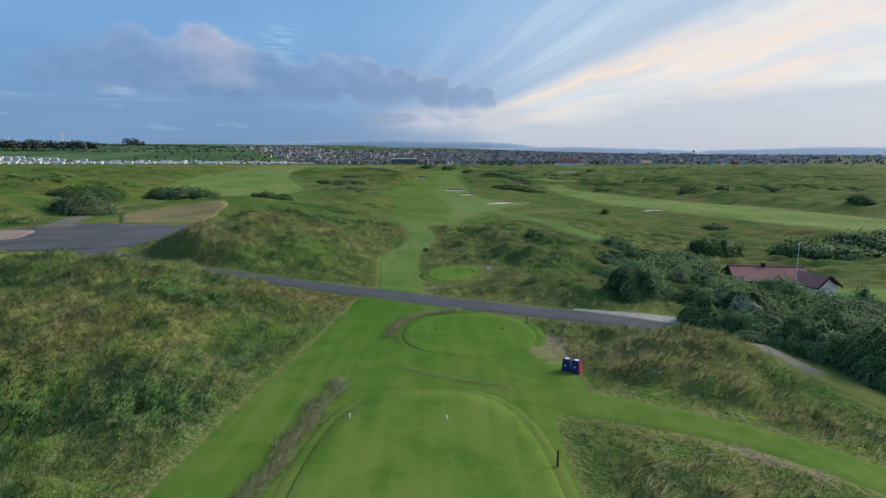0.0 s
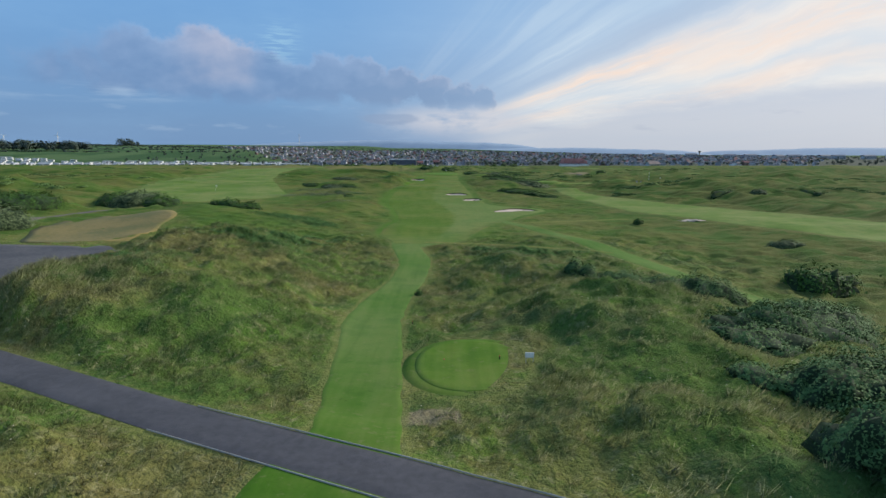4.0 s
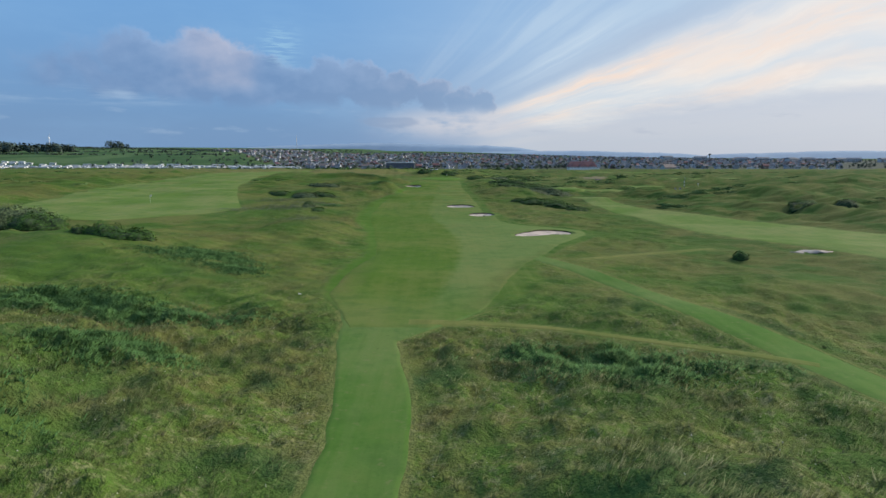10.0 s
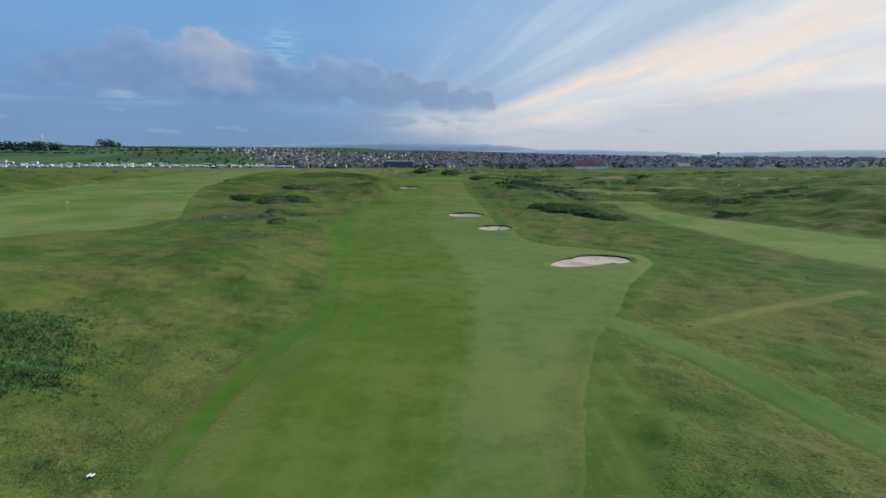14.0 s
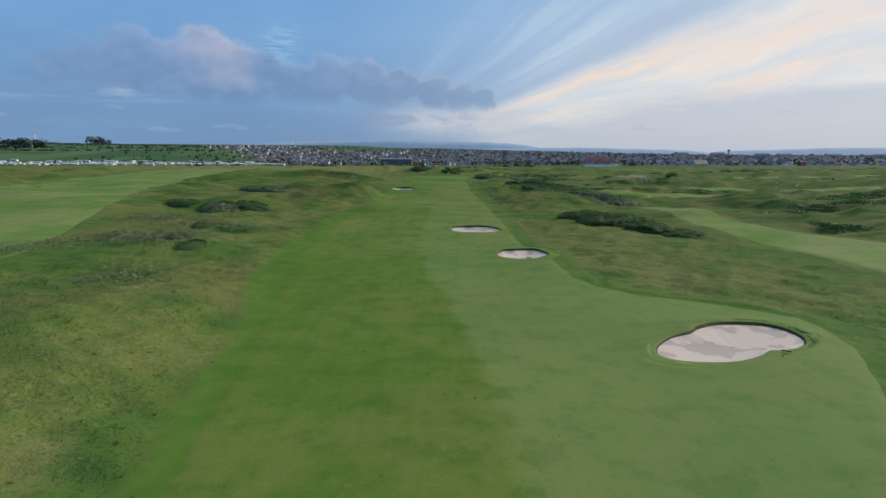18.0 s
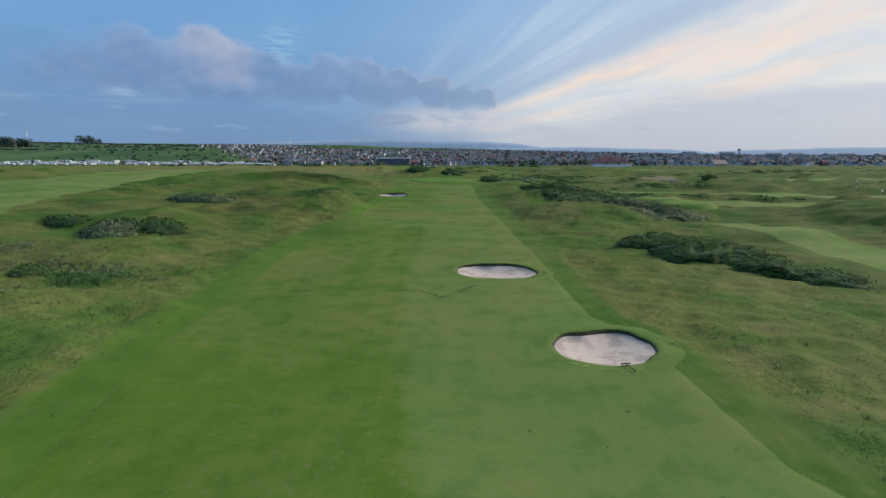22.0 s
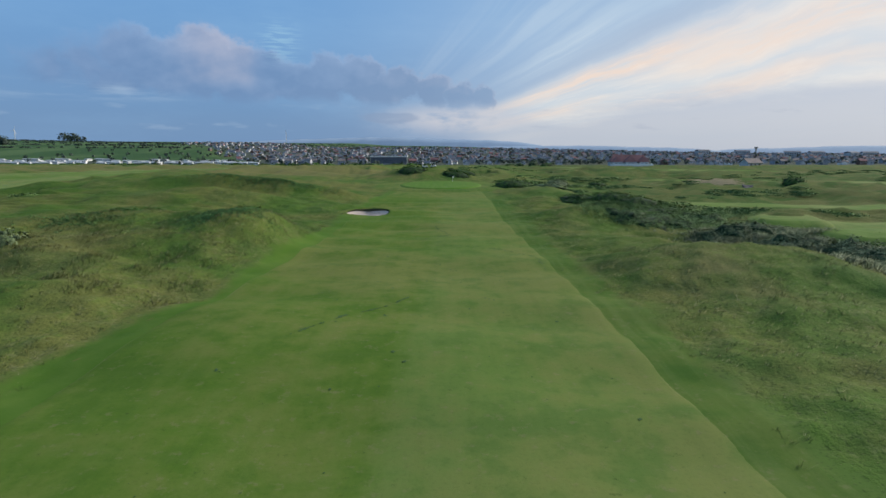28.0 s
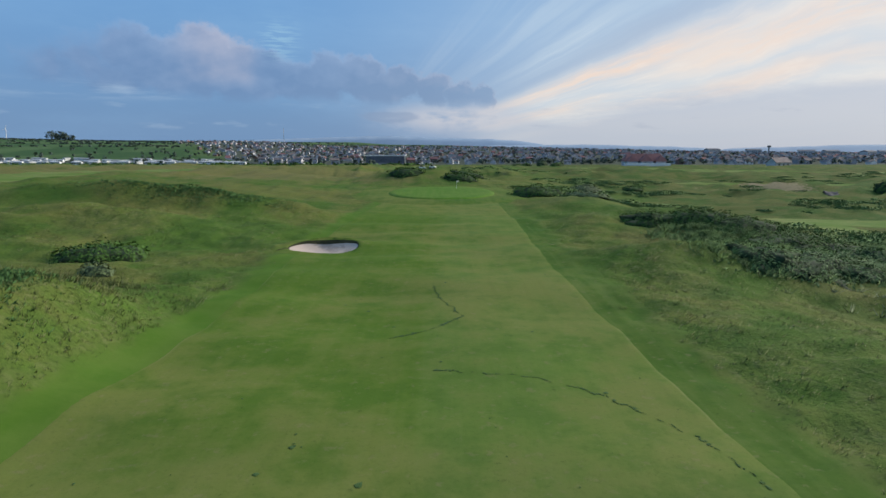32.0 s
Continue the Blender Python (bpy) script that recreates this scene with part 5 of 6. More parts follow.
# ---- shrubs ----
def bush(name, x, y, rx, ry, h, leaf, mat, label, seed, turn=0.0, dense=1.0, group="", lump=0.25, z=None, category="shrub"):
    """A bushy mound: core painted as inner leaf shade under a skin of small leaf clumps with an uneven outline."""
    r = np.random.RandomState(seed)
    base = height(x, y) if z is None else z
    ob = thing(name, x, y, base, label, category, turn, group)
    area = math.pi * (rx * ry + (rx + ry) * h)
    n = int(min(22000, dense * area * 2.5 / (leaf * leaf)))
    a, u = r.rand(n) * 2 * np.pi, r.rand(n) ** 0.8

    def shell(a, u):
        nx, ny, nz = np.cos(a) * np.sqrt(1 - u * u), np.sin(a) * np.sqrt(1 - u * u), u
        bulge = 1 + lump * (waves(nx * rx + seed, ny * ry, 1.9 + 0.25 * min(rx, ry), seed) * 0.6 + 0.4 * waves(nx * rx, ny * ry + nz * h, 0.9, seed + 1))
        flat = (1 - u ** 3) * 0.15
        return nx * rx * (bulge + flat), ny * ry * (bulge + flat), nz * h * bulge, nx / rx, ny / ry, nz / h

    px, py, pz, nx, ny, nz = shell(a, u)
    # a smaller and lower core, coloured as leaf shade, fills in behind the leaves
    ca, cu = np.meshgrid(np.linspace(0, 2 * np.pi, 28, endpoint=False), np.linspace(0, 0.999, 8))
    cx, cy, cz, *_ = shell(ca.ravel(), cu.ravel())
    gx, gy = cx * 0.93 * math.cos(radians(turn)) - cy * 0.93 * math.sin(radians(turn)), cx * 0.93 * math.sin(radians(turn)) + cy * 0.93 * math.cos(radians(turn))
    lowest = np.repeat((surface(x + gx[:28], y + gy[:28]) - base)[None], 8, 0).ravel() * (1 - cu.ravel() ** 2)
    link_mesh("shade_core", np.stack([cx * 0.93, cy * 0.93, cz * 0.9 - 0.15 + lowest], 1), grid_faces(8, 28, True), LEAF_SHADE, ob, "dark green filler core painted as the shade inside the foliage")
    wx, wy = px * math.cos(radians(turn)) - py * math.sin(radians(turn)), px * math.sin(radians(turn)) + py * math.cos(radians(turn))
    pz = pz + (surface(x + wx, y + wy) - base) * (1 - u ** 2)
    nrm = np.stack([nx, ny, nz], 1)
    nrm /= np.linalg.norm(nrm, axis=1)[:, None]
    nrm = nrm + r.normal(0, 0.34, (n, 3))
    nrm /= np.linalg.norm(nrm, axis=1)[:, None]
    s1 = np.cross(nrm, r.normal(0, 1, (n, 3)))
    s1 /= np.linalg.norm(s1, axis=1)[:, None]
    s2 = np.cross(nrm, s1)
    size = (leaf * (0.5 + 0.7 * r.rand(n)))[:, None]
    c = np.stack([px, py, pz], 1) + nrm * (r.rand(n)[:, None] - 0.3) * leaf
    v = np.stack([c - s1 * size * 0.5, c - s2 * size * 0.28 + nrm * size * 0.1, c + s1 * size * 0.6, c + s2 * size * 0.28 + nrm * size * 0.1], 1)
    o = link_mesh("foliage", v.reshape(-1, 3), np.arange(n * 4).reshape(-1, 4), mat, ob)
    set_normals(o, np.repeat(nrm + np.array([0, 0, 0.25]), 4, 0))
    # random tint plus a rise with height: lighter bush tops painted into the leaves
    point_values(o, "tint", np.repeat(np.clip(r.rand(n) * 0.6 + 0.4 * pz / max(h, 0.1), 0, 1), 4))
    return ob


def thicket(line, leaf, mat, label, seed, step=0.85, h=2.2, name="buckthorn_bush", group="buckthorn thicket"):
    """Overlapping bushes along a line of (x, y, half width)."""
    r = np.random.RandomState(seed)
    p = np.array(line, dtype=float)
    s = np.concatenate([[0], np.cumsum(np.hypot(*np.diff(p[:, :2], axis=0).T))])
    at, i = 0.0, 0
    while at <= s[-1]:
        cx, cy, w = (float(np.interp(at, s, p[:, j])) for j in range(3))
        w *= r.uniform(0.55, 1.3)
        bush(name, cx + r.normal(0, 0.34 * w), cy + r.normal(0, 0.34 * w), w * 1.15, w * r.uniform(0.85, 1.1), h * r.uniform(0.55, 1.25), leaf, mat, label, seed * 100 + i, r.uniform(0, 180), group=group, lump=0.5)
        at += w * step
        i += 1


GREY = "dense grey-green sea buckthorn bush in a thicket"
thicket([(20.3, 45.6, 1.3), (23.2, 43.2, 1.6), (25.4, 39.5, 1.7), (26.6, 35, 1.9), (28, 28, 2.2)], 0.14, BUCKTHORN, "dark clipped-looking hedge bush along the gravel lane", 11, h=1.8, name="hedge_bush", group="hedge along the lane")
thicket([(24.5, 47.2, 1.8), (28.5, 45.5, 2.4), (32.5, 42, 2.6), (36, 37, 2.8), (42, 32, 3)], 0.16, BUCKTHORN, GREY, 12, h=2.0)
thicket([(18, 55, 2.2), (24, 54, 3), (31, 53, 3.2), (38, 52, 3.2), (46, 52, 3.4)], 0.16, BUCKTHORN, GREY, 13, h=2.1)
thicket([(20, 66, 2.6), (27, 66, 3.4), (35, 66, 3.6), (42, 65, 3.2), (49, 64, 3)], 0.2, BUCKTHORN, GREY, 14, h=1.9)
thicket([(26, 78, 2.6), (30, 84, 3.2), (37, 90, 3.2), (44, 94, 2.8)], 0.22, BUCKTHORN, GREY, 15, h=1.9)
thicket([(15.5, 102.5, 1.0), (18.5, 101.5, 1.7), (23, 100, 2.1), (27.5, 98, 2.4), (32, 95.5, 2.5)], 0.17, BUCKTHORN, GREY, 16, h=1.35)
thicket([(53, 115, 2.6), (60, 118, 3.2)], 0.5, GORSE, "dark gorse bush beyond the hut", 17, h=2.6, name="gorse_bush", group="gorse behind the hut")
thicket([(70, 116, 4), (82, 119, 4.5), (95, 122, 5), (110, 122, 5)], 0.6, BUCKTHORN, GREY, 18, h=2.6)
thicket([(30, 313, 1.8), (34, 309, 2.8), (39, 303, 3.4), (44, 298, 3.4), (47, 294, 2.2)], 0.2, GORSE, "dark green gorse bush in a low spreading clump", 19, h=1.5, name="gorse_bush", group="gorse clump beside the fairway")
thicket([(36, 317, 2.6), (42, 311, 3.4), (47, 304, 3.0)], 0.22, GORSE, "dark green gorse bush in a low spreading clump", 29, h=1.3, name="gorse_bush", group="gorse clump beside the fairway")
thicket([(32, 397, 3.0), (39, 400, 3.6), (46, 402, 3.6), (53, 406, 3.2)], 0.3, BUCKTHORN, "dense dark green scrub bush in a thicket", 30, h=1.1, step=1.0)
thicket([(33, 424, 3.5), (41, 420, 4.5), (49, 413, 4.5), (56, 410, 4)], 0.3, GORSE, "dense dark green scrub bush in a thicket", 20, h=1.3, step=1.05)
thicket([(44, 385, 2.4), (50, 388, 2.8), (56, 387, 2.2)], 0.3, WILLOW, "pale grey willow scrub on a dune", 23, h=1.3, step=1.2, name="willow_bush", group="grey scrub")
thicket([(46, 374, 2.4), (50, 368, 2.6), (52, 360, 2.6), (50, 353, 2.4)], 0.26, WILLOW, "pale grey willow scrub on a dune", 21, h=1.5, name="willow_bush", group="grey scrub")
thicket([(-56, 184, 1.8), (-52, 184, 2.4), (-48, 183.5, 1.6)], 0.3, GORSE, "dark gorse bush on a dune top", 22, h=1.4, name="gorse_bush", group="gorse on the western dune")
WEST_SHRUBS = ((-92, 153, 7, 6, 4.2), (-112, 190, 9, 7, 4.2), (-126, 205, 8, 7, 3.6), (-96, 222, 8, 6, 4.0), (-86, 216, 5, 5, 3.4), (-106, 226, 6, 5, 3.4), (-52, 318, 6, 4, 1.2), (-45, 320, 5, 3, 1.0), (-64, 326, 4, 2.5, 1.0), (-51, 352, 6, 3.5, 1.6), (-45, 378, 4.5, 3, 1.5), (-35, 396, 3.8, 3, 1.5), (-40, 269, 2, 1.5, 0.8), (-36, 264, 2.5, 1.5, 0.8), (-44, 287, 2, 1.4, 0.7), (-31, 388, 1.8, 1.2, 0.8), (-2.5, 97.3, 0.45, 0.4, 0.6))
EAST_SHRUBS = ((54.5, 195, 1.3, 1.2, 1.6), (74, 158, 3.2, 2.0, 1.5), (143, 200, 4, 3.5, 2.4), (122, 287, 9, 3, 1.8), (138, 290, 3, 3, 2.6), (162, 291, 8, 2.5, 1.8), (23.5, 481, 5, 6, 2.4), (33, 470, 5, 4, 1.6), (127, 503, 3.6, 3.4, 4.0), (60, 800, 5, 4, 4), (86, 842, 4, 4, 5), (72, 838, 4, 3, 3.5), (100, 850, 7, 4, 3), (45, 520, 6, 4, 2), (66, 540, 5, 3, 1.6))
for i, (x, y, rx, ry, h) in enumerate(WEST_SHRUBS + EAST_SHRUBS):
    leaf = 0.14 if rx < 1.6 else 0.2 if y < 300 and rx < 4 else 0.36 if y < 430 else 0.6
    bush("gorse_bush", x, y, rx, ry, h, leaf, GORSE if i % 3 else WILLOW, "dark rounded gorse bush standing in the rough", 400 + i, 20 * i, lump=0.3)
bush("elder_bush", 24.2, 45.2, 1.2, 0.8, 2.6, 0.12, BLOSSOM, "elder bush covered in cream-white blossom", 390, 0)


# ---- distance: town, caravans, clubhouse, woods, moor ----
def gable_roof(x0, x1, y0, y1, z0, rise, over=0.4, thick=0.25, bm=None):
    """A pitched roof with its ridge along x and real thickness."""
    bm = bm or bmesh.new()
    x0, x1, y0, y1 = x0 - over, x1 + over, y0 - over, y1 + over
    m = (y0 + y1) / 2
    v = [[bm.verts.new((x, y, z)) for y, z in ((y0, z0), (m, z0 + rise), (y1, z0), (y1, z0 - thick), (m, z0 + rise - thick), (y0, z0 - thick))] for x in (x0, x1)]
    for i in range(6):
        bm.faces.new((v[0][i], v[0][(i + 1) % 6], v[1][(i + 1) % 6], v[1][i]))
    for row in v:
        bm.faces.new((row[0], row[1], row[4], row[5]))
        bm.faces.new((row[1], row[2], row[3], row[4]))
    return bm


def gable_walls(x0, x1, y0, y1, z0, z1, rise, bm=None):
    """Four walls with pointed ends under a pitched roof."""
    bm = bm or bmesh.new()
    m = (y0 + y1) / 2
    v = [[bm.verts.new((x, y, z)) for y, z in ((y0, z0), (y0, z1), (m, z1 + rise), (y1, z1), (y1, z0))] for x in (x0, x1)]
    for i in range(5):
        bm.faces.new((v[0][i], v[0][(i + 1) % 5], v[1][(i + 1) % 5], v[1][i]))
    bm.faces.new(v[0])
    bm.faces.new(v[1])
    return bm


def hip_roof(x0, x1, y0, y1, z0, rise, over=0.6, thick=0.3, inset=0.6):
    """A roof that slopes on all four sides, its ridge along x."""
    bm = bmesh.new()
    x0, x1, y0, y1 = x0 - over, x1 + over, y0 - over, y1 + over
    m, cut = (y0 + y1) / 2, (y1 - y0) * inset / 2
    low = [bm.verts.new((x, y, z0 - thick)) for x, y in ((x0, y0), (x1, y0), (x1, y1), (x0, y1))]
    eave = [bm.verts.new((v.co.x, v.co.y, z0)) for v in low]
    a, b = bm.verts.new((x0 + cut, m, z0 + rise)), bm.verts.new((x1 - cut, m, z0 + rise))
    bm.faces.new(low)
    for i in range(4):
        bm.faces.new((low[i], low[(i + 1) % 4], eave[(i + 1) % 4], eave[i]))
    bm.faces.new((eave[0], eave[1], b, a))
    bm.faces.new((eave[2], eave[3], a, b))
    bm.faces.new((eave[3], eave[0], a))
    bm.faces.new((eave[1], eave[2], b))
    return bm


def make_house(w, d, h, rise, wall, roof, label, chimney=True):
    ob = thing("house", 0, 0, 0, label, "house", group="houses of the town")
    part("wall", gable_walls(-w / 2, w / 2, -d / 2, d / 2, -2.0, h, rise * 0.98), wall, ob)
    part("roof", gable_roof(-w / 2, w / 2, -d / 2, d / 2, h + 0.12, rise), roof, ob)
    if chimney:
        part("chimney", box(w / 2 - 1.2, w / 2 - 0.3, -0.5, 0.5, h + rise * 0.6, h + rise + 0.9, 0.05), wall, ob)
    for i, x in enumerate((-w * 0.27, w * 0.27)):
        win = part("window", box(x - 0.8, x + 0.8, -d / 2 - 0.06, -d / 2 + 0.02, h * 0.35, h * 0.35 + 1.3), WHITE, ob)
        part("pane", box(x - 0.68, x + 0.68, -d / 2 - 0.09, -d / 2 - 0.05, h * 0.35 + 0.12, h * 0.35 + 1.18), GLASS, win)
    return ob


town = np.random.RandomState(77)
KINDS = []
for w, d, h, rise, wall, roof, words in ((7.5, 6, 2.6, 1.9, RENDER_WALL, SLATE, "white rendered house with a slate roof"), (8, 6, 4.4, 2.2, GREY_WALL, BROWN_ROOF, "grey harled two-storey house with a brown roof"), (7.5, 6, 2.5, 1.8, WHITE, BROWN_ROOF, "small white bungalow with a brown tiled roof"), (8.5, 6, 4.4, 2.3, BRICK_WALL, TERRACOTTA, "brick house with a red tiled roof"), (7.5, 6, 4.4, 2.2, RENDER_WALL, SLATE, "white two-storey house with a dark slate roof")):
    KINDS.append(make_house(w, d, h, rise, wall, roof, words))
used = [False] * len(KINDS)
for row, y in enumerate((972, 1002, 1040)):
    for x in np.arange(-540 + 0.55 * (1600 - y), 600, 16 + 3 * row):
        cx, cy = x + town.uniform(-6, 6), y + town.uniform(-9, 9)
        if 140 < cx < 245 or -90 < cx < -35 or town.rand() < 0.2 or 40 < cx < 120 and y < 990:
            continue
        i = int(town.choice(len(KINDS), p=[0.34, 0.22, 0.14, 0.08, 0.22]))
        m = pose(cx, cy, height(cx, cy), 0, 0, town.choice([0, 90]) + town.uniform(-14, 14))
        if used[i]:
            copy_thing(KINDS[i], m)
        else:
            KINDS[i].matrix_basis, used[i] = m, True


def far_houses():
    """The rest of the town, joined: walls and roofs of some hundreds of small houses up the hill."""
    pv, pf, pm, n = [], [], [], 0
    spots = []
    for y in np.arange(1075, 1850, 25):
        wide = 0.55 + (y - 1075) / 1500
        for x in np.arange(max(-620, -540 + 0.55 * (1600 - y)), 1150 * wide, 14):
            if town.rand() < 0.66 - 0.15 * (y > 1400):
                spots.append((x + town.uniform(-9, 9), y + town.uniform(-10, 10)))
    sp = np.array(spots)
    zs = ground_height(sp[:, 0], sp[:, 1])
    for (x, y), z in zip(spots, zs):
        w, d, h, rise = town.uniform(2.6, 4), town.uniform(2.2, 2.9), town.choice([2.0, 2.4, 3.6]), town.uniform(1.3, 1.9)
        a = town.choice([0, np.pi / 2]) + town.uniform(-0.3, 0.3)
        c, s = np.cos(a), np.sin(a)
        pts = [(-w, -d, -3), (w, -d, -3), (w, d, -3), (-w, d, -3), (-w, -d, h), (w, -d, h), (w, d, h), (-w, d, h), (-w, 0, h + rise), (w, 0, h + rise), (-w, -d - 0.4, h - 0.2), (w, -d - 0.4, h - 0.2), (w, d + 0.4, h - 0.2), (-w, d + 0.4, h - 0.2), (-w, 0, h + rise + 0.2), (w, 0, h + rise + 0.2)]
        pv += [(x + c * p - s * q, y + s * p + c * q, z + r) for p, q, r in pts]
        pf += [(n + i, n + j, n + k, n + l) for i, j, k, l in ((0, 1, 5, 4), (2, 3, 7, 6), (1, 2, 6, 5), (3, 0, 4, 7), (4, 8, 8, 7), (5, 6, 9, 9), (10, 11, 15, 14), (12, 13, 14, 15))]
        a, b = town.choice([0, 0, 1, 2], 1)[0], town.choice([3, 3, 3, 4, 4, 5], 1)[0]
        pm += [a] * 6 + [b] * 2
        n += 16
    me = bpy.data.meshes.new("distant_houses")
    me.from_pydata(pv, [], [tuple(dict.fromkeys(f)) for f in pf])
    for m in (RENDER_WALL, GREY_WALL, BRICK_WALL, SLATE, BROWN_ROOF, TERRACOTTA):
        me.materials.append(m)
    me.polygons.foreach_set("material_index", pm)
    me.update()
    tagged(new("distant_houses", me), "crowded small houses of a town climbing a low hill", "houses", kind="stuff")


far_houses()

# static caravans on the slope to the north-west
van = thing("static_caravan", 0, 0, 0, "white static caravan with a shallow roof and dark windows", "caravan", group="caravan park")
part("body", box(-5.2, 5.2, -1.7, 1.7, -1.0, 2.7, 0.12), WHITE, van)
part("roof", gable_roof(-5.2, 5.2, -1.7, 1.7, 2.74, 0.5, 0.2, 0.12), RENDER_WALL, van)
for x in (-3.6, -1.2, 1.2, 3.6):
    part("window", box(x - 0.7, x + 0.7, -1.76, -1.68, 1.1, 2.0), GLASS, van)
first = True
for row in range(8):
    y = 964 + 33 * row
    for x in np.arange(-0.8 * y, -552 + 0.55 * (1600 - y) - (0 if row < 4 else 130 + 60 * row), 12.2 + 0.5 * row):
        if town.rand() < 0.12 or (row in (3, 6) and town.rand() < 0.4):
            continue
        cx, cy = x + town.uniform(-2, 2), y + town.uniform(-4, 4)
        m = pose(cx, cy, height(cx, cy), 0, 0, town.choice([0, 0, 0, 0, 90]) + town.uniform(-6, 6))
        if first:
            van.matrix_basis, first = m, False
        else:
            copy_thing(van, m)


def clubhouse(x, y):
    ob = thing("clubhouse", x, y, height(x, y), "large clubhouse with steep red tiled roofs and pale walls", "clubhouse", -4)
    part("wall", box(-19, 19, -7, 7, -2, 4.5), RENDER_WALL, ob)
    part("roof", hip_roof(-19, 19, -7, 7, 4.6, 6.8, 0.8, 0.4), TERRACOTTA, ob)
    for gx, gw, gh in ((-13, 4.5, 4.6), (0, 5.5, 6.0), (13, 4.5, 4.6)):
        w = part("wing_wall", box(-6, 6, -gw, gw, -2, 4.4), RENDER_WALL, ob)
        w.matrix_basis = pose(gx, -7, 0, 0, 0, 90)
        r = part("wing_roof", hip_roof(-6, 6, -gw, gw, 4.5, gh + 0.4, 0.6, 0.35, 0.8), TERRACOTTA, ob)
        r.matrix_basis = pose(gx, -7, 0, 0, 0, 90)
        for wx in (-2, 2):
            part("window", box(gx + wx - 1.1, gx + wx + 1.1, -13.1, -12.95, 0.8, 3.0), GLASS, ob)
    part("veranda", box(-21, 21, -16, -13.2, -2, 2.6, 0.1), WHITE, ob, "white glazed veranda along the front")
    for cx in (-9, 9):
        part("chimney", box(cx - 0.8, cx + 0.8, 0.6, 2.2, 8, 13.2, 0.06), RENDER_WALL, ob)
    return ob


clubhouse(193, 905)
halfway = thing("halfway_house", 289, 846, height(289, 846), "pale stone halfway house with a grey-brown hipped roof", "house", 20)
part("wall", gable_walls(-8.5, 8.5, -5, 5, -3, 3.2, 4), RENDER_WALL, halfway)
part("roof", gable_roof(-8.5, 8.5, -5, 5, 3.3, 4.2, 0.7, 0.3), BROWN_ROOF, halfway)
for wx in (-5, 0, 5):
    part("window", box(wx - 0.9, wx + 0.9, -5.08, -4.97, 0.8, 2.2), GLASS, halfway)
shed = thing("long_shed", -61, 1000, height(-61, 1000), "long dark industrial shed with a pale flat roof", "warehouse", 2)
part("wall", box(-21, 21, -8, 8, -2, 8.5), GREY_WALL, shed)
part("cladding", box(-21.1, 21.1, -8.1, -7.9, 1, 7.6), SLATE, shed)
part("roof", box(-22, 22, -9, 9, 8.5, 9.3, 0.1), WHITE, shed)
block = thing("apartment_block", 0, 0, 0, "pale rendered apartment block with rows of windows", "apartment block", group="blocks on the skyline")
part("wall", box(-14, 14, -7, 7, -3, 8.2, 0.1), RENDER_WALL, block)
part("roof", gable_roof(-14, 14, -7, 7, 8.3, 2.4, 0.5, 0.3), SLATE, block)
for floor in range(2):
    for wx in np.arange(-12, 12.1, 4):
        part("window", box(wx - 1.0, wx + 1.0, -7.1, -6.95, 1 + floor * 3.3, 2.8 + floor * 3.3), GLASS, block)
for i, (x, y) in enumerate(((700, 1480), (760, 1500), (812, 1470), (868, 1500), (930, 1480), (985, 1510), (1045, 1490), (1110, 1500), (640, 1560), (560, 1570))):
    m = pose(x, y, height(x, y), 0, 0, 12 * ((i * 7) % 5) - 24)
    if i:
        copy_thing(block, m)
    else:
        block.matrix_basis = m
tower = thing("water_tower", 622, 1470, height(622, 1470), "slim concrete water tower with a wide round tank", "tower")
part("shaft", rod((0, 0, -3), (0, 0, 15), 1.4, 1.1, 14), CONCRETE, tower)
part("tank", rod((0, 0, 14), (0, 0, 16), 1.4, 3.4, 18, rod((0, 0, 16), (0, 0, 18), 3.4, 3.2, 18)), CONCRETE, tower)


def wind_turbine(x, y, tall, spin):
    ob = thing("wind_turbine", x, y, height(x, y), "slender white wind turbine standing still on a hill", "wind turbine", group="wind turbines")
    part("tower", rod((0, 0, -3), (0, 0, tall), 1.3, 0.8, 12), WHITE, ob)
    part("nacelle", box(-1.0, 1.0, -2.4, 2.4, tall - 0.6, tall + 1.4, 0.3), WHITE, ob)
    for i in range(3):
        a = radians(spin + 120 * i)
        part("blade", rod((0, -2.9, tall + 0.4), (math.sin(a) * tall * 0.42, -2.9, tall + 0.4 + math.cos(a) * tall * 0.42), 0.75, 0.2, 6), WHITE, ob)


wind_turbine(-1640, 2614, 42, 20)
wind_turbine(-1870, 2614, 40, 75)
mast = thing("radio_mast", -727, 3126, height(-727, 3126), "thin steel lattice radio mast on the skyline", "mast")
bm = bmesh.new()
for a in range(3):
    rod((1.6 * math.cos(a * 2.1), 1.6 * math.sin(a * 2.1), -4), (0.5 * math.cos(a * 2.1), 0.5 * math.sin(a * 2.1), 62), 0.5, 0.35, 6, bm)
part("lattice", bm, STEEL, mast)


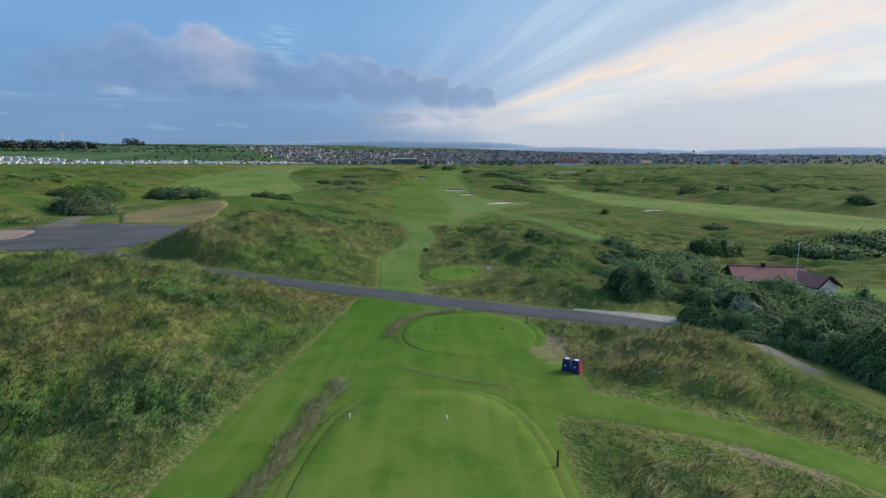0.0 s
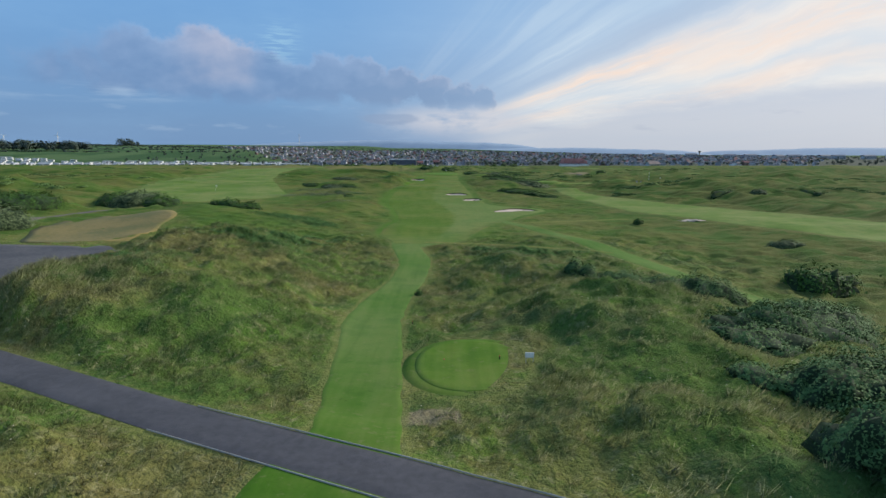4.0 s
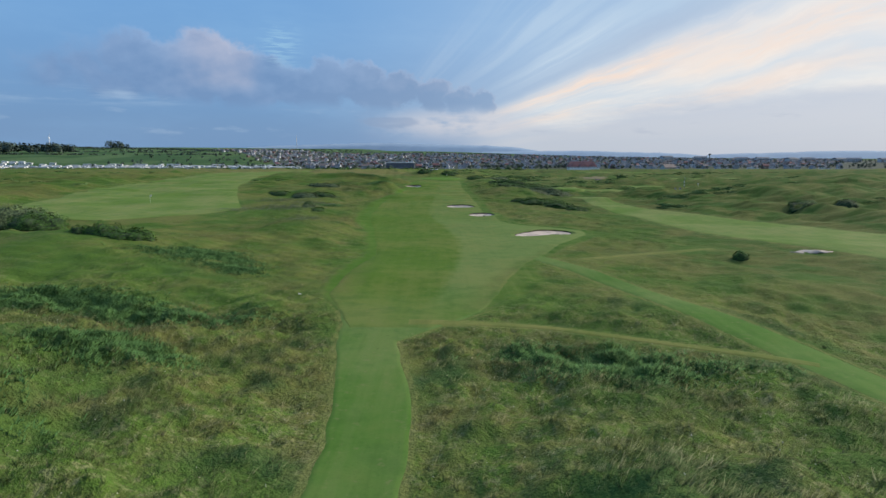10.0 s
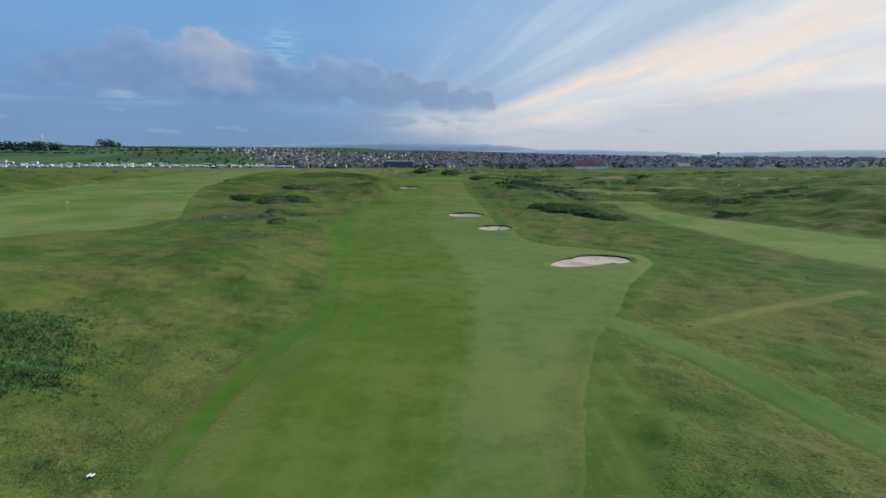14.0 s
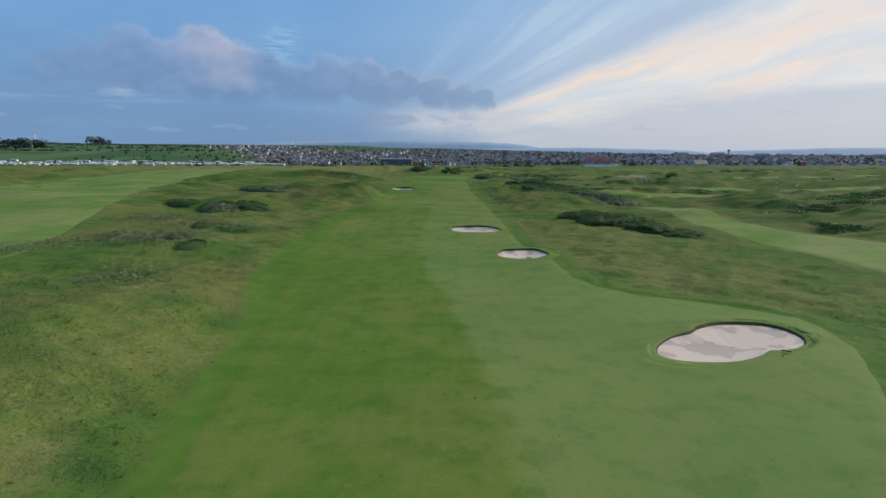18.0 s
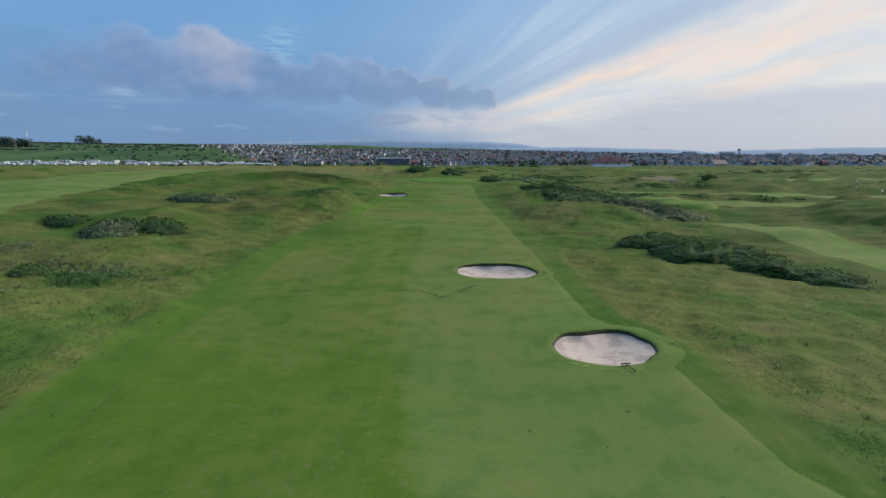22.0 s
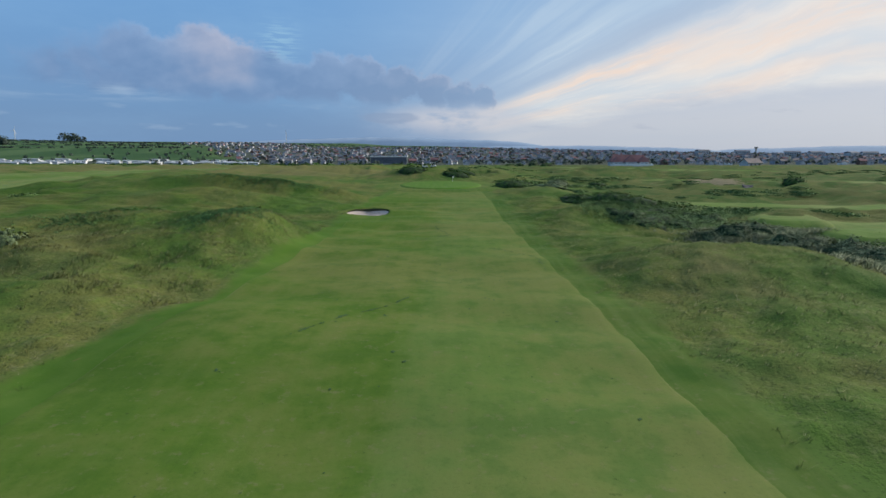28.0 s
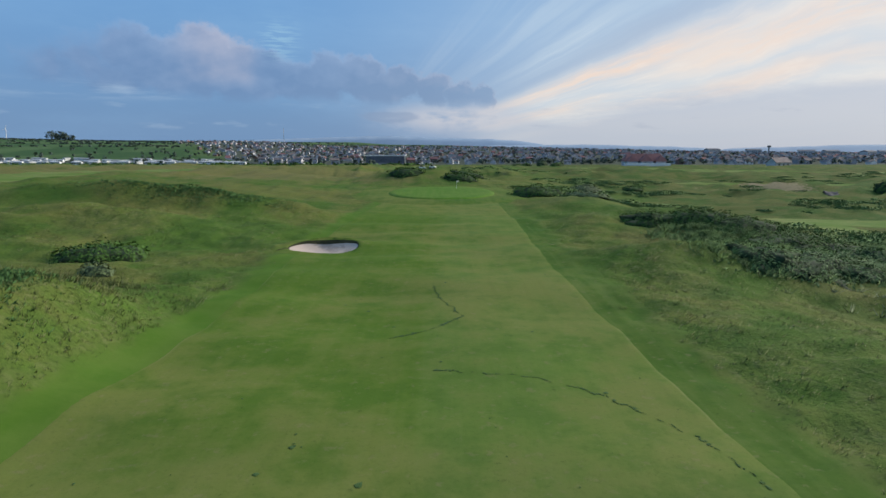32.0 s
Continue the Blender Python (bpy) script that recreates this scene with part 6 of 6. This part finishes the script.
def woods(name, spots, tall, leaf, label, seed, per=46, mat=HAZY_LEAVES, category="trees", wide=0.45):
    """Distant trees as leafy clumps on short trunks, joined."""
    r = np.random.RandomState(seed)
    c = np.array(spots, dtype=float)
    z = surface(c[:, 0], c[:, 1])
    n = len(c)
    h = tall * r.uniform(0.6, 1.25, n)
    a, u, q = r.rand(n, per) * 2 * np.pi, r.uniform(-0.8, 1, (n, per)), r.rand(n, per) ** 0.4
    px = c[:, 0:1] + np.cos(a) * np.sqrt(1 - u * u) * q * h[:, None] * wide
    py = c[:, 1:2] + np.sin(a) * np.sqrt(1 - u * u) * q * h[:, None] * wide
    pz = z[:, None] + h[:, None] * (0.55 + 0.45 * u * q)
    k = n * per
    mid = np.stack([px.ravel(), py.ravel(), pz.ravel()], 1)
    s1, s2 = r.normal(0, 1, (k, 3)), r.normal(0, 1, (k, 3))
    s1 /= np.linalg.norm(s1, axis=1)[:, None]
    s2 /= np.linalg.norm(s2, axis=1)[:, None]
    size = leaf * (0.6 + 0.8 * r.rand(k))[:, None]
    v = np.stack([mid - s1 * size, mid - s2 * size * 0.6, mid + s1 * size, mid + s2 * size * 0.6], 1)
    up = mid - np.repeat(np.stack([c[:, 0], c[:, 1], z + h * 0.3], 1), per, 0) + np.array([0, -0.5, 0.5])
    inward = np.sum(np.cross(v[:, 1] - v[:, 0], v[:, 2] - v[:, 0]) * up, 1) < 0
    v[inward] = v[inward][:, ::-1]
    ob = link_mesh(name, v.reshape(-1, 3), np.arange(k * 4).reshape(-1, 4), mat)
    up = mid - np.repeat(np.stack([c[:, 0], c[:, 1], z + h * 0.3], 1), per, 0)
    set_normals(ob, np.repeat(up + np.array([0, 0, 0.5]), 4, 0))
    point_values(ob, "tint", np.repeat(r.rand(k), 4))
    return tagged(ob, label, category, kind="stuff")


w = np.random.RandomState(9)
belt = [(w.uniform(50, 195), w.uniform(1000, 1030)) for _ in range(60)] + [(w.uniform(120, 165), w.uniform(925, 950)) for _ in range(9)] + [(w.uniform(-40, 1000), w.uniform(940, 1000)) for _ in range(40)]
belt += [(w.uniform(-560, 1300), w.uniform(1000, 1850)) for _ in range(1300)] + [(w.uniform(-360, 600), w.uniform(955, 1060)) for _ in range(130)]
woods("town_trees", belt, 5.4, 1.0, "dark trees among the houses of the town", 3)
ridge = [(w.uniform(-1080, -800), w.normal(1385, 16)) for _ in range(150)] + [(w.normal(-1330, 40), w.normal(1700, 20)) for _ in range(40)] + [(w.normal(-900, 14), w.normal(1760, 10)) for _ in range(12)]
woods("ridge_trees", ridge, 20, 2.4, "dark wood on the rising skyline", 4, 60)
hedgerow = []
for y, x0, x1, n in ((1330, -1000, -430, 70), (1480, -1250, -560, 110), (1600, -1050, -520, 60), (1730, -1300, -500, 110), (1890, -1500, -400, 220), (2100, -1700, -300, 230), (2400, -1800, 200, 240), (2650, -700, 1800, 300)):
    hedgerow += [(x, y + 0.04 * (x + 900) + w.normal(0, 3)) for x in w.uniform(x0, x1, n)]
hedgerow += [(x + w.normal(0, 4), y + w.normal(0, 2)) for x, y in hedgerow]
woods("hedgerows", hedgerow, 3.0, 1.2, "dark hedgerows between the fields of the rising land", 5, 24, HAZY_LEAVES, "hedge", 0.9)


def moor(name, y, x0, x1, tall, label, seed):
    """A long far hill, seen as a soft ridge with the blue haze in its colour."""
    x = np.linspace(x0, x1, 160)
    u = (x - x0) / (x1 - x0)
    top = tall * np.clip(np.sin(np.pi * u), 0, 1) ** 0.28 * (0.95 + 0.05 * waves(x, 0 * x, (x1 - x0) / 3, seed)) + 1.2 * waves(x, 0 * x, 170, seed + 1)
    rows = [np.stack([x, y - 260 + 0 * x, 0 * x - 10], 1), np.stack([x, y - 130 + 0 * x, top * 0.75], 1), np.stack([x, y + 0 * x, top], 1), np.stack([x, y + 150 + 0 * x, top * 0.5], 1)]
    ob = link_mesh(name, np.concatenate(rows), grid_faces(4, len(x)), HAZY_HILL)
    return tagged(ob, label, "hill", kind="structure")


moor("far_hill_1", 4620, -1750, 830, 128, "long moor on the horizon, coloured with blue-grey haze", 5)
moor("far_hill_2", 4500, 1900, 4700, 70, "faint hill across the bay, coloured with blue haze", 6)
moor("far_hill_3", 4300, -300, 1900, 66, "low ridge behind the town, coloured with blue-green haze", 7)

# low dark scrub over the outer dunes
w = np.random.RandomState(21)
DRIFTS = ((95, 470, 30, 12, 60), (70, 520, 40, 10, 70), (130, 350, 40, 14, 60), (190, 300, 50, 14, 60), (260, 380, 60, 16, 70), (220, 470, 60, 14, 70), (340, 450, 70, 20, 80), (150, 600, 60, 16, 80), (60, 600, 40, 14, 60), (300, 600, 90, 18, 90), (420, 700, 120, 30, 110), (-120, 420, 30, 12, 40), (-200, 350, 50, 16, 70), (-160, 250, 30, 14, 60))
INNER_DRIFTS = ((-230, 480, 60, 18, 60), (-110, 130, 18, 10, 40), (-150, 170, 30, 12, 60), (30, 680, 60, 14, 70), (-300, 760, 120, 12, 80), (60, 420, 16, 10, 40), (90, 400, 20, 10, 40), (100, 330, 20, 8, 40), (80, 300, 12, 6, 20), (45, 470, 14, 10, 40), (30, 500, 12, 12, 40), (60, 560, 30, 12, 60), (180, 560, 40, 12, 60), (240, 640, 60, 14, 70), (-60, 470, 20, 8, 30))
scrub = []
for cx, cy, sx, sy, n in DRIFTS + INNER_DRIFTS:
    k = w.normal(0, 1, (n, 2))
    spots = np.stack([cx + k[:, 0] * sx * 0.4, cy + k[:, 1] * sy * 0.4], 1)
    scrub += [tuple(q) for q in spots[mown_off(spots[:, 0], spots[:, 1]) > 2]]
hedge = [(w.uniform(-760, -10), 893 + w.normal(0, 3)) for _ in range(420)]
woods("boundary_hedge", hedge, 2.6, 0.9, "long dark hedge along the edge of the links", 23, 24, GORSE, "hedge", 0.9)
woods("dune_scrub", [q for i, q in enumerate(scrub) if i % 3], 0.8, 0.2, "low dark scrub in drifts over the outer dunes", 22, 230, BUCKTHORN, "scrub", 4.0)


# ---- hut with red roof and flagpole ----
hut = thing("starter_hut", 42.0, 74.5, 1.25, "low red-roofed hut with a white gable amid scrub", "hut", -8)
part("wall", gable_walls(-5.6, 5.2, -3.2, 3.2, -1, 2.0, 1.75), DARK_TIMBER, hut)
roof = part("roof", gable_roof(-5.6, 5.2, -3.2, 3.2, 2.1, 1.85, 0.6, 0.16), TERRACOTTA, hut)
part("ridge", rod((-6.2, 0, 3.97), (5.8, 0, 3.97), 0.14), TERRACOTTA, roof, "rounded red ridge tiles")
cross = part("porch_wall", gable_walls(-3.4, 2.4, -2.2, 2.2, -1, 1.9, 1.4), WHITE, hut, "white porch gable")
cross.matrix_basis = pose(5.2, -2.6, 0, 0, 0, 118)
cap = part("porch_roof", gable_roof(-3.4, 2.4, -2.2, 2.2, 2.0, 1.6, 0.5, 0.16), TERRACOTTA, hut)
cap.matrix_basis = pose(5.2, -2.6, 0, 0, 0, 118)
for s in (-1, 1):
    b = part("bargeboard", rod((-3.95, s * 2.75, 1.8), (-3.95, 0, 3.66), 0.16, 0.16, 6), DARK_TIMBER, hut, "black timber bargeboard")
    b.matrix_basis = pose(5.2, -2.6, 0, 0, 0, 118)
    part("end_board", rod((-6.25, s * 3.75, 1.85), (-6.25, 0, 3.95), 0.14, 0.14, 6), DARK_TIMBER, hut, "black timber board at the roof end")
part("vent", box(-1.0, -0.4, -0.3, 0.3, 3.8, 4.5, 0.03), DARK_TIMBER, hut)
hut.scale = (0.77, 0.77, 0.77)
pole = thing("flagpole", 40, 65, height(40, 65), "tall white flagpole without a flag", "flagpole")
part("pole", rod((0, 0, 0), (0, 0, 8.6 - height(40, 65)), 0.045, 0.03), WHITE, pole)
part("finial", rod((0, 0, 8.58 - height(40, 65)), (0, 0, 8.75 - height(40, 65)), 0.1, 0.06), WHITE, pole)

# ---- tee furniture ----
def litter_bin(x, y, turn, side, label):
    ob = thing("litter_bin", x, y, height(x, y) + 0.02, label, "bin", turn, "pair of bins by the tee")
    bm = box(-0.32, 0.32, -0.3, 0.3, 0, 0.92)
    for v in bm.verts:
        if v.co.z > 0.5:
            v.co.x *= 0.78
            v.co.y *= 0.78
    bmesh.ops.bevel(bm, geom=bm.edges[:], offset=0.03, segments=2, affect="EDGES")
    part("body", bm, NAVY, ob)
    if side:
        bm = bmesh.new()
        v = [bm.verts.new(c) for c in ((0.325, -0.27, 0.05), (0.325, 0.27, 0.05), (0.262, 0.21, 0.88), (0.262, -0.21, 0.88))]
        bmesh.ops.extrude_face_region(bm, geom=[bm.faces.new(v)])
        for q in bm.verts[4:]:
            q.co.x += 0.03
        part("side_panel", bm, RED, ob, "red side panel")
    lid = part("lid", box(-0.26, 0.26, -0.24, 0.24, 0.9, 0.98, 0.02), NAVY, ob, "navy lid with a white plate")
    part("plate", box(-0.15, 0.15, -0.13, 0.13, 0.965, 0.995), WHITE, lid)
    part("badge", box(-0.05, 0.05, -0.305, -0.265, 0.44, 0.54), WHITE, ob, "small pale badge")
    ob.scale = (0.84, 0.84, 0.8)
    return ob


litter_bin(7.8, 34.9, -35, False, "navy tapered litter bin with a white plate on its lid")
litter_bin(8.3, 34.55, -35, True, "navy tapered litter bin with a red side panel")


def peg(name, x, y, up, h, r, mat, label, category, base=0.3):
    ob = thing(name, x, y, height(x, y) + base, label, category, group=label)
    part("shaft", rod((0, 0, -0.1), (0, 0, h), r, r * 0.85, 8), mat, ob)
    part("cap", rod((0, 0, h), (0, 0, h + r * 0.9), r * 1.15, r * 0.5, 8), up, ob)
    return ob


for x, y in ((0.3, 27.3), (-4.5, 27.5)):
    peg("tee_marker", x, y, WHITE, 0.27, 0.032, WHITE, "small white tee marker", "tee marker", 0.15)
for x, y in ((-0.3, 44.2), (4.8, 44.2)):
    peg("tee_marker", x, y, BLACK, 0.12, 0.045, DARK_TIMBER, "small dark tee marker", "tee marker", 0.2)
for x, y in ((0.2, 71.8), (4.0, 71.6), (-2.5, 83)):
    peg("tee_marker", x, y, RED, 0.12, 0.045, DARK_TIMBER, "small dark red tee marker", "tee marker", 0.2)
for x, y, h in ((4.9, 23.0, 0.65), (6.9, 46.0, 0.55)):
    peg("tee_post", x, y, BLACK, h, 0.05, DARK_TIMBER, "short black timber post beside a tee", "post", 0.1)
sign = thing("tee_sign", 5.9, 70.6, height(5.9, 70.6), "low white tee sign on two short legs", "sign")
part("board", box(-0.3, 0.3, -0.03, 0.03, 0.35, 0.7, 0.01), WHITE, sign)
for x in (-0.24, 0.24):
    part("leg", rod((x, 0, -0.1), (x, 0, 0.4), 0.025), STEEL, sign)
rail = thing("handrail", 20.3, 35.3, height(20.3, 35.3), "short pale tubular handrail beside the lane", "handrail", 40)
part("top_rail", rod((-0.5, 0, 0.42), (0.5, 0, 0.46), 0.022), GREY_WALL, rail)
for x in (-0.45, 0.45):
    part("post", rod((x, 0, -0.1), (x, 0, 0.44), 0.022), GREY_WALL, rail)
sheet = thing("paper_sheet", -17.1, 160.5, height(-17.1, 160.5) + 0.06, "crumpled white sheet lying on the grass", "litter", 25)
bm = bmesh.new()
bmesh.ops.create_grid(bm, x_segments=6, y_segments=5, size=0.5)
for v in bm.verts:
    v.co = Vector((v.co.x * 0.36, v.co.y * 0.26, 0.05 * math.sin(v.co.x * 9) * math.cos(v.co.y * 7) + 0.05))
bmesh.ops.solidify(bm, geom=bm.faces[:], thickness=0.006)
part("paper", bm, WHITE, sheet)


def rake(x, y, turn):
    ob = thing("bunker_rake", x, y, height(x, y) + 0.16, "dark wooden bunker rake lying at the bunker's edge", "rake", turn, "bunker rakes")
    part("handle", rod((-0.9, 0, 0.02), (0.6, 0, 0.05), 0.03), DARK_TIMBER, ob)
    head = part("head", box(0.58, 0.66, -0.35, 0.35, 0.02, 0.09, 0.01), BLACK, ob)
    for i in range(8):
        part("tine", rod((0.62, -0.31 + 0.088 * i, 0.03), (0.66, -0.31 + 0.088 * i, -0.07), 0.01, 0.006, 6), BLACK, head)


for x, y, a in ((26.3, 222.0, 50), (13.0, 262.6, 100), (-18.9, 404.6, 60)):
    rake(x, y, a)


def flagstick(x, y, cloth, label, tall=2.3):
    ob = thing("flagstick", x, y, height(x, y) + 0.3, label, "flagstick", group="flagsticks")
    part("stick", rod((0, 0, -0.3), (0, 0, tall), 0.03, 0.02, 8), WHITE, ob)
    bm = bmesh.new()
    bmesh.ops.create_grid(bm, x_segments=6, y_segments=3, size=0.5)
    for v in bm.verts:
        v.co = Vector((v.co.x * 0.6 + 0.32, 0.06 * math.sin(v.co.x * 8), v.co.y * 0.42 + tall - 0.25))
    bmesh.ops.solidify(bm, geom=bm.faces[:], thickness=0.01)
    part("flag", bm, cloth, ob)


flagstick(4.2, 503, WHITE, "flagstick with a white flag on the green")
flagstick(-95, 284, WHITE, "flagstick with a white flag on the neighbouring green")
flagstick(140, 412, WHITE, "flagstick with a white flag among eastern dunes")
marker = thing("striped_pole", 133.9, 414.9, height(133.9, 414.9), "tall white and dark red banded aiming pole", "pole")
for i in range(6):
    part("band", rod((0, 0, i * 0.95 - 0.1), (0, 0, i * 0.95 + 0.85), 0.13, 0.13, 10), WHITE if i % 2 else BROWN_ROOF, marker)
for x, y in ((112, 372), (114.5, 372.5)):
    b = thing("notice_board", x, y, height(x, y), "small grey notice board on a post", "sign", 12, "notice boards")
    part("post", rod((0, 0, -0.1), (0, 0, 1.2), 0.06), DARK_TIMBER, b)
    part("board", box(-0.5, 0.5, -0.08, 0.0, 0.7, 1.9, 0.02), GREY_WALL, b)


def golf_buggy(x, y, turn):
    ob = thing("golf_buggy", x, y, height(x, y) + 0.02, "parked white golf buggy with a canopy roof", "golf buggy", turn, "parked golf buggies")
    part("body", box(-1.15, 1.15, -0.58, 0.58, 0.28, 0.75, 0.1), WHITE, ob)
    part("seat", box(-0.5, 0.1, -0.5, 0.5, 0.75, 1.25, 0.06), BLACK, ob)
    part("canopy", box(-0.95, 0.75, -0.6, 0.6, 1.85, 1.93, 0.04), WHITE, ob)
    for cx, cy in ((-0.85, -0.52), (-0.85, 0.52), (0.7, -0.52), (0.7, 0.52)):
        part("canopy_post", rod((cx, cy, 0.7), (cx * 0.96, cy, 1.88), 0.025, 0.025, 6), STEEL, ob)
        wheel = part("wheel", rod((cx, cy - 0.09, 0.24), (cx, cy + 0.09, 0.24), 0.24, 0.24, 14), BLACK, ob)
        part("hub", rod((cx, cy - 0.1, 0.24), (cx, cy + 0.1, 0.24), 0.1, 0.1, 10), STEEL, wheel)


golf_buggy(-6.5, 537, 15)
golf_buggy(-3.0, 538.5, -20)
for x, y in ((-12, 533), (6, 530), (9, 540)):
    bush("gorse_bush", x, y, 5, 3.5, 1.6, 0.7, GORSE, "dark gorse on the mound behind the green", 700 + int(x), 0)

# dark straggling lines and divots in the turf, made of many small ragged tufts
def turf_marks(x, y, size, label, seed):
    r = np.random.RandomState(seed)
    n = len(x)
    a = np.arange(6) * np.pi / 3
    rad = size[:, None] * r.uniform(0.5, 1.25, (n, 6))
    px, py = x[:, None] + np.cos(a) * rad, y[:, None] + np.sin(a) * rad * 1.3
    v = np.stack([px.ravel(), py.ravel(), surface(px.ravel(), py.ravel()) + 0.085], 1).reshape(n, 6, 3)
    c = np.stack([x, y, surface(x, y) + 0.11], 1)[:, None]
    v = np.concatenate([v, c], 1).reshape(-1, 3)
    b = np.arange(n)[:, None] * 7
    f = np.concatenate([np.concatenate([b + i, b + (i + 1) % 6, b + 6], 1) for i in range(6)])
    return tagged(link_mesh("turf_marks", v, f, TURF_CRACK), label, "turf", kind="stuff")


def turf_line(line, width, seed, gaps=0.02):
    r = np.random.RandomState(seed)
    p = np.array(line, dtype=float)
    s = np.concatenate([[0], np.cumsum(np.hypot(*np.diff(p, axis=0).T))])
    t = np.arange(0, s[-1], 0.07)
    thick = width * np.clip(0.62 + 0.6 * waves(t, 0 * t, 2.6, seed) + 0.4 * waves(t, 0 * t, 0.8, seed + 5), 0, 1.3)
    sway = 0.12 * waves(t, 0 * t, 1.7, seed + 9)
    x = np.interp(t, s, p[:, 0]) + r.normal(0, 0.35, len(t)) * thick + sway
    y = np.interp(t, s, p[:, 1]) + r.normal(0, 0.5, len(t)) * thick + sway
    keep = thick > gaps * width
    turf_marks(x[keep], y[keep], np.maximum(0.03, 0.6 * thick[keep]), "thin dark straggling line of lusher grass in the fairway", seed)


turf_line([(-18.6, 281), (-17.5, 283.1), (-16.1, 285.2), (-13.9, 285.5), (-8.2, 285.4), (-1.9, 285.3), (0.3, 282.9)], 0.13, 1)
turf_line([(0.2, 282.7), (1.4, 283.4), (2.8, 285.8), (4.2, 287.6)], 0.22, 2)
turf_line([(-9.8, 327.2), (-8.9, 328.8), (-6.9, 332.3), (-4, 335.5), (-2.2, 338.8)], 0.15, 6, 0.5)
turf_line([(-3.5, 371.9), (-1.2, 373.6), (1.3, 377), (-0.3, 382), (-0.9, 386)], 0.13, 3, 0.3)
turf_line([(-0.6, 366.2), (4.4, 365.1), (7, 363.6), (9.1, 360.8), (10.5, 357.7), (11, 354.6)], 0.1, 4, 0.42)
q = np.random.RandomState(14)
dx, dy = [], []
for cx, cy, n in ((-0.1, 353.4, 9), (1.3, 351.1, 6), (-2.3, 345.8, 6), (-1.3, 345.6, 8), (-0.7, 346.4, 5), (-3.7, 350.9, 4), (-8.1, 350.7, 7), (10.8, 353.9, 8), (10.8, 351.8, 6), (7.7, 362.8, 6), (-5.5, 344.7, 3), (12.2, 351.1, 4), (-10, 340, 4), (4, 338, 4), (-4, 333, 5), (2, 360, 3), (-6, 358, 4), (6, 345, 4), (-12, 352, 3)):
    dx += list(cx + q.normal(0, 0.22, n))
    dy += list(cy + q.normal(0, 0.3, n))
for _ in range(260):
    dx.append(q.uniform(-14, 11))
    dy.append(q.uniform(170, 400))
turf_marks(np.array(dx), np.array(dy), 0.02 + 0.13 * q.rand(len(dx)) ** 2, "small dark divots scattered over the fairway", 15)
disc_sheet("bare_hollow", 110, 503, 1.6, 8, -25, 2, 0.1, CAR_PARK, "", wob=0.1)
tagged(bpy.data.objects["bare_hollow"], "dark grey bare hollow beside a sandy bank", "bare ground", kind="structure")
disc_sheet("teeing_ground_far", -62, 78, 9, 6, 10, 2.4, 0.15, PALE_TURF, "", skirt=1.0, raise_by=0.5)
tagged(bpy.data.objects["teeing_ground_far"], "neighbouring mown tee beyond the dune", "tee", kind="structure")
disc_sheet("sand_bunker_far", 73.5, 204.3, 4.2, 1.1, 0, 2, 0.16, SAND, "", wob=0.06)
tagged(bpy.data.objects["sand_bunker_far"], "shallow bunker on the neighbouring fairway", "bunker", kind="structure")
